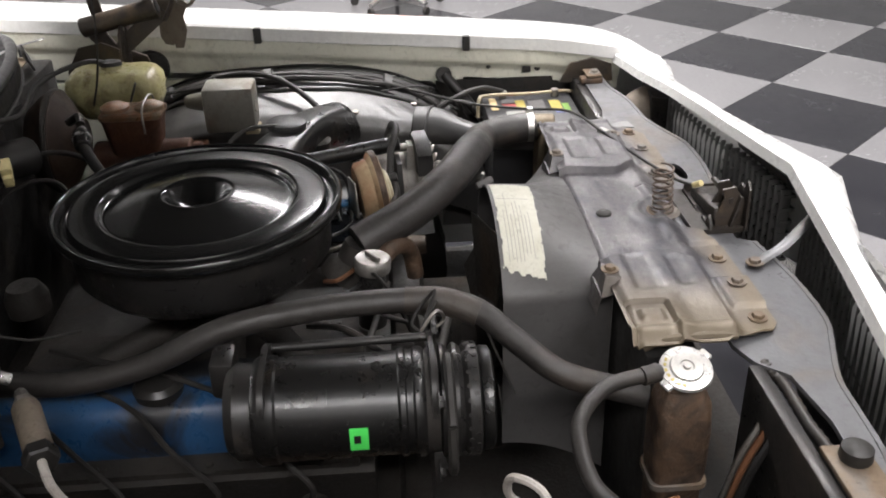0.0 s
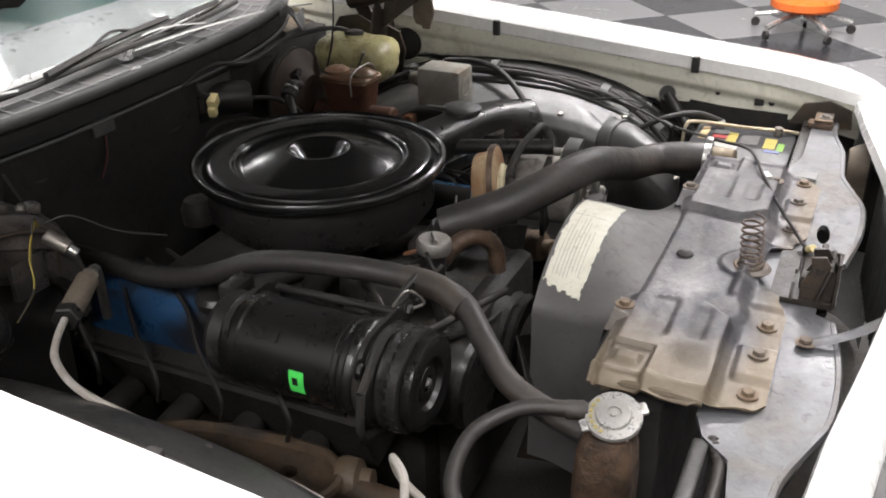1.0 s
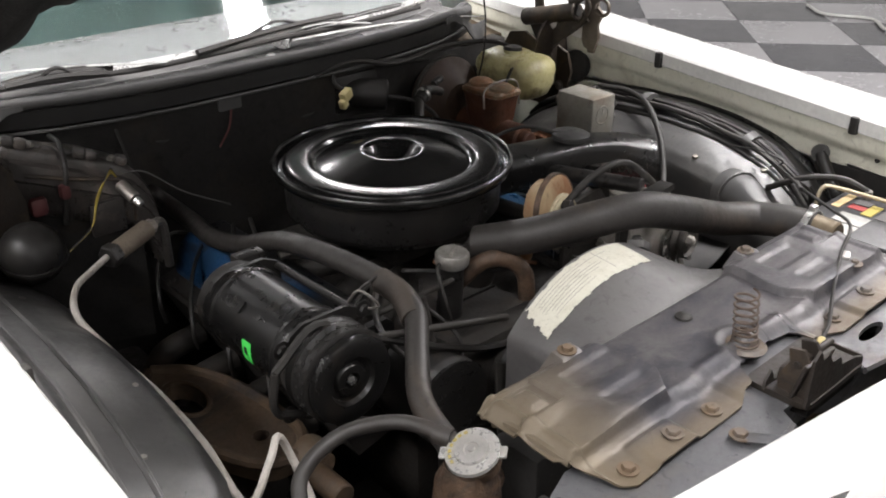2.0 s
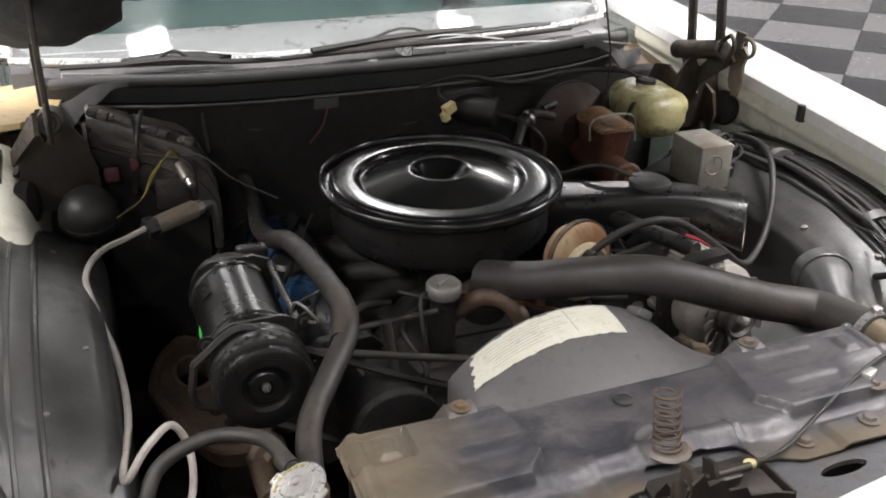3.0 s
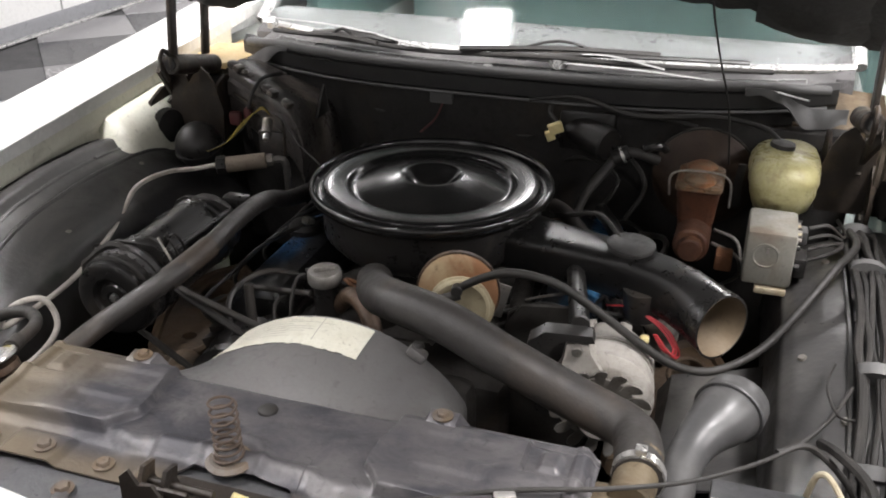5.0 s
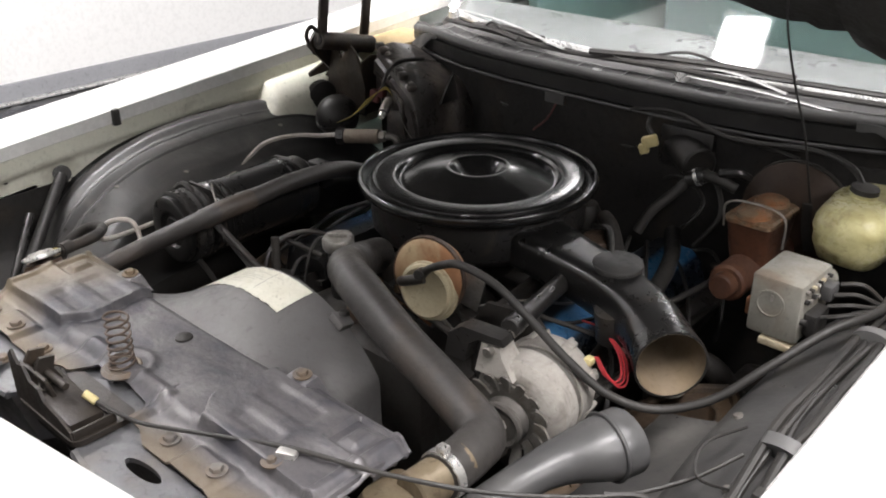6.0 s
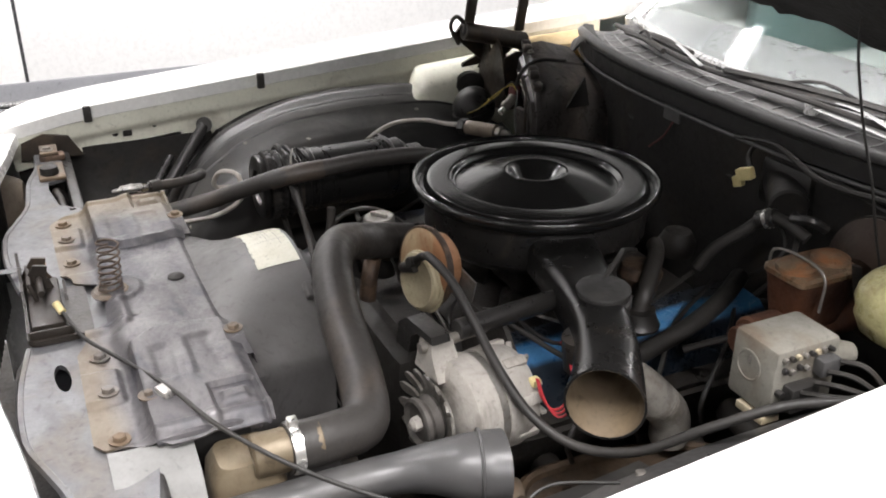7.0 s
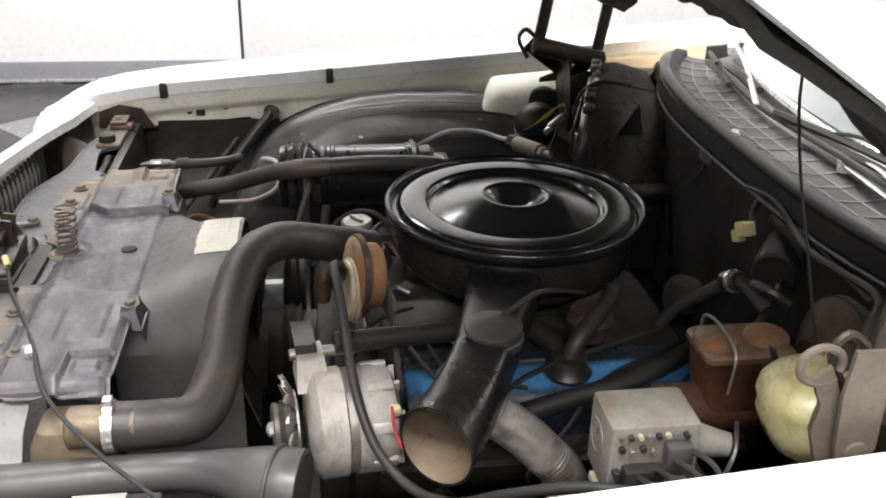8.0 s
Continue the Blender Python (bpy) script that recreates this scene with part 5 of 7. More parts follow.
# ---------------------------------------------------------------- engine
def engine():
    t = thing("engine", (0, 0.75, 0.35), "grimy black V8 engine block with blue valve covers", "engine")
    part("block", box((0, 0.78, 0.55), (0.42, 0.58, 0.34), 0.03), DARK_GRIME, t)
    part("intake_manifold", loft([[(x, y, z) for x, z in ((-0.15, 0.64), (-0.055, 0.725), (0.055, 0.725), (0.15, 0.64))] for y in (0.58, 0.96)]), DARK_GRIME, t)
    for sx in (-1, 1):
        for k in range(4):
            y = 0.62 + 0.12 * k
            part("intake_runner", tube([(sx * 0.04, 0.76 + 0.25 * (y - 0.80), 0.735), (sx * 0.11, 0.78 + 0.6 * (y - 0.80), 0.742), (sx * 0.175, y, 0.715), (sx * 0.20, y, 0.69)], 0.021, 10, 4), DARK_GRIME, t)
    part("carburettor", box((0, 0.79, 0.79), (0.16, 0.18, 0.07), 0.015), DARK_GRIME, t)
    for s in (-1, 1):
        head = [(s * 0.14, 0.60), (s * 0.30, 0.56), (s * 0.36, 0.68), (s * 0.22, 0.745)]
        part("cylinder_head", loft([[(x, 0.53, z) for x, z in head], [(x, 1.07, z) for x, z in head]]), DARK_GRIME, t)
        y0, y1 = (0.56, 1.06)
        lo = [(s * 0.205, 0.735), (s * 0.207, 0.768), (s * 0.222, 0.782), (s * 0.295, 0.778), (s * 0.315, 0.762), (s * 0.330, 0.715), (s * 0.325, 0.69)]
        part("valve_cover", loft([[(x - s * 0.012 * k, y, z - 0.012 * k) for x, z in lo] for y, k in ((y0, 1), (y0 + 0.012, 0), (y1 - 0.012, 0), (y1, 1))]), BLUE_DARK if s < 0 else BLUE_ENGINE, t, "dark blue enamelled valve cover, black inboard and in front" if s < 0 else "blue enamelled valve cover")
        part("cover_rail", loft([[(s * x, y, z) for x, z in ((0.195, 0.735), (0.355, 0.695), (0.353, 0.685), (0.193, 0.725))] for y in (y0 - 0.01, y1 + 0.01)]), DARK_GRIME, t)
        for y in (0.60, 0.75, 0.90, 1.03):
            part("bolt", hexbolt((s * 0.346, y, 0.697), (s * 0.4, 0, 1), r=0.006), DARK_GRIME, t)
        for k in range(4):
            y = 0.62 + 0.12 * k
            part("exhaust_runner", tube([(s * 0.33, y, 0.60), (s * 0.40, y, 0.59), (s * 0.43, y + 0.03, 0.53)], 0.024, 10, 4), DARK_GRIME, t)
            part("spark_lead", tube([(s * 0.39, y + 0.01, 0.645), (s * 0.405, y - 0.01, 0.70), (s * 0.37, y + 0.05, 0.745), (s * 0.31, y + 0.12, 0.795 - 0.012 * k), (s * (0.20 + 0.02 * k), 0.98 + 0.03 * k, 0.80 - 0.015 * k)], 0.0042, 6, 5), RUBBER, t)
        part("manifold_log", rod((s * 0.435, 0.58, 0.53), (s * 0.435, 1.04, 0.50), 0.035, 14), DARK_GRIME, t)
    part("line_fitting", join(rod((-0.268, 0.776, 0.821), (-0.252, 0.772, 0.823), 0.008, 6), rod((-0.252, 0.772, 0.823), (-0.244, 0.770, 0.824), 0.005, 10)), DULL_STEEL, t, "bright steel line fitting")
    part("oil_cap", lathe([(0, 0), (0.032, 0), (0.034, 0.012), (0.028, 0.020), (0.012, 0.022), (0, 0.022)], (-0.285, 0.815, 0.778), (0, 0, 1), 24), BLACK_METAL, t, "black oil cap")
    part("breather", lathe([(0, 0), (0.034, 0), (0.036, 0.006), (0.030, 0.014), (0.026, 0.03), (0, 0.032)], (0.278, 0.812, 0.776), (0, 0, 1), 24), BLACK_METAL, t, "black rubber breather grommet")
    part("breather_tube", tube([(0.278, 0.812, 0.80), (0.272, 0.825, 0.828), (0.25, 0.85, 0.845), (0.215, 0.885, 0.86), (0.19, 0.90, 0.865)], 0.014, 12, 5), RUBBER_GREY, t)
    part("plug_cover", rod((0.205, 0.58, 0.80), (0.185, 0.72, 0.802), 0.017, 14), DARK_GRIME, t)
    part("cover_hose", tube([(0.345, 0.66, 0.735), (0.340, 0.76, 0.762), (0.330, 0.86, 0.782), (0.305, 0.95, 0.80), (0.26, 1.03, 0.81)], 0.015, 12, 5), RUBBER, t)
    part("thermostat_housing", lathe([(0, 0), (0.045, 0), (0.04, 0.02), (0.028, 0.03), (0.026, 0.06), (0, 0.06)], (-0.02, 0.565, 0.79), (0.05, -0.45, 1), 20), DARK_GRIME, t)
    part("timing_cover", box((0, 0.47, 0.56), (0.34, 0.06, 0.36), 0.03), DARK_GRIME, t)
    part("water_pump", lathe([(0, 0), (0.075, 0), (0.07, 0.05), (0.04, 0.10), (0, 0.10)], (-0.02, 0.46, 0.655), (0, -1, 0), 22), DARK_GRIME, t)
    part("pump_pulley", lathe([(0, 0), (0.085, 0), (0.08, 0.008), (0.085, 0.016), (0.08, 0.024), (0.085, 0.032), (0.06, 0.032), (0.05, 0.012), (0, 0.012)], (-0.02, 0.42, 0.655), (0, -1, 0), 28), BLACK_METAL, t)
    for k in range(5):
        part("vacuum_line", tube([(-0.10 + 0.05 * k, 0.60, 0.80), (-0.16 + 0.07 * k, 0.57, 0.835 - 0.008 * k), (-0.05 + 0.06 * k, 0.52, 0.815), (0.08 + 0.03 * k, 0.53, 0.77)], 0.0035, 6, 5), (RUBBER, RUST, RUBBER, DULL_STEEL, RUBBER)[k], t)
    part("distributor", lathe([(0, 0), (0.034, 0), (0.036, 0.028), (0.026, 0.048), (0, 0.050)], (0.02, 1.09, 0.735), (0, 0.05, 1), 20), DARK_GRIME, t)
    part("egr_valve", lathe([(0, 0), (0.03, 0), (0.038, 0.03), (0.03, 0.045), (0, 0.05)], (0.21, 0.86, 0.80), (0, 0, 1), 18), BROWN_TANK, t, "brown rusty valve can")
    part("transmission_tunnel", box((0, 1.16, 0.45), (0.36, 0.12, 0.3), 0.03), DARK_GRIME, t)
    return t


engine()

fc = thing("oil_filler", (-0.103, 0.523, 0.74), "black oil filler tube with a dull silver cap", "filler cap")
part("tube", lathe([(0, 0), (0.022, 0), (0.020, 0.10), (0, 0.10)], (-0.103, 0.527, 0.752), (0, -0.05, 1), 20), BLACK_METAL, fc)
fcap = part("cap", lathe([(0, 0), (0.026, 0), (0.028, 0.004), (0.028, 0.018), (0.025, 0.022), (0.012, 0.0215), (0, 0.0215)], (-0.103, 0.522, 0.846), (0, -0.05, 1), 26), CAP_DULL, fc, "dull silver filler cap")
part("grip", box((-0.103, 0.521, 0.870), (0.034, 0.006, 0.008), 0.002, (0, 0, 35)), CAP_DULL, fcap)
part("side_tube", tube([(-0.085, 0.53, 0.80), (-0.052, 0.505, 0.838), (-0.020, 0.480, 0.842), (0.004, 0.462, 0.815), (0.006, 0.455, 0.77)], 0.0145, 12, 5), BROWN_TANK, fc, "brown elbow tube")
part("wire", tube([(-0.125, 0.525, 0.855), (-0.145, 0.51, 0.853), (-0.15, 0.49, 0.82), (-0.145, 0.47, 0.76)], 0.003, 6, 5), RUBBER, fc)


# ---------------------------------------------------------------- air cleaner
def air_cleaner():
    cx, cy = -0.009, 0.783
    def turned(rows):
        return [(0.95 * r, h + 0.006) for r, h in rows]
    t = thing("air_cleaner", (cx, cy, 0.80), "round glossy black air cleaner with a dished lid", "air cleaner")
    part("lid", lathe([(0.952 * r, h) for r, h in ((0, 0.917), (0.012, 0.918), (0.026, 0.9225), (0.040, 0.9315), (0.049, 0.9415), (0.0535, 0.9462), (0.057, 0.9478), (0.062, 0.947), (0.10, 0.939), (0.138, 0.9275), (0.147, 0.9245), (0.151, 0.925), (0.1545, 0.9285), (0.157, 0.9335), (0.160, 0.9355), (0.164, 0.936), (0.192, 0.936), (0.198, 0.9355), (0.2015, 0.934), (0.2035, 0.930), (0.205, 0.924), (0.208, 0.9215), (0.212, 0.9212), (0.216, 0.922), (0.2183, 0.926), (0.2195, 0.933), (0.2215, 0.9375), (0.2245, 0.939), (0.2275, 0.938), (0.2298, 0.935), (0.2305, 0.930), (0.229, 0.922), (0.222, 0.916), (0.0, 0.914))], (cx, cy, 0), (0, 0, 1), 112), LID_BLACK, t, "glossy black dished lid")
    part("housing", lathe(turned([(0, 0.815), (0.15, 0.815), (0.19, 0.825), (0.207, 0.845), (0.209, 0.905), (0.218, 0.913), (0.16, 0.913), (0, 0.913)]), (cx, cy, 0), (0, 0, 1), 72), BLACK_METAL, t, "black air cleaner housing")
    # snorkel: box section, bent down at its open mouth
    stations = [((0.15, 0.738, 0.866), (1, -0.3, 0), 0.060, 0.038), ((0.23, 0.714, 0.866), (1, -0.3, 0), 0.052, 0.036), ((0.31, 0.688, 0.868), (1, -0.32, 0), 0.046, 0.037), ((0.37, 0.667, 0.868), (1, -0.36, -0.02), 0.041, 0.038), ((0.42, 0.646, 0.866), (1, -0.45, -0.08), 0.040, 0.039), ((0.455, 0.628, 0.861), (0.9, -0.55, -0.18), 0.043, 0.042), ((0.488, 0.607, 0.852), (0.82, -0.62, -0.15), 0.048, 0.047), ((0.518, 0.584, 0.843), (0.75, -0.66, 0.05), 0.053, 0.052)]
    outer, inner = [], []
    for i, (p, q, w, h) in enumerate(stations):
        p, q = Vector(p), Vector(q).normalized()
        side = q.cross(Vector((0, 0, 1))).normalized()
        up = side.cross(q)
        k = i / 7
        ring, rin = [], []
        for j in range(32):
            a = 2 * math.pi * j / 32
            c, s_ = math.cos(a), math.sin(a)
            e = 0.46 + 0.54 * sm(0.55, 0.95, k)
            x = math.copysign(abs(c) ** e, c)
            z = math.copysign(abs(s_) ** e, s_)
            ring.append(p + side * w * x + up * h * z)
            rin.append(p + side * (w - 0.003) * x + up * (h - 0.003) * z)
        outer.append(ring)
        inner.append(rin)
    part("snorkel", loft(outer + inner[::-1], True, False), COMP_BLACK, t, "black bent intake snorkel")
    part("snorkel_bore", loft([[p + (q - p) * 0.012 for p in r] for r, q in ((rr, sum(rr, Vector()) / 32) for rr in inner[3:])], True, False), BORE_TAN, t, "tan dusty snorkel inside")
    mv = part("vacuum_motor", lathe([(0, 0), (0.041, 0), (0.041, 0.010), (0.039, 0.012), (0.037, 0.012), (0.036, 0.020), (0.039, 0.022), (0.038, 0.025), (0.033, 0.0275), (0.010, 0.0285), (0, 0.0285)], (0.363, 0.679, 0.890), (0.03, -0.02, 1), 32), CAP_BLACK, t, "round black vacuum motor")
    part("hose_nipple", tube([(0.345, 0.690, 0.915), (0.30, 0.75, 0.925), (0.24, 0.80, 0.895), (0.205, 0.85, 0.87)], 0.004, 8, 5), RUBBER, mv)
    part("hot_air_stub", lathe([(0, 0), (0.030, 0), (0.030, 0.05), (0, 0.05)], (0.395, 0.635, 0.815), (-0.05, -0.1, 1), 20), BLACK_METAL, t)
    return t


air_cleaner()
fx = thing("heat_riser_tube", (0.42, 0.72, 0.70), "bright corrugated metal hot-air tube under the snorkel", "tube")
part("tube", tube([(0.398, 0.640, 0.828), (0.404, 0.668, 0.808), (0.414, 0.712, 0.778), (0.420, 0.748, 0.742), (0.420, 0.776, 0.706), (0.414, 0.785, 0.66)], 0.030, 18, 16, wave=0.0006, pitch=1), FOIL_ALU, fx)


# ---------------------------------------------------------------- accessories at the front of the engine
def compressor():
    cx, cz = -0.411, 0.834
    t = thing("ac_compressor", (cx, 0.55, 0.72), "long black cylindrical air-conditioning compressor with clutch pulley", "compressor")
    ax = Vector((0, 1, 0))
    body = part("body", lathe([(0, 0), (0.064, 0), (0.067, 0.004), (0.067, 0.012), (0.0635, 0.015), (0.0635, 0.022), (0.066, 0.024), (0.066, 0.030), (0.063, 0.033), (0.063, 0.175), (0.066, 0.178), (0.066, 0.198), (0.062, 0.204), (0, 0.206)], (cx, 0.475, cz), ax, 40), COMP_BLACK, t, "semi-gloss black compressor shell")
    part("rear_head", lathe([(0, 0), (0.058, 0), (0.06, 0.02), (0.05, 0.032), (0, 0.034)], (cx, 0.68, cz), ax, 32), BLACK_METAL, t)
    tag = part("green_tag", surface(lambda u, v: Vector((cx - 0.0645 * math.cos(v), u, cz + 0.0645 * math.sin(v))), np.linspace(0.544, 0.566, 6), [radians(a) for a in np.linspace(-17, 13, 9)], 0.0004), GREEN_TAG, body, "fluorescent green inspection sticker")
    part("print_bar", surface(lambda u, v: Vector((cx - 0.0651 * math.cos(v), u, cz + 0.0651 * math.sin(v))), np.linspace(0.553, 0.561, 3), [radians(a) for a in np.linspace(-6, 4, 5)]), BLACK_METAL, body)
    part("pulley", lathe([(0, 0), (0.060, 0), (0.069, 0.002), (0.069, 0.006), (0.063, 0.012), (0.069, 0.018), (0.069, 0.022), (0.063, 0.028), (0.069, 0.034), (0.069, 0.046), (0.066, 0.048), (0.03, 0.048), (0, 0.048)], (cx, 0.458, cz), -ax, 44), BLACK_METAL, t, "grooved belt pulley")
    part("coil_ring", lathe([(0.045, 0), (0.063, 0), (0.063, 0.018), (0.045, 0.018)], (cx, 0.459, cz), ax, 36), DARK_GRIME, t)
    clutch = part("clutch_plate", lathe([(0, 0), (0.062, 0), (0.064, 0.003), (0.063, 0.012), (0.058, 0.015), (0.036, 0.013), (0.033, 0.006), (0.026, 0.004), (0.022, 0.009), (0.012, 0.010), (0.011, 0.004), (0, 0.004)], (cx, 0.408, cz), -ax, 44), COMP_BLACK, t, "semi-gloss black clutch plate")
    part("shaft_nut", lathe([(0, 0), (0.007, 0), (0.006, 0.008), (0, 0.009)], (cx, 0.404, cz), -ax, 6), CHROME, clutch)
    for k in range(52):
        a = 2 * math.pi * (k % 26 + 0.5 * (k // 26)) / 26
        part("pulley_hole", lathe([(0, 0), (0.003, 0), (0.003, 0.0012), (0, 0.0012)], (cx + 0.0692 * math.cos(a), 0.4155 + 0.009 * (k // 26), cz + 0.0692 * math.sin(a)), (math.cos(a), 0, math.sin(a)), 6), FIREWALL, t)
    # mounting plates
    pl = [(-0.058, -0.03), (-0.061, 0.036), (-0.050, 0.058), (-0.030, 0.069), (0.040, 0.070), (0.066, 0.058), (0.070, 0.030), (0.062, -0.03)]
    part("front_bracket", loft([[(cx + x, y, cz + z) for x, z in pl] for y in (0.462, 0.468)]), BLACK_METAL, t)
    part("rear_bracket", loft([[(cx + x * 0.95, y, cz + z * 0.95) for x, z in pl] for y in (0.662, 0.670)]), BLACK_METAL, t)
    part("top_strut", rod((cx + 0.062, 0.465, cz + 0.052), (cx + 0.062, 0.665, cz + 0.048), 0.006, 10), BLACK_METAL, t)
    part("nameplate", surface(lambda u, v: Vector((cx - 0.0642 * math.cos(v), u, cz + 0.0642 * math.sin(v))), np.linspace(0.590, 0.640, 8), [radians(a) for a in np.linspace(38, 54, 6)], 0.002), COMP_BLACK, t, "small raised nameplate")
    for x, z in ((-0.065, 0.045), (0.07, 0.055), (-0.06, -0.06)):
        part("bolt", hexbolt((cx + x, 0.462, cz + z), (0, -1, 0), r=0.008), BLACK_METAL, t)
    for k in range(3):
        part("coil_wire", tube([(cx + 0.055, 0.475, cz + 0.065), (cx + 0.06 + 0.015 * k, 0.455, cz + 0.09 + 0.006 * k), (cx + 0.085, 0.445 + 0.02 * k, cz + 0.06), (cx + 0.06, 0.47, cz + 0.055)], 0.0022, 6, 5), (DULL_STEEL, RUBBER, RUBBER)[k], t)
    part("hose_block", box((cx + 0.045, 0.72, cz + 0.03), (0.05, 0.03, 0.05), 0.006), BLACK_METAL, t)
    return t


compressor().location.y -= 0.015
solo("drive_belt", tube([(-0.497, 0.432, 0.86), (-0.43, 0.432, 0.905), (-0.36, 0.432, 0.86), (-0.12, 0.432, 0.735), (0.06, 0.432, 0.70), (0.05, 0.432, 0.60), (-0.12, 0.432, 0.58), (-0.44, 0.432, 0.766), (-0.50, 0.432, 0.80), (-0.497, 0.432, 0.86)], 0.006, 6, 5), RUBBER, (-0.2, 0.43, 0.7), "black rubber drive belt round the pulleys", "belt")


def alternator():
    cx, cz = 0.348, 0.766
    ax = Vector((0.0, 1, 0))
    t = thing("alternator", (cx, 0.48, 0.70), "dusty cast-aluminium alternator with finned fan and pulley", "alternator")
    part("front_case", lathe([(0, 0), (0.045, 0), (0.064, 0.006), (0.074, 0.014), (0.074, 0.048), (0.071, 0.050), (0, 0.050)], (cx, 0.455, cz), ax, 36), ALU, t)
    part("stator", lathe([(0, 0), (0.071, 0), (0.071, 0.022), (0, 0.022)], (cx, 0.497, cz), ax, 36), DULL_STEEL, t)
    part("rear_case", lathe([(0, 0), (0.073, 0), (0.074, 0.030), (0.066, 0.052), (0.050, 0.060), (0, 0.060)], (cx, 0.517, cz), ax, 36), ALU, t)
    for k in range(10):
        a = 2 * math.pi * k / 10
        part("case_rib", box((cx + 0.058 * math.cos(a), 0.574, cz + 0.058 * math.sin(a)), (0.022, 0.008, 0.006), 0.001, (0, -math.degrees(a), 0)), ALU, t)
    fan = part("fan_disc", lathe([(0, 0), (0.050, 0), (0.050, 0.003), (0, 0.003)], (cx, 0.440, cz), ax, 28), DULL_STEEL, t)
    for k in range(15):
        a = 2 * math.pi * k / 15
        d, e = Vector((math.cos(a), 0, math.sin(a))), Vector((-math.sin(a), 0, math.cos(a)))
        o = Vector((cx, 0.440, cz))
        part("fan_blade", loft([[o + d * r - e * (w + k) + Vector((0, y, 0)), o + d * r + e * (w - k) + Vector((0, y + 0.002, 0)), o + d * r + e * (w - k) + Vector((0, y - 0.002, 0)), o + d * r - e * (w + k) + Vector((0, y - 0.004, 0))] for r, w, k, y in ((0.040, 0.005, 0.0, 0.0), (0.052, 0.0070, 0.001, -0.002), (0.062, 0.0085, 0.003, -0.007), (0.067, 0.0075, 0.005, -0.010), (0.071, 0.004, 0.006, -0.012))]), DULL_STEEL, fan)
    pul = part("pulley", lathe([(0, 0), (0.033, 0), (0.035, 0.004), (0.028, 0.012), (0.035, 0.020), (0.035, 0.026), (0.031, 0.028), (0.026, 0.022), (0.012, 0.022), (0, 0.022)], (cx, 0.438, cz), -ax, 32), GREASY_STEEL, t, "greasy steel pulley")
    part("nut", lathe([(0, 0), (0.011, 0), (0.010, 0.010), (0.005, 0.014), (0, 0.014)], (cx, 0.416, cz), -ax, 6), ALU, pul)
    part("top_bracket", loft([[(cx + x, y, cz + z) for x, z in ((-0.115, 0.058), (-0.108, 0.095), (-0.085, 0.112), (-0.02, 0.112), (-0.016, 0.101), (-0.058, 0.100), (-0.074, 0.088), (-0.082, 0.056))] for y in (0.447, 0.475)]), BLACK_METAL, t, "black mounting bracket")
    part("top_lug", loft([[(cx + x, y, cz + 0.05) for x, y in ((-0.062, 0.446), (0.000, 0.446), (0.000, 0.490), (-0.062, 0.490))], [(cx + x, y, cz + 0.082) for x, y in ((-0.056, 0.448), (-0.020, 0.448), (-0.020, 0.486), (-0.056, 0.486))], [(cx + x, y, cz + 0.096) for x, y in ((-0.054, 0.450), (-0.024, 0.450), (-0.024, 0.484), (-0.054, 0.484))]]), ALU, t)
    part("mount_plate", loft([[(x, y, z) for x, z in ((0.185, 0.70), (0.190, 0.80), (0.215, 0.838), (0.300, 0.842), (0.335, 0.80), (0.335, 0.70))] for y in (0.583, 0.591)]), DARK_GRIME, t, "grimy mounting plate")
    part("front_bracket", loft([[(x, y, z) for x, z in ((0.250, 0.70), (0.245, 0.80), (0.262, 0.840), (0.300, 0.846), (0.312, 0.815), (0.296, 0.77), (0.300, 0.70))] for y in (0.502, 0.511)]), BLACK_METAL, t, "black front bracket")
    part("rear_brace", rod((cx - 0.04, 0.50, cz + 0.098), (cx - 0.06, 0.70, cz + 0.084), 0.015, 12), BLACK_METAL, t)
    part("lug_bolt", rod((cx - 0.039, 0.440, cz + 0.088), (cx - 0.039, 0.530, cz + 0.088), 0.008, 10), DULL_STEEL, t)
    for k in range(8):
        a = 2 * math.pi * (k + 0.5) / 8
        part("through_rib", box((cx + 0.071 * math.cos(a), 0.550, cz + 0.071 * math.sin(a)), (0.009, 0.036, 0.016), 0.003, (0, -math.degrees(a), 0)), ALU, t)
    part("terminal", box((cx + 0.055, 0.565, cz + 0.045), (0.014, 0.014, 0.012), 0.003), YELLOW_PLUG, t)
    for k in range(3):
        part("red_wire", tube([(0.342, 0.658, 0.812), (0.382, 0.638, 0.822), (0.424 + 0.005 * k, 0.613, 0.808), (0.446 + 0.005 * k, 0.583, 0.794 - 0.003 * k), (0.444 + 0.004 * k, 0.566, 0.790 - 0.003 * k), (0.430 + 0.003 * k, 0.558, 0.802), (0.415 + 0.002 * k, 0.558, 0.826)], 0.0017, 6, 6), RED_WIRE, t, "red insulated wire")
    return t


generator = alternator()
generator.location += Vector((0.018, -0.026, 0.012))
generator.rotation_euler.z = radians(7)


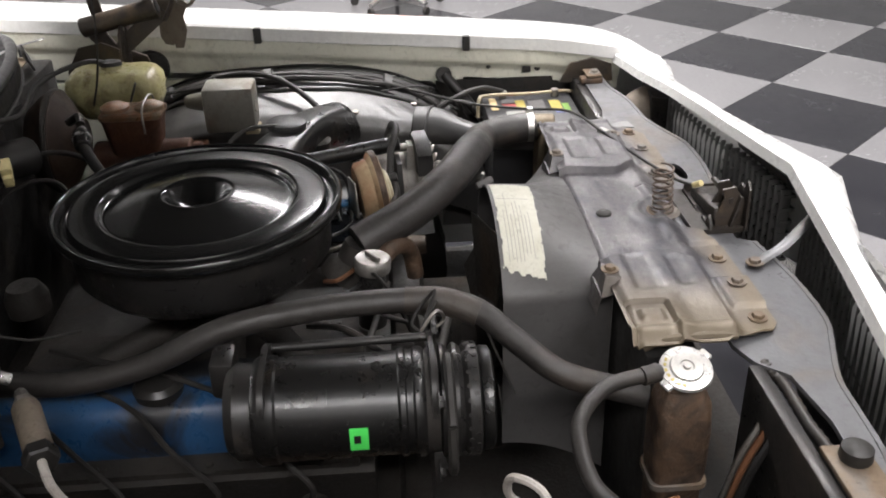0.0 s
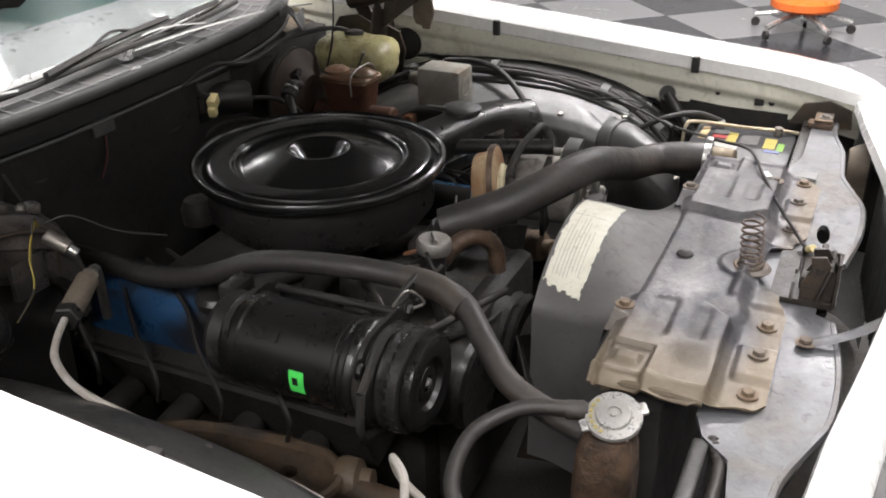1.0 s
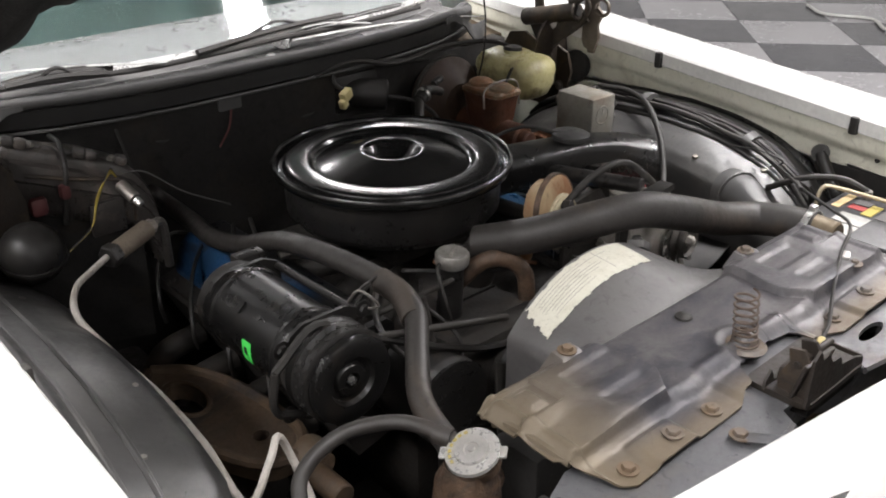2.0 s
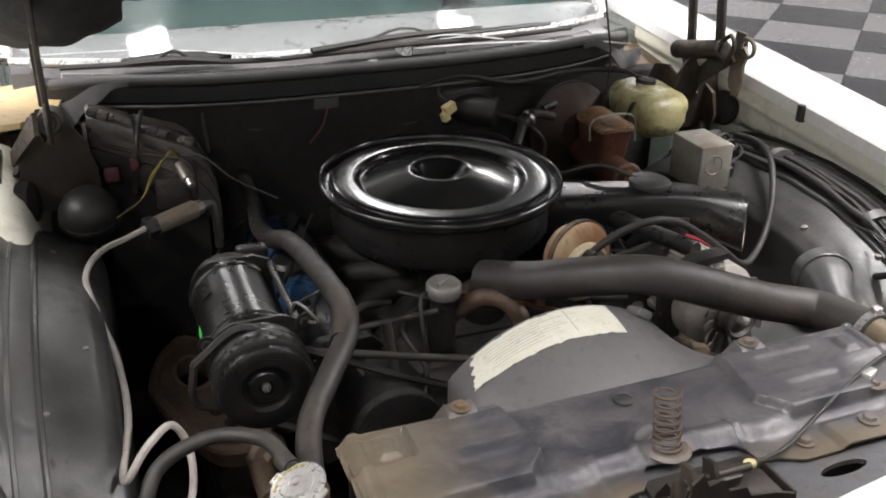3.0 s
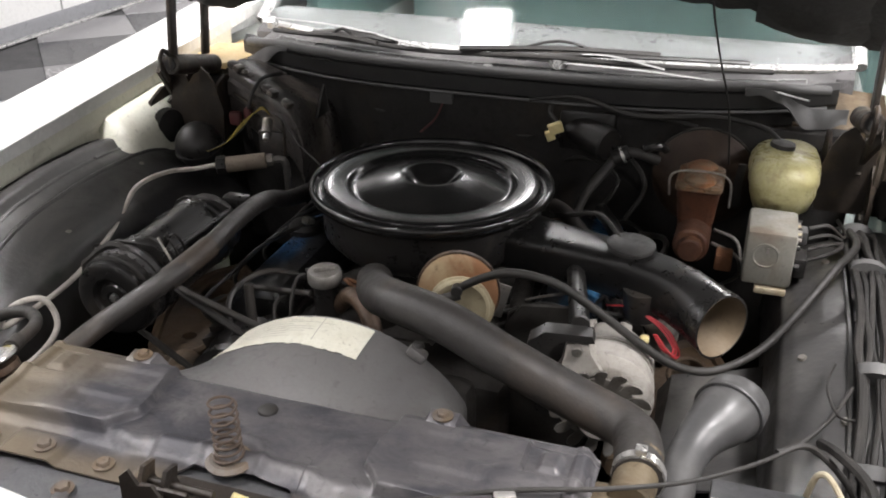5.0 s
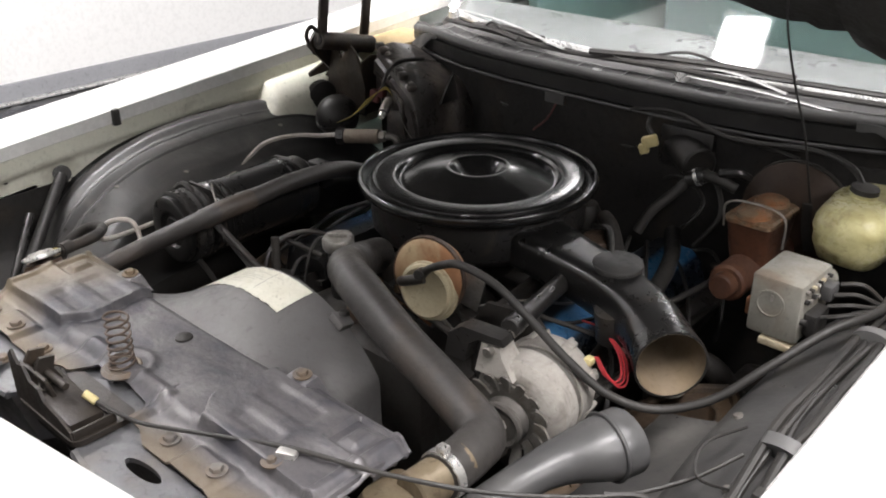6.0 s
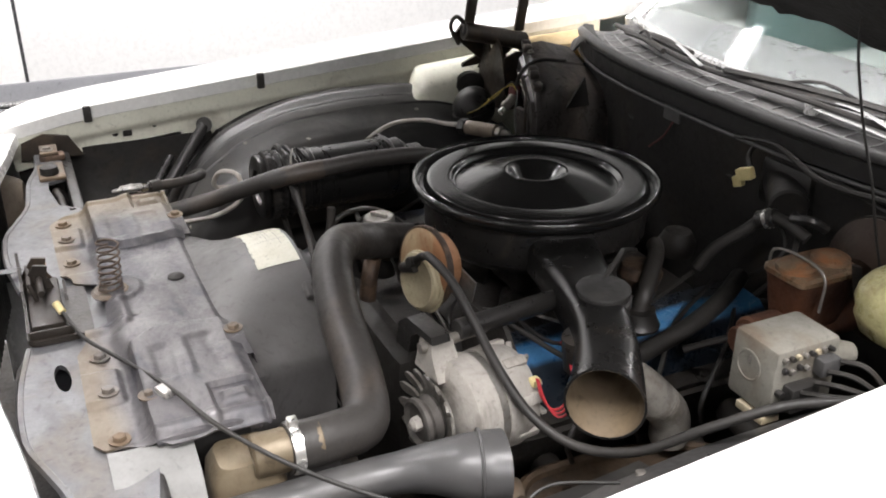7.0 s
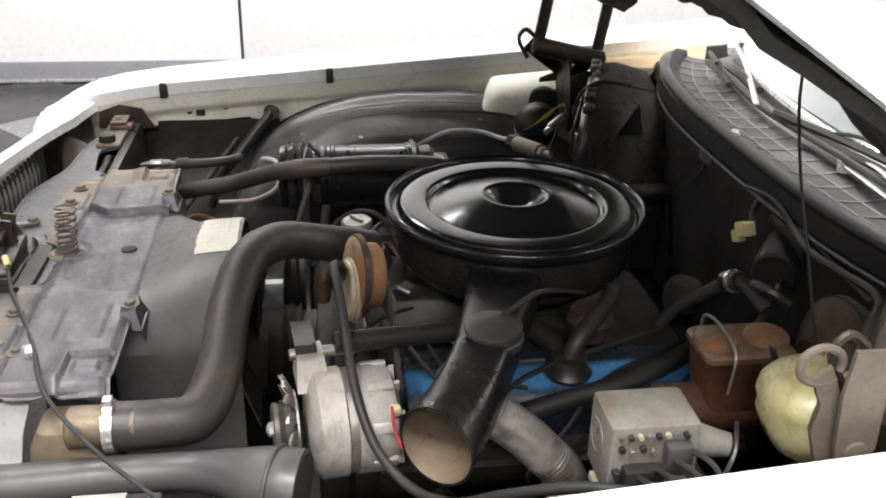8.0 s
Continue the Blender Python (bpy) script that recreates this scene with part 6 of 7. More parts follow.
def vacuum_can():
    c, ax = Vector((0.128, 0.510, 0.876)), Vector((0.22, -1, 0.12)).normalized()
    t = thing("vacuum_canister", (0.13, 0.52, 0.80), "rust-brown round vacuum canister with cream base", "canister")
    part("can", lathe([(0, -0.035), (0.045, -0.035), (0.050, -0.030), (0.052, -0.012), (0.060, -0.008), (0.063, -0.004), (0.063, 0.004), (0.058, 0.007), (0.050, 0.0085), (0.020, 0.010), (0, 0.010)], c, ax, 36), RUST_DISC, t)
    part("rim", lathe([(0.0615, -0.005), (0.0645, -0.005), (0.0650, 0.0), (0.0645, 0.005), (0.0615, 0.005)], c, ax, 36), BROWN_TANK, t, "dark crimped rim")
    part("lower_can", lathe([(0, 0), (0.052, 0), (0.053, 0.004), (0.049, 0.006), (0.049, 0.010), (0.046, 0.012), (0.045, 0.016), (0.041, 0.018), (0.036, 0.016), (0, 0.015)], c + ax * 0.004 + Vector((0.004, 0.0, -0.021)), ax, 34), CREAM_CAN, t, "cream stepped lower cover")
    part("boot", tube([c + ax * 0.022 + Vector((0.004, 0, 0.004)), c + ax * 0.030 + Vector((-0.018, 0, -0.004)), c + ax * 0.028 + Vector((-0.045, 0.005, -0.018)), c + ax * 0.01 + Vector((-0.066, 0.01, -0.03))], 0.0085, 10, 5), RUBBER_GREY, t, "rubber boot elbow")
    part("nipple", rod(c + ax * 0.008 + Vector((0, 0, 0.012)), c + ax * 0.034 + Vector((0, 0, 0.012)), 0.009, 12), RUBBER, t)
    part("bracket", box(c - ax * 0.045 + Vector((0.03, 0, -0.02)), (0.09, 0.004, 0.06), 0.002, (0, 15, 10)), DULL_STEEL, t)
    part("elbow", tube([c + Vector((-0.03, 0.0, -0.045)), c + Vector((-0.06, -0.005, -0.04)), c + Vector((-0.068, 0.0, -0.07))], 0.010, 10, 5), RUST_DISC, t)
    return t


vacuum_can()
bh = thing("battery_cable", (0.15, 0.47, 0.87), "thick black cable drooping from the canister to the wheelhouse", "cable")
part("cable", tube([(0.128, 0.492, 0.880), (0.145, 0.488, 0.900), (0.182, 0.484, 0.923), (0.226, 0.474, 0.941), (0.284, 0.480, 0.930), (0.342, 0.486, 0.895), (0.403, 0.495, 0.849), (0.461, 0.516, 0.805), (0.517, 0.552, 0.786), (0.578, 0.596, 0.808), (0.629, 0.650, 0.859), (0.673, 0.721, 0.899), (0.705, 0.800, 0.905), (0.70, 0.87, 0.90)], 0.0065, 10, 6), RUBBER, bh)


def air_duct():
    t = thing("air_duct", (0.5, 0.3, 0.75), "grey-black moulded plastic air intake duct", "air duct")
    part("duct", tube([(0.548, 0.424, 0.822), (0.543, 0.405, 0.823), (0.532, 0.378, 0.824), (0.514, 0.346, 0.820), (0.500, 0.31, 0.815), (0.490, 0.26, 0.810), (0.486, 0.18, 0.805), (0.485, 0.08, 0.80), (0.485, 0.03, 0.80)], [0.046, 0.046, 0.041, 0.032, 0.026, 0.0245, 0.026, 0.028, 0.029], 28, 6, flat=0.92), DUCT, t)
    part("collar", lathe([(0.040, -0.002), (0.0475, -0.002), (0.0485, 0.0), (0.0475, 0.002), (0.040, 0.002)], (0.540, 0.396, 0.8235), (0.35, 1, 0), 32, 0.93), DUCT, t)
    part("mouth", lathe([(0, 0), (0.042, 0), (0.042, 0.003), (0, 0.003)], (0.548, 0.4245, 0.822), (0.3, 1, 0), 28, 0.90), FIREWALL, t, "dark duct mouth")
    return t


air_duct()


def battery():
    t = thing("battery", (0.67, 0.16, 0.64), "black car battery with red, yellow and green labels", "battery")
    part("case", box((0.635, 0.165, 0.725), (0.205, 0.20, 0.16), 0.006), BAT_BLACK, t)
    part("lid", box((0.635, 0.165, 0.808), (0.212, 0.206, 0.016), 0.005), BAT_BLACK, t)
    for x, y, w, d, m in ((0.675, 0.246, 0.075, 0.016, TAN_PAD), (0.662, 0.212, 0.022, 0.030, LABEL_RED), (0.690, 0.212, 0.026, 0.030, SHROUD), (0.665, 0.186, 0.055, 0.020, LABEL_YELLOW), (0.552, 0.198, 0.042, 0.060, LABEL_WHITE), (0.602, 0.196, 0.046, 0.056, LABEL_WHITE), (0.665, 0.150, 0.06, 0.036, SHROUD), (0.655, 0.108, 0.060, 0.024, LABEL_YELLOW), (0.64, 0.086, 0.045, 0.014, LABEL_GREEN), (0.612, 0.100, 0.014, 0.030, LABEL_BLUE)):
        part("label", box((x, y, 0.8167), (w, d, 0.0012), 0), m, t)
    part("label_mark", box((0.552, 0.196, 0.8177), (0.016, 0.016, 0.0008), 0), LABEL_BLUE, t)
    for y in (0.10, 0.22):
        part("terminal", rod((0.715, y, 0.816), (0.715, y, 0.834), 0.009, 14), DULL_STEEL, t)
    part("hold_down", tube([(0.640, 0.285, 0.80), (0.648, 0.282, 0.838), (0.665, 0.262, 0.842), (0.695, 0.16, 0.832), (0.724, 0.072, 0.824), (0.73, 0.05, 0.81), (0.73, 0.045, 0.74)], 0.0038, 8, 6), TAN_ZINC, t, "bent rod hold-down")
    part("cable", tube([(0.715, 0.22, 0.832), (0.70, 0.27, 0.848), (0.67, 0.33, 0.84), (0.66, 0.40, 0.80)], 0.0065, 8, 5), RUBBER, t)
    return t


battery()


# ---------------------------------------------------------------- rear of the bay, driver's side
def washer_bottle():
    t = thing("washer_bottle", (0.60, 1.06, 0.86), "yellowed translucent plastic washer bottle with black cap", "bottle")
    c = Vector((0.590, 1.048, 0.924))
    loops = []
    for z, kx, ky in ((-0.060, 0.42, 0.46), (-0.056, 0.66, 0.70), (-0.044, 0.82, 0.85), (-0.018, 0.96, 0.97), (-0.006, 0.95, 0.96), (0.006, 1.0, 1.0), (0.022, 0.97, 0.97), (0.035, 0.86, 0.86), (0.041, 0.70, 0.70), (0.044, 0.4, 0.4)):
        lp = []
        for j in range(32):
            a = 2 * math.pi * j / 32
            lobe = 1 - 0.07 * math.exp(-((math.sin(a) * 0.085 + 0.02) / 0.012) ** 2)
            x = math.copysign(abs(math.cos(a)) ** 0.62, math.cos(a)) * 0.065 * kx * lobe
            y = math.copysign(abs(math.sin(a)) ** 0.62, math.sin(a)) * 0.100 * ky
            p = c + Vector((x, y, z))
            p += Vector((0, 0, 0.006 * noise.noise(p * 22)))
            lp.append(p)
        loops.append(lp)
    part("body", loft(loops), BOTTLE, t)
    part("neck", lathe([(0, 0), (0.022, 0), (0.020, 0.014), (0, 0.014)], c + Vector((-0.01, 0.0, 0.040)), (0, 0, 1), 22), BOTTLE, t)
    part("cap", lathe([(0, 0), (0.023, 0), (0.022, 0.008), (0.010, 0.011), (0, 0.011)], c + Vector((-0.01, 0.0, 0.050)), (0.1, 0, 1), 22), RUBBER, t, "black cap")
    part("hose", tube([c + Vector((-0.01, 0.0, 0.054)), c + Vector((-0.05, 0.04, 0.07)), (0.45, 1.15, 0.985), (0.30, 1.14, 0.975), (0.18, 1.145, 1.0), (0.08, 1.145, 0.985)], 0.0055, 8, 6), RUBBER, t, "black washer hose")
    part("strap", tube([c + Vector((-0.074, -0.06, 0.03)), c + Vector((-0.078, -0.04, -0.02)), c + Vector((-0.075, -0.02, -0.07))], 0.008, 6, 4, flat=0.3), BLACK_METAL, t)
    return t


washer_bottle()


def master_cylinder():
    t = thing("brake_master_cylinder", (0.45, 0.98, 0.80), "rusty brake master cylinder with a clipped steel lid", "brake cylinder")
    c = (0.446, 0.984)
    part("reservoir", loft([[(c[0] + x, c[1] + y, z) for x, y in rounded(-w, -d, w, d, 0.014)] for z, w, d in ((0.82, 0.030, 0.044), (0.85, 0.034, 0.050), (0.895, 0.038, 0.056), (0.902, 0.041, 0.059))]), MASTER, t)
    part("lid", loft([[(c[0] + x, c[1] + y, z) for x, y in rounded(-w, -d, w, d, 0.014)] for z, w, d in ((0.903, 0.042, 0.060), (0.910, 0.042, 0.060), (0.914, 0.038, 0.056))]), LID_DUST, t, "dusty tan steel lid")
    for y in (-0.033, 0.033):
        part("lid_dome", lathe([(0, 0), (0.029, 0), (0.028, 0.007), (0.018, 0.013), (0, 0.014)], (c[0], c[1] + y, 0.913), (0, 0, 1), 22), LID_DUST, t, "dusty tan lid dome")
    part("bail", tube([(c[0] - 0.052, c[1] - 0.03, 0.88), (c[0] - 0.05, c[1] - 0.03, 0.922), (c[0], c[1] - 0.028, 0.932), (c[0] + 0.05, c[1] - 0.03, 0.922), (c[0] + 0.056, c[1] - 0.035, 0.87)], 0.0022, 8, 5), DULL_STEEL, t, "wire bail")
    part("bore", rod((c[0], 0.88, 0.815), (c[0], 1.07, 0.815), 0.032, 18), MASTER, t)
    part("front_port", rod((c[0], 0.86, 0.815), (c[0], 0.885, 0.815), 0.022, 14), MASTER, t)
    for k in range(2):
        part("brake_line", tube([(c[0] + 0.035, 0.92 + 0.06 * k, 0.81), (c[0] + 0.08, 0.90 + 0.06 * k, 0.80), (c[0] + 0.09, 0.95, 0.74), (c[0] + 0.06, 1.05, 0.66)], 0.0033, 6, 5), DULL_STEEL, t)
    part("prop_block", box((c[0] + 0.06, 0.88, 0.80), (0.03, 0.04, 0.03), 0.004), RUST, t)
    return t


master_cylinder().location.z += 0.012
bb = thing("brake_booster", (0.43, 1.13, 0.78), "round rusty brown brake booster on the firewall", "brake booster")
part("shell", lathe([(0, 0), (0.045, 0), (0.06, 0.015), (0.088, 0.03), (0.10, 0.04), (0.10, 0.055), (0.092, 0.07), (0.07, 0.095), (0, 0.10)], (0.445, 1.085, 0.865), (0, 1, 0), 40), BOOSTER, bb)
part("seam_ring", lathe([(0.094, 0), (0.103, 0), (0.103, 0.010), (0.094, 0.010)], (0.445, 1.128, 0.865), (0, 1, 0), 40), DARK_GRIME, bb)
part("check_valve", tube([(0.37, 1.085, 0.93), (0.36, 1.06, 0.945), (0.33, 1.05, 0.94)], 0.008, 8, 5), BLACK_METAL, bb)
vv = thing("vacuum_check_hose", (0.25, 1.0, 0.85), "black vacuum hose with a bright clip near the firewall", "hose")
part("hose", tube([(0.36, 1.06, 0.915), (0.315, 1.045, 0.932), (0.285, 1.04, 0.925), (0.262, 1.02, 0.895), (0.235, 0.99, 0.86), (0.22, 0.97, 0.82)], 0.010, 10, 6), RUBBER, vv)
part("connector", rod((0.305, 1.043, 0.933), (0.275, 1.036, 0.918), 0.015, 16), BLACK_METAL, vv)
part("clip", lathe([(0.0155, -0.003), (0.0172, -0.003), (0.0172, 0.003), (0.0155, 0.003)], (0.293, 1.040, 0.927), (0.85, 0.2, 0.45), 22), CHROME, vv, "bright spring clip")


def control_box():
    t = thing("cruise_control_box", (0.58, 0.82, 0.82), "grey metal control box with plugs on its side", "control box")
    part("case", box((0.576, 0.815, 0.878), (0.078, 0.105, 0.096), 0.007), GREY_BOX, t)
    part("badge", lathe([(0, 0), (0.022, 0), (0.022, 0.0015), (0.019, 0.002), (0.018, 0.001), (0, 0.001)], (0.570, 0.763, 0.885), (0, -1, 0), 28), GREY_BOX, t)
    part("badge_mark", box((0.572, 0.7612, 0.895), (0.004, 0.001, 0.010), 0), DULL_STEEL, t)
    part("foot", box((0.585, 0.775, 0.822), (0.05, 0.03, 0.012), 0.003), TAN_ZINC, t)
    rnd = random.Random(3)
    for j in range(8):
        part("terminal", rod((0.6145, 0.774 + 0.0105 * j, 0.915), (0.620 + 0.003 * rnd.random(), 0.774 + 0.0105 * j, 0.915), 0.0035, 8), (DULL_STEEL, BLACK_METAL, TAN_ZINC)[j % 3], t)
    for j in range(4):
        part("terminal", rod((0.6145, 0.776 + 0.012 * j, 0.899 - 0.004 * (j % 2)), (0.621, 0.776 + 0.012 * j, 0.899 - 0.004 * (j % 2)), 0.004, 8), (BLACK_METAL, DULL_STEEL)[j % 2], t)
    part("plug", box((0.624, 0.838, 0.896), (0.018, 0.030, 0.024), 0.003), DUCT, t, "grey plug")
    part("plug", box((0.625, 0.800, 0.862), (0.020, 0.046, 0.036), 0.004), BLACK_METAL, t, "black plug")
    part("stud", rod((0.614, 0.772, 0.868), (0.624, 0.772, 0.868), 0.005, 10), BLACK_METAL, t)
    part("side_can", rod((0.585, 0.865, 0.885), (0.60, 0.91, 0.882), 0.022, 16, r2=0.014), GREY_BOX, t)
    for k in range(4):
        part("lead", tube([(0.635, 0.79 + 0.02 * k, 0.875 + 0.01 * k), (0.665, 0.80 + 0.02 * k, 0.885 + 0.008 * k), (0.69, 0.84 + 0.012 * k, 0.885), (0.70, 0.90, 0.878), (0.69, 0.98, 0.87)], 0.0034, 6, 5), (RUBBER, RUBBER_GREY, RUBBER, RUBBER_GREY)[k], t)
    return t


control_box()


def wire_loom():
    t = thing("wire_loom", (0.71, 0.6, 0.86), "bundle of black wiring taped along the wheelhouse", "wiring")
    rnd = random.Random(9)
    def path(o, w):
        out = []
        for a in np.linspace(140, 22, 15):
            r = radians(a)
            out.append((0.722 + o + w * rnd.uniform(-0.006, 0.006), 0.715 - 0.46 * math.copysign(abs(math.cos(r)) ** 0.77, math.cos(r)), 0.507 + 0.383 * math.sin(r) ** 0.77 + w * rnd.uniform(-0.003, 0.004)))
        return out
    for k in range(5):
        part("wire", tube(path(-0.02 + 0.010 * k, 1), (0.0065, 0.005, 0.0045, 0.006, 0.004)[k], 8, 4), RUBBER, t)
    for a in (118, 92, 66, 44):
        r = radians(a)
        p = (0.722, 0.715 - 0.46 * math.copysign(abs(math.cos(r)) ** 0.77, math.cos(r)), 0.509 + 0.383 * math.sin(r) ** 0.77)
        part("tape_band", lathe([(0.018, -0.009), (0.027, -0.009), (0.027, 0.009), (0.018, 0.009)], p, (0, math.sin(r), math.cos(r)), 16, 0.55), SEAL, t, "grey tape band")
    part("stray_wire", tube([(0.70, 0.42, 0.83), (0.67, 0.38, 0.86), (0.655, 0.42, 0.875), (0.67, 0.50, 0.862)], 0.002, 6, 6), RUBBER, t)
    part("front_wire", tube([(0.72, 0.34, 0.72), (0.69, 0.32, 0.80), (0.64, 0.33, 0.84), (0.60, 0.30, 0.845)], 0.0045, 8, 5), RUBBER, t)
    return t


wire_loom()

# firewall things
fw = thing("wiper_motor", (0.2, 1.15, 0.88), "dark greasy wiper motor with a yellowed connector", "motor unit")
part("case", rod((0.17, 1.185, 0.925), (0.255, 1.12, 0.915), 0.034, 20), BLACK_METAL, fw)
part("gearbox", box((0.20, 1.185, 0.925), (0.12, 0.06, 0.09), 0.012), BLACK_METAL, fw)
part("connector", join(box((0.142, 1.122, 0.938), (0.030, 0.018, 0.022), 0.003, (0, -20, 20)), box((0.132, 1.118, 0.922), (0.018, 0.016, 0.020), 0.003, (0, -20, 20))), YELLOW_PLUG, fw, "yellowed plastic connector")
part("lead", tube([(0.145, 1.13, 0.945), (0.125, 1.14, 0.965), (0.14, 1.15, 0.99), (0.20, 1.155, 0.985), (0.30, 1.16, 0.975), (0.42, 1.17, 0.955)], 0.005, 8, 6), RUBBER, fw)
gr = thing("relay", (-0.12, 1.165, 0.955), "small grey relay box on the black firewall", "relay")
part("case", box((-0.118, 1.165, 0.972), (0.052, 0.022, 0.036), 0.004), SEAL, gr)
part("wire", tube([(-0.115, 1.16, 0.955), (-0.13, 1.15, 0.92), (-0.16, 1.14, 0.89)], 0.0025, 6, 5), PINK, gr)
for k, (p, q) in enumerate((((-0.02, 1.20, 0.93), (0.12, 1.17, 0.91)), ((-0.32, 1.2, 0.95), (-0.22, 1.18, 0.93)), ((-0.1, 1.21, 0.86), (0.1, 1.19, 0.87)))):
    p, q = Vector(p), Vector(q)
    solo("firewall_wire", tube([p, (p + q) / 2 + Vector((0, -0.02, -0.02)), q], 0.0035, 6, 6), RUBBER, p, "thin black wire along the firewall", "wire", "firewall wires")


def heater_case():
    t = thing("heater_case", (-0.47, 1.12, 0.7), "dirty dark moulded heater and evaporator case", "heater case")
    ends = (Vector((-0.585, 1.076, 1.022)), Vector((-0.372, 0.998, 0.946)))
    def edge(k):
        return ends[0].lerp(ends[1], k)
    loops = []
    for k, drop in ((0.0, 0.006), (0.03, 0.0), (0.36, 0.0), (0.37, 0.004), (0.40, 0.004), (0.41, 0.0), (0.78, 0.0), (0.86, 0.006), (0.93, 0.020), (0.98, 0.042), (1.0, 0.066)):
        e = edge(k) - Vector((0, 0, drop))
        loops.append([Vector((e.x, 1.20, e.z - 0.02)), e + Vector((0, 0.05, 0.002)), e + Vector((0, 0.016, 0.0)), e + Vector((0, 0.006, -0.004)), e + Vector((0, 0.0, -0.012)), e + Vector((0, 0.0, -0.026)), e + Vector((0, -0.010, -0.032)), e + Vector((0, -0.013, -0.060)), e + Vector((0, -0.006, -0.066)), e + Vector((0, -0.006, -0.105)), e + Vector((0, 0.012, -0.125)), Vector((e.x, 1.20, e.z - 0.135))])
    part("case", loft(loops), HEATER, t)
    part("lower_case", loft([[(e.x, 1.20, 0.60), (e.x, 1.20, e.z - 0.13), (e.x, e.y + 0.02, e.z - 0.122), (e.x, e.y + 0.03, 0.60)] for e in (edge(0.04), edge(0.90))]), FIREWALL, t, "dark lower case")
    for k in (0.06, 0.14, 0.52, 0.60, 0.80):
        part("lug", box(edge(k) + Vector((0, 0.006, 0.003)), (0.020, 0.022, 0.016), 0.005, (0, 19, -20)), HEATER, t)
    for k in (0.2, 0.75):
        part("lug_bolt", hexbolt(edge(k) + Vector((0, 0.012, 0.0)), (0, -0.2, 1), r=0.006, washer=0.009), DULL_STEEL, t)
    part("cover_strap", tube([edge(0.42) + Vector((0.01, 0.09, 0.004)), edge(0.42) + Vector((0, 0.02, 0.010)), edge(0.42) + Vector((-0.01, -0.016, -0.02)), edge(0.42) + Vector((-0.02, -0.02, -0.07)), edge(0.40) + Vector((-0.02, -0.012, -0.12))], 0.0045, 8, 5), RUBBER, t, "black strap")
    part("thin_pipe", tube([edge(0.10) + Vector((0, -0.016, -0.05)), edge(0.40) + Vector((0, -0.018, -0.042)), edge(0.72) + Vector((0, -0.018, -0.030)), edge(0.80) + Vector((0, -0.022, -0.045)), edge(0.80) + Vector((0, -0.022, -0.10))], 0.0035, 8, 5), HINGE_DARK, t, "thin dark pipe")
    part("red_plug", box((-0.556, 1.040, 0.912), (0.030, 0.02, 0.034), 0.009), PINK, t, "faded red plastic plug")
    part("red_plug", box((-0.515, 1.024, 0.932), (0.018, 0.02, 0.026), 0.007), PINK, t, "faded red plastic plug")
    part("end_flap", loft([[(x, y, z) for y, z in ((1.07, 0.92), (1.115, 0.985), (1.13, 0.92))] for x in (-0.378, -0.372)]), FIREWALL, t, "black triangular end flap")
    part("resistor", box((-0.455, 1.012, 0.872), (0.06, 0.012, 0.06), 0.003), HEATER, t)
    return t


heater_case()
rs = thing("vacuum_reservoir", (-0.60, 0.985, 0.83), "black ball-shaped vacuum reservoir on the firewall", "reservoir")
part("ball", lathe([(0.051 * math.sin(radians(a)), -0.051 * math.cos(radians(a))) for a in range(0, 181, 10)], (-0.605, 0.960, 0.872), (0, -0.3, 1), 28), BLACK_METAL, rs)
part("seam", lathe([(0.049, -0.003), (0.053, -0.003), (0.053, 0.003), (0.049, 0.003)], (-0.605, 0.960, 0.868), (0, -0.3, 1), 28), BLACK_METAL, rs)
dv = thing("expansion_valve", (-0.46, 0.91, 0.84), "dull metal refrigerant valve with threaded end fittings", "valve")
part("body", rod((-0.500, 0.890, 0.864), (-0.425, 0.927, 0.870), 0.0165, 18), DUST_STEEL, dv)
part("fitting", rod((-0.517, 0.882, 0.863), (-0.498, 0.891, 0.864), 0.020, 6), BLACK_METAL, dv)
part("fitting", rod((-0.425, 0.927, 0.870), (-0.412, 0.933, 0.871), 0.013, 6), DULL_STEEL, dv)
part("tube", tube([(-0.412, 0.933, 0.871), (-0.398, 0.941, 0.870), (-0.389, 0.945, 0.855), (-0.387, 0.945, 0.78)], 0.008, 8, 5), GREASY_STEEL, dv)
sw = thing("pressure_switch", (-0.435, 0.97, 0.93), "small steel pressure switch with yellow wires", "switch")
part("body", rod((-0.440, 0.975, 0.940), (-0.430, 0.945, 0.920), 0.011, 14), DULL_STEEL, sw)
part("tip", rod((-0.430, 0.945, 0.920), (-0.426, 0.934, 0.912), 0.007, 12), CHROME, sw)
for k in range(3):
    part("wire", tube([(-0.44, 0.985, 0.95), (-0.455, 0.975, 0.962 + 0.004 * k), (-0.49, 0.955, 0.935 - 0.006 * k), (-0.515, 0.93, 0.90), (-0.56, 0.92, 0.875)], 0.0015, 6, 6), YELLOW_WIRE if k < 2 else RUBBER, sw, "yellow wire")
part("long_wire", tube([(-0.435, 0.98, 0.955), (-0.40, 0.96, 0.955), (-0.35, 0.93, 0.915), (-0.28, 0.90, 0.88)], 0.0018, 6, 6), RUBBER, sw)


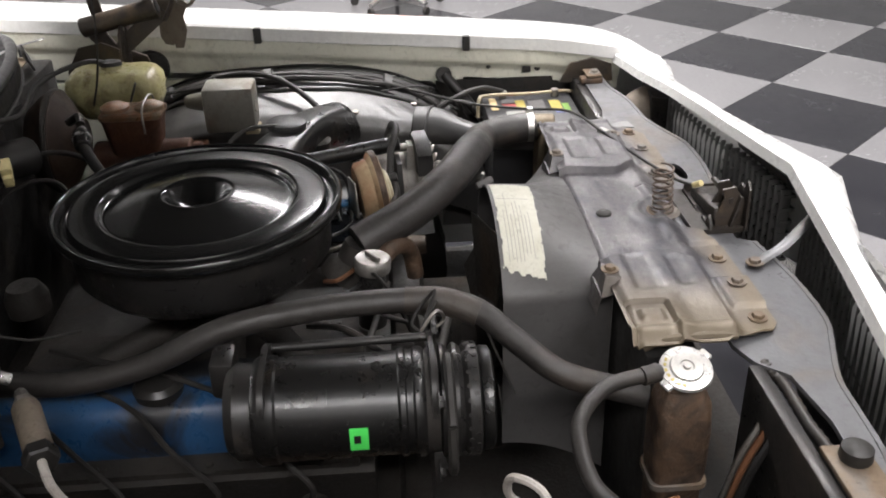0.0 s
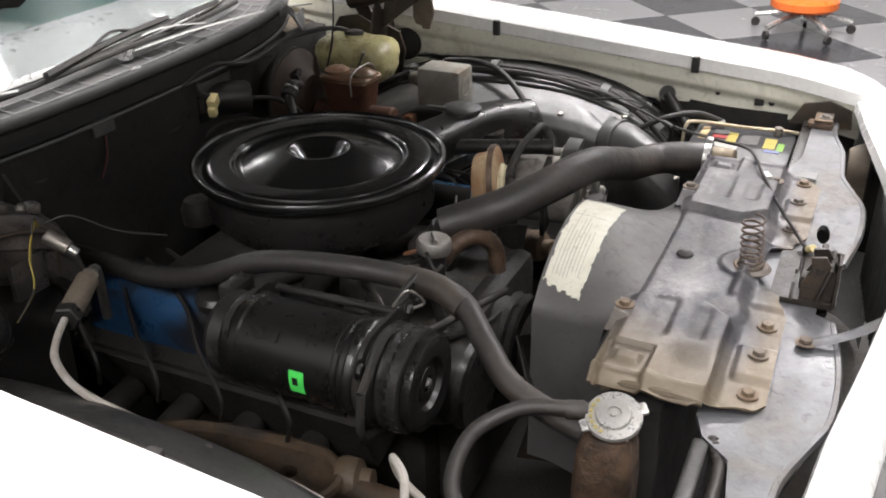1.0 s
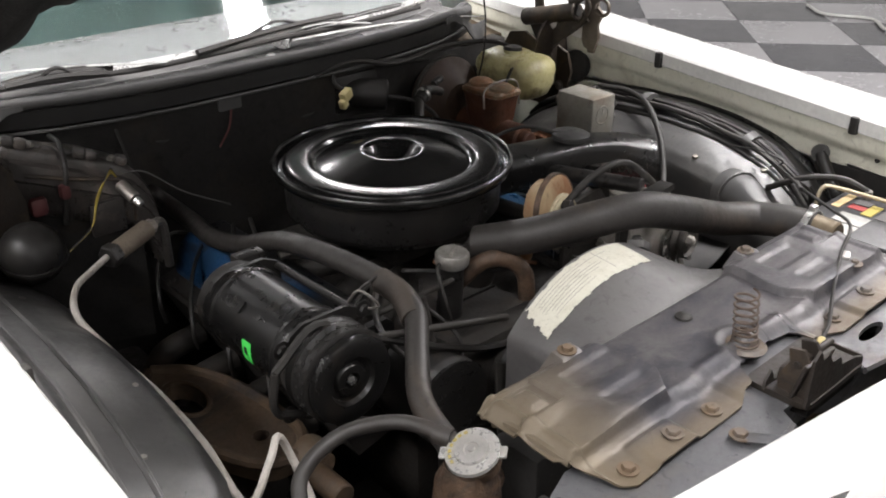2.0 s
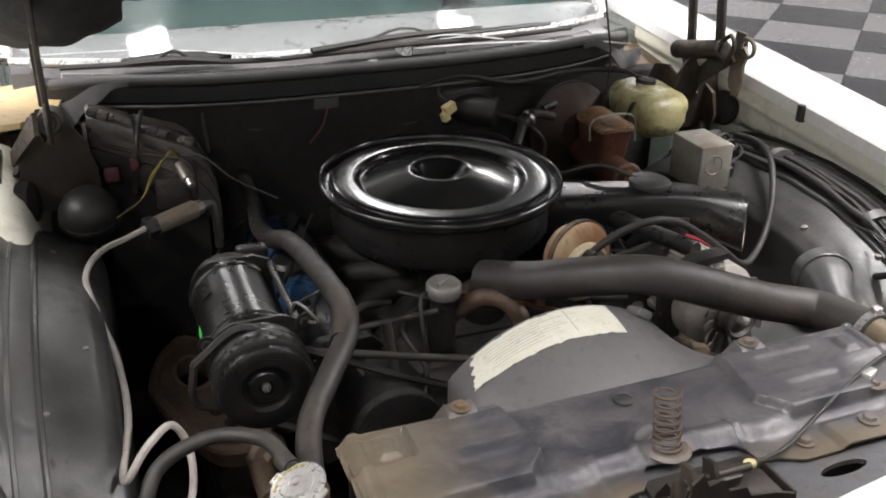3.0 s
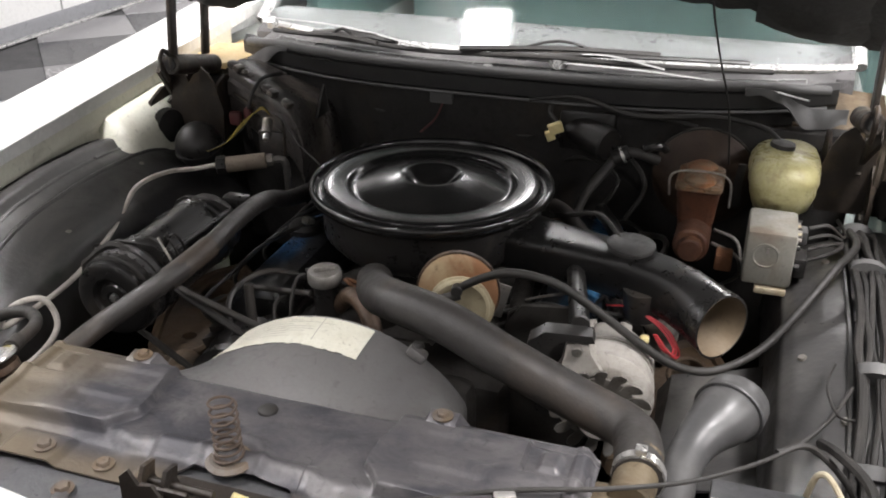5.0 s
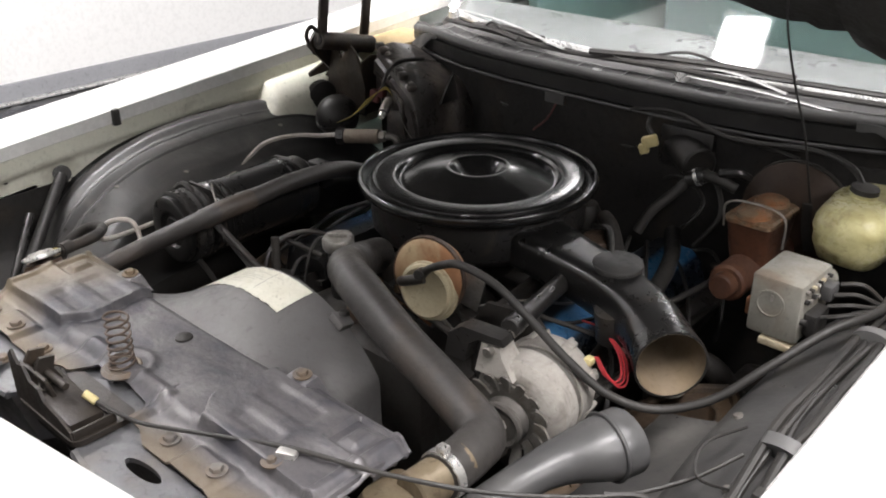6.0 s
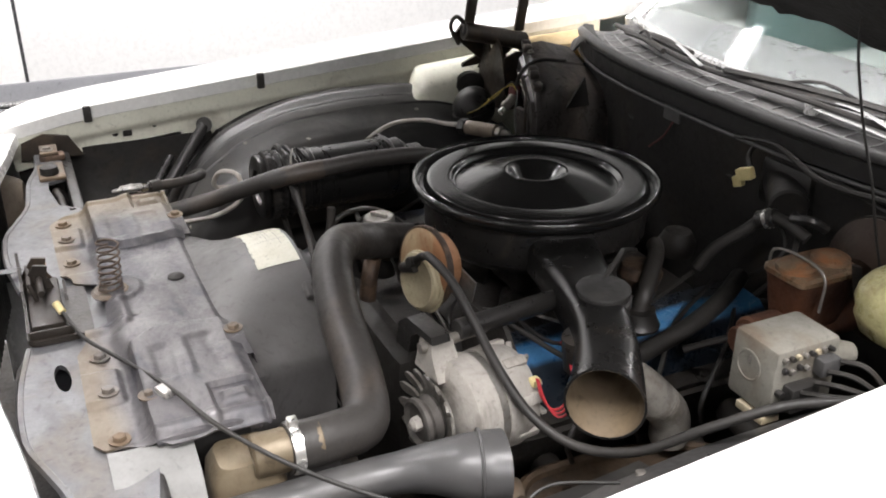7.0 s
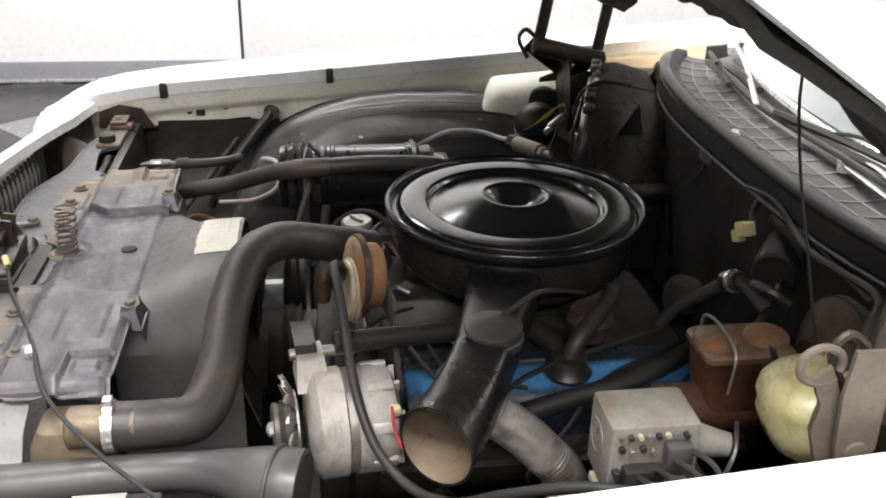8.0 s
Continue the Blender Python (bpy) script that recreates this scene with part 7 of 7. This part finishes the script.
def control_arm(s):
    t = thing("control_arm", (s * 0.5, 0.5, 0.5), "brown painted upper suspension control arm", "control arm", "control arms")
    rim = smooth_line([Vector((x, y, 0)) for x, y in ((0.478, 0.88), (0.425, 0.83), (0.392, 0.74), (0.380, 0.62), (0.385, 0.56), (0.42, 0.525), (0.47, 0.535), (0.505, 0.60), (0.53, 0.665), (0.545, 0.72), (0.54, 0.77), (0.52, 0.83), (0.485, 0.878))], 3)
    part("arm", plate([(s * p.x, p.y) for p in rim], 0.600, 0.632, [ell(s * 0.475, 0.765, 0.030, 0.052, 20), ell(s * 0.435, 0.60, 0.014, 0.014, 12)]), ARM_BROWN, t, smooth=30)
    part("rolled_edge", tube([(s * p.x, p.y, 0.632) for p in rim], 0.010, 8, 1), ARM_BROWN, t)
    part("hole_lip", tube([(x, y, 0.632) for x, y in ell(s * 0.475, 0.765, 0.033, 0.055, 24) + [(s * 0.475 + 0.033, 0.765)]], 0.005, 8, 1), ARM_BROWN, t)
    part("bushing", lathe([(0, 0), (0.032, 0), (0.034, 0.01), (0.03, 0.03), (0.018, 0.034), (0.016, 0.05), (0, 0.05)], (s * 0.40, 0.535, 0.615), (s * -0.2, -1, 0.1), 20), RUST_FLANGE, t)
    part("cross_shaft", rod((s * 0.41, 0.42, 0.61), (s * 0.41, 0.80, 0.61), 0.02, 14), ARM_BROWN, t)
    part("frame_rail", box((s * 0.42, 0.55, 0.42), (0.10, 1.3, 0.16), 0.02), DARK_GRIME, t)
    return t


for s in (-1, 1):
    control_arm(s)
ps = thing("power_steering_pump", (0.15, 0.45, 0.55), "dark power steering pump low at the engine front", "pump")
part("can", lathe([(0, 0), (0.07, 0), (0.075, 0.05), (0.06, 0.09), (0, 0.09)], (-0.22, 0.50, 0.70), (0, -1, 0), 26), BLACK_METAL, ps)
part("pulley", lathe([(0, 0), (0.07, 0), (0.065, 0.01), (0.07, 0.02), (0, 0.02)], (-0.22, 0.41, 0.70), (0, -1, 0), 28), BLACK_METAL, ps)
for p, q, r in (((-0.28, 0.54, 0.80), (-0.12, 0.50, 0.832), 0.005), ((-0.215, 0.47, 0.85), (-0.20, 0.45, 0.72), 0.008), ((0.03, 0.50, 0.83), (0.22, 0.50, 0.79), 0.006)):
    solo("link_rod", rod(p, q, r, 10), DARK_GRIME, p, "dark oily bracket rod at the engine front", "link rod", "engine bracket rods")
for k, pts in enumerate((((0.16, 0.58, 0.80), (0.24, 0.60, 0.825), (0.30, 0.64, 0.80), (0.33, 0.74, 0.79)), ((0.15, 0.60, 0.79), (0.22, 0.63, 0.815), (0.27, 0.70, 0.80), (0.26, 0.78, 0.79)), ((0.17, 0.56, 0.79), (0.26, 0.57, 0.835), (0.36, 0.62, 0.815), (0.40, 0.70, 0.76)), ((-0.16, 0.62, 0.79), (-0.23, 0.56, 0.825), (-0.27, 0.50, 0.80), (-0.24, 0.45, 0.74)), ((-0.12, 0.58, 0.80), (-0.18, 0.50, 0.81), (-0.16, 0.44, 0.76), (-0.20, 0.40, 0.68)), ((0.31, 1.02, 0.80), (0.34, 1.05, 0.86), (0.30, 1.10, 0.90), (0.22, 1.16, 0.91)), ((0.24, 1.04, 0.78), (0.28, 1.10, 0.85), (0.20, 1.15, 0.87), (0.12, 1.18, 0.83)), ((0.36, 0.84, 0.77), (0.40, 0.90, 0.80), (0.39, 0.98, 0.79), (0.34, 1.05, 0.76)))):
    solo("vacuum_tube", tube(pts, (0.0032, 0.0026, 0.004, 0.005, 0.0035, 0.005, 0.0042, 0.006)[k], 8, 6), (RUBBER, DULL_STEEL, RUBBER, RUBBER_GREY, RUBBER, RUBBER, RUBBER, RUBBER_GREY)[k], pts[0], "thin black vacuum tube winding over the grimy engine", "tube", "vacuum tubes")
solo("strut_link", rod((-0.35, 0.44, 0.845), (-0.10, 0.40, 0.80), 0.006, 10), DARK_GRIME, (-0.35, 0.44, 0.80), "thin dark steel link rod across the engine front", "link rod")
ut = thing("undertray", (0, 0.6, 0.28), "grimy dark undertray and frame rails shadowed below the engine", "undertray")
part("panel", box((0, 0.75, 0.30), (1.88, 1.9, 0.03), 0.004), DARK_GRIME, ut)
part("crossmember", box((0, 0.72, 0.365), (0.96, 0.20, 0.09), 0.02), DARK_GRIME, ut, "oily front crossmember")
for s in (-1, 1):
    part("frame_rail", box((s * 0.43, 0.62, 0.37), (0.09, 1.3, 0.11), 0.012), DARK_GRIME, ut, "dark frame rail")
for s in (-1, 1):
    w = thing("wheel", (s * 0.80, 0.70, 0.0), "black front tyre on a steel wheel under the fender", "wheel", "front wheels")
    part("tyre", lathe([(0.20, -0.09), (0.30, -0.10), (0.345, -0.07), (0.35, 0.0), (0.345, 0.07), (0.30, 0.10), (0.20, 0.09)], (s * 0.83, 0.70, 0.35), (1, 0, 0), 40), RUBBER, w)
    part("rim", lathe([(0, -0.03), (0.10, -0.03), (0.20, 0.0), (0.205, 0.07), (0.19, 0.07), (0.18, -0.02), (0, 0.0)], (s * 0.83, 0.70, 0.35), (s, 0, 0), 32), CHROME, w)

# ---------------------------------------------------------------- beyond the car
st = thing("rolling_stool", (4.88, 0.38, 0.0), "orange shop stool on a silver wheeled base", "stool")
part("seat", lathe([(0, 0.15), (0.17, 0.15), (0.20, 0.17), (0.20, 0.21), (0.17, 0.23), (0, 0.225)], (4.88, 0.38, 0), (0, 0, 1), 32), ORANGE, st, "orange round seat")
part("post", rod((4.88, 0.38, 0.08), (4.88, 0.38, 0.16), 0.03, 16), CHROME, st)
for k in range(5):
    a = 2 * math.pi * k / 5
    part("leg", tube([(4.88, 0.38, 0.12), (4.88 + 0.15 * math.cos(a), 0.38 + 0.15 * math.sin(a), 0.11), (4.88 + 0.30 * math.cos(a), 0.38 + 0.30 * math.sin(a), 0.075)], 0.016, 8, 4), CHROME, st)
    part("caster", lathe([(0, -0.012), (0.026, -0.012), (0.028, 0), (0.026, 0.012), (0, 0.012)], (4.88 + 0.30 * math.cos(a), 0.38 + 0.30 * math.sin(a), 0.030), (math.sin(a), math.cos(a), 0), 16), RUBBER, st)
ch = thing("white_air_hose", (5.0, 2.5, 0.0), "white hose lying in loops on the floor", "hose")
part("hose", tube([(5.9, 3.0, 0.012), (5.7, 2.75, 0.012), (5.8, 2.45, 0.012), (5.55, 2.2, 0.012), (5.75, 1.9, 0.012), (6.2, 2.0, 0.012), (6.6, 2.4, 0.012)], 0.012, 8, 6), LABEL_WHITE, ch)

# ---------------------------------------------------------------- wall panels and floor tiles
for y in (-4.86, 0.03, 4.92):
    ob = new("panel", finish(box((RX0 + 0.006, y + 2.445, 1.855), (0.014, 4.872, 3.49), 0.003), "panel", WALL_WHITE, Vector((WALLS["wall_west"].location)), 40))
    ob.parent = WALLS["wall_west"]
TS, TA = 0.655, radians(-47.4)
ca, sa = math.cos(TA), math.sin(TA)
O = Vector((-0.12, 0.075, 0))
tile_meshes = []
for m in (TILE_WHITE, TILE_DARK):
    tile_meshes.append(finish(box((0, 0, -0.004), (TS - 0.003, TS - 0.003, 0.008), 0.0012, None, 1), "tile", m, Vector((0, 0, 0)), 0))
for i in range(-22, 23):
    for j in range(-22, 23):
        u, v = (i + 0.5) * TS, (j + 0.5) * TS
        x, y = O.x + ca * u - sa * v, O.y + sa * u + ca * v
        if RX0 + 0.2 < x < RX1 - 0.2 and RY0 + 1.5 < y < RY1 - 0.3 and (abs(x) > 1.0 or y < -0.4 or y > 4):
            ob = new("tile", tile_meshes[(i + j) % 2])
            ob.parent = FLOOR
            ob.matrix_local = Matrix.Translation((x, y, 0)) @ Matrix.Rotation(TA, 4, "Z")
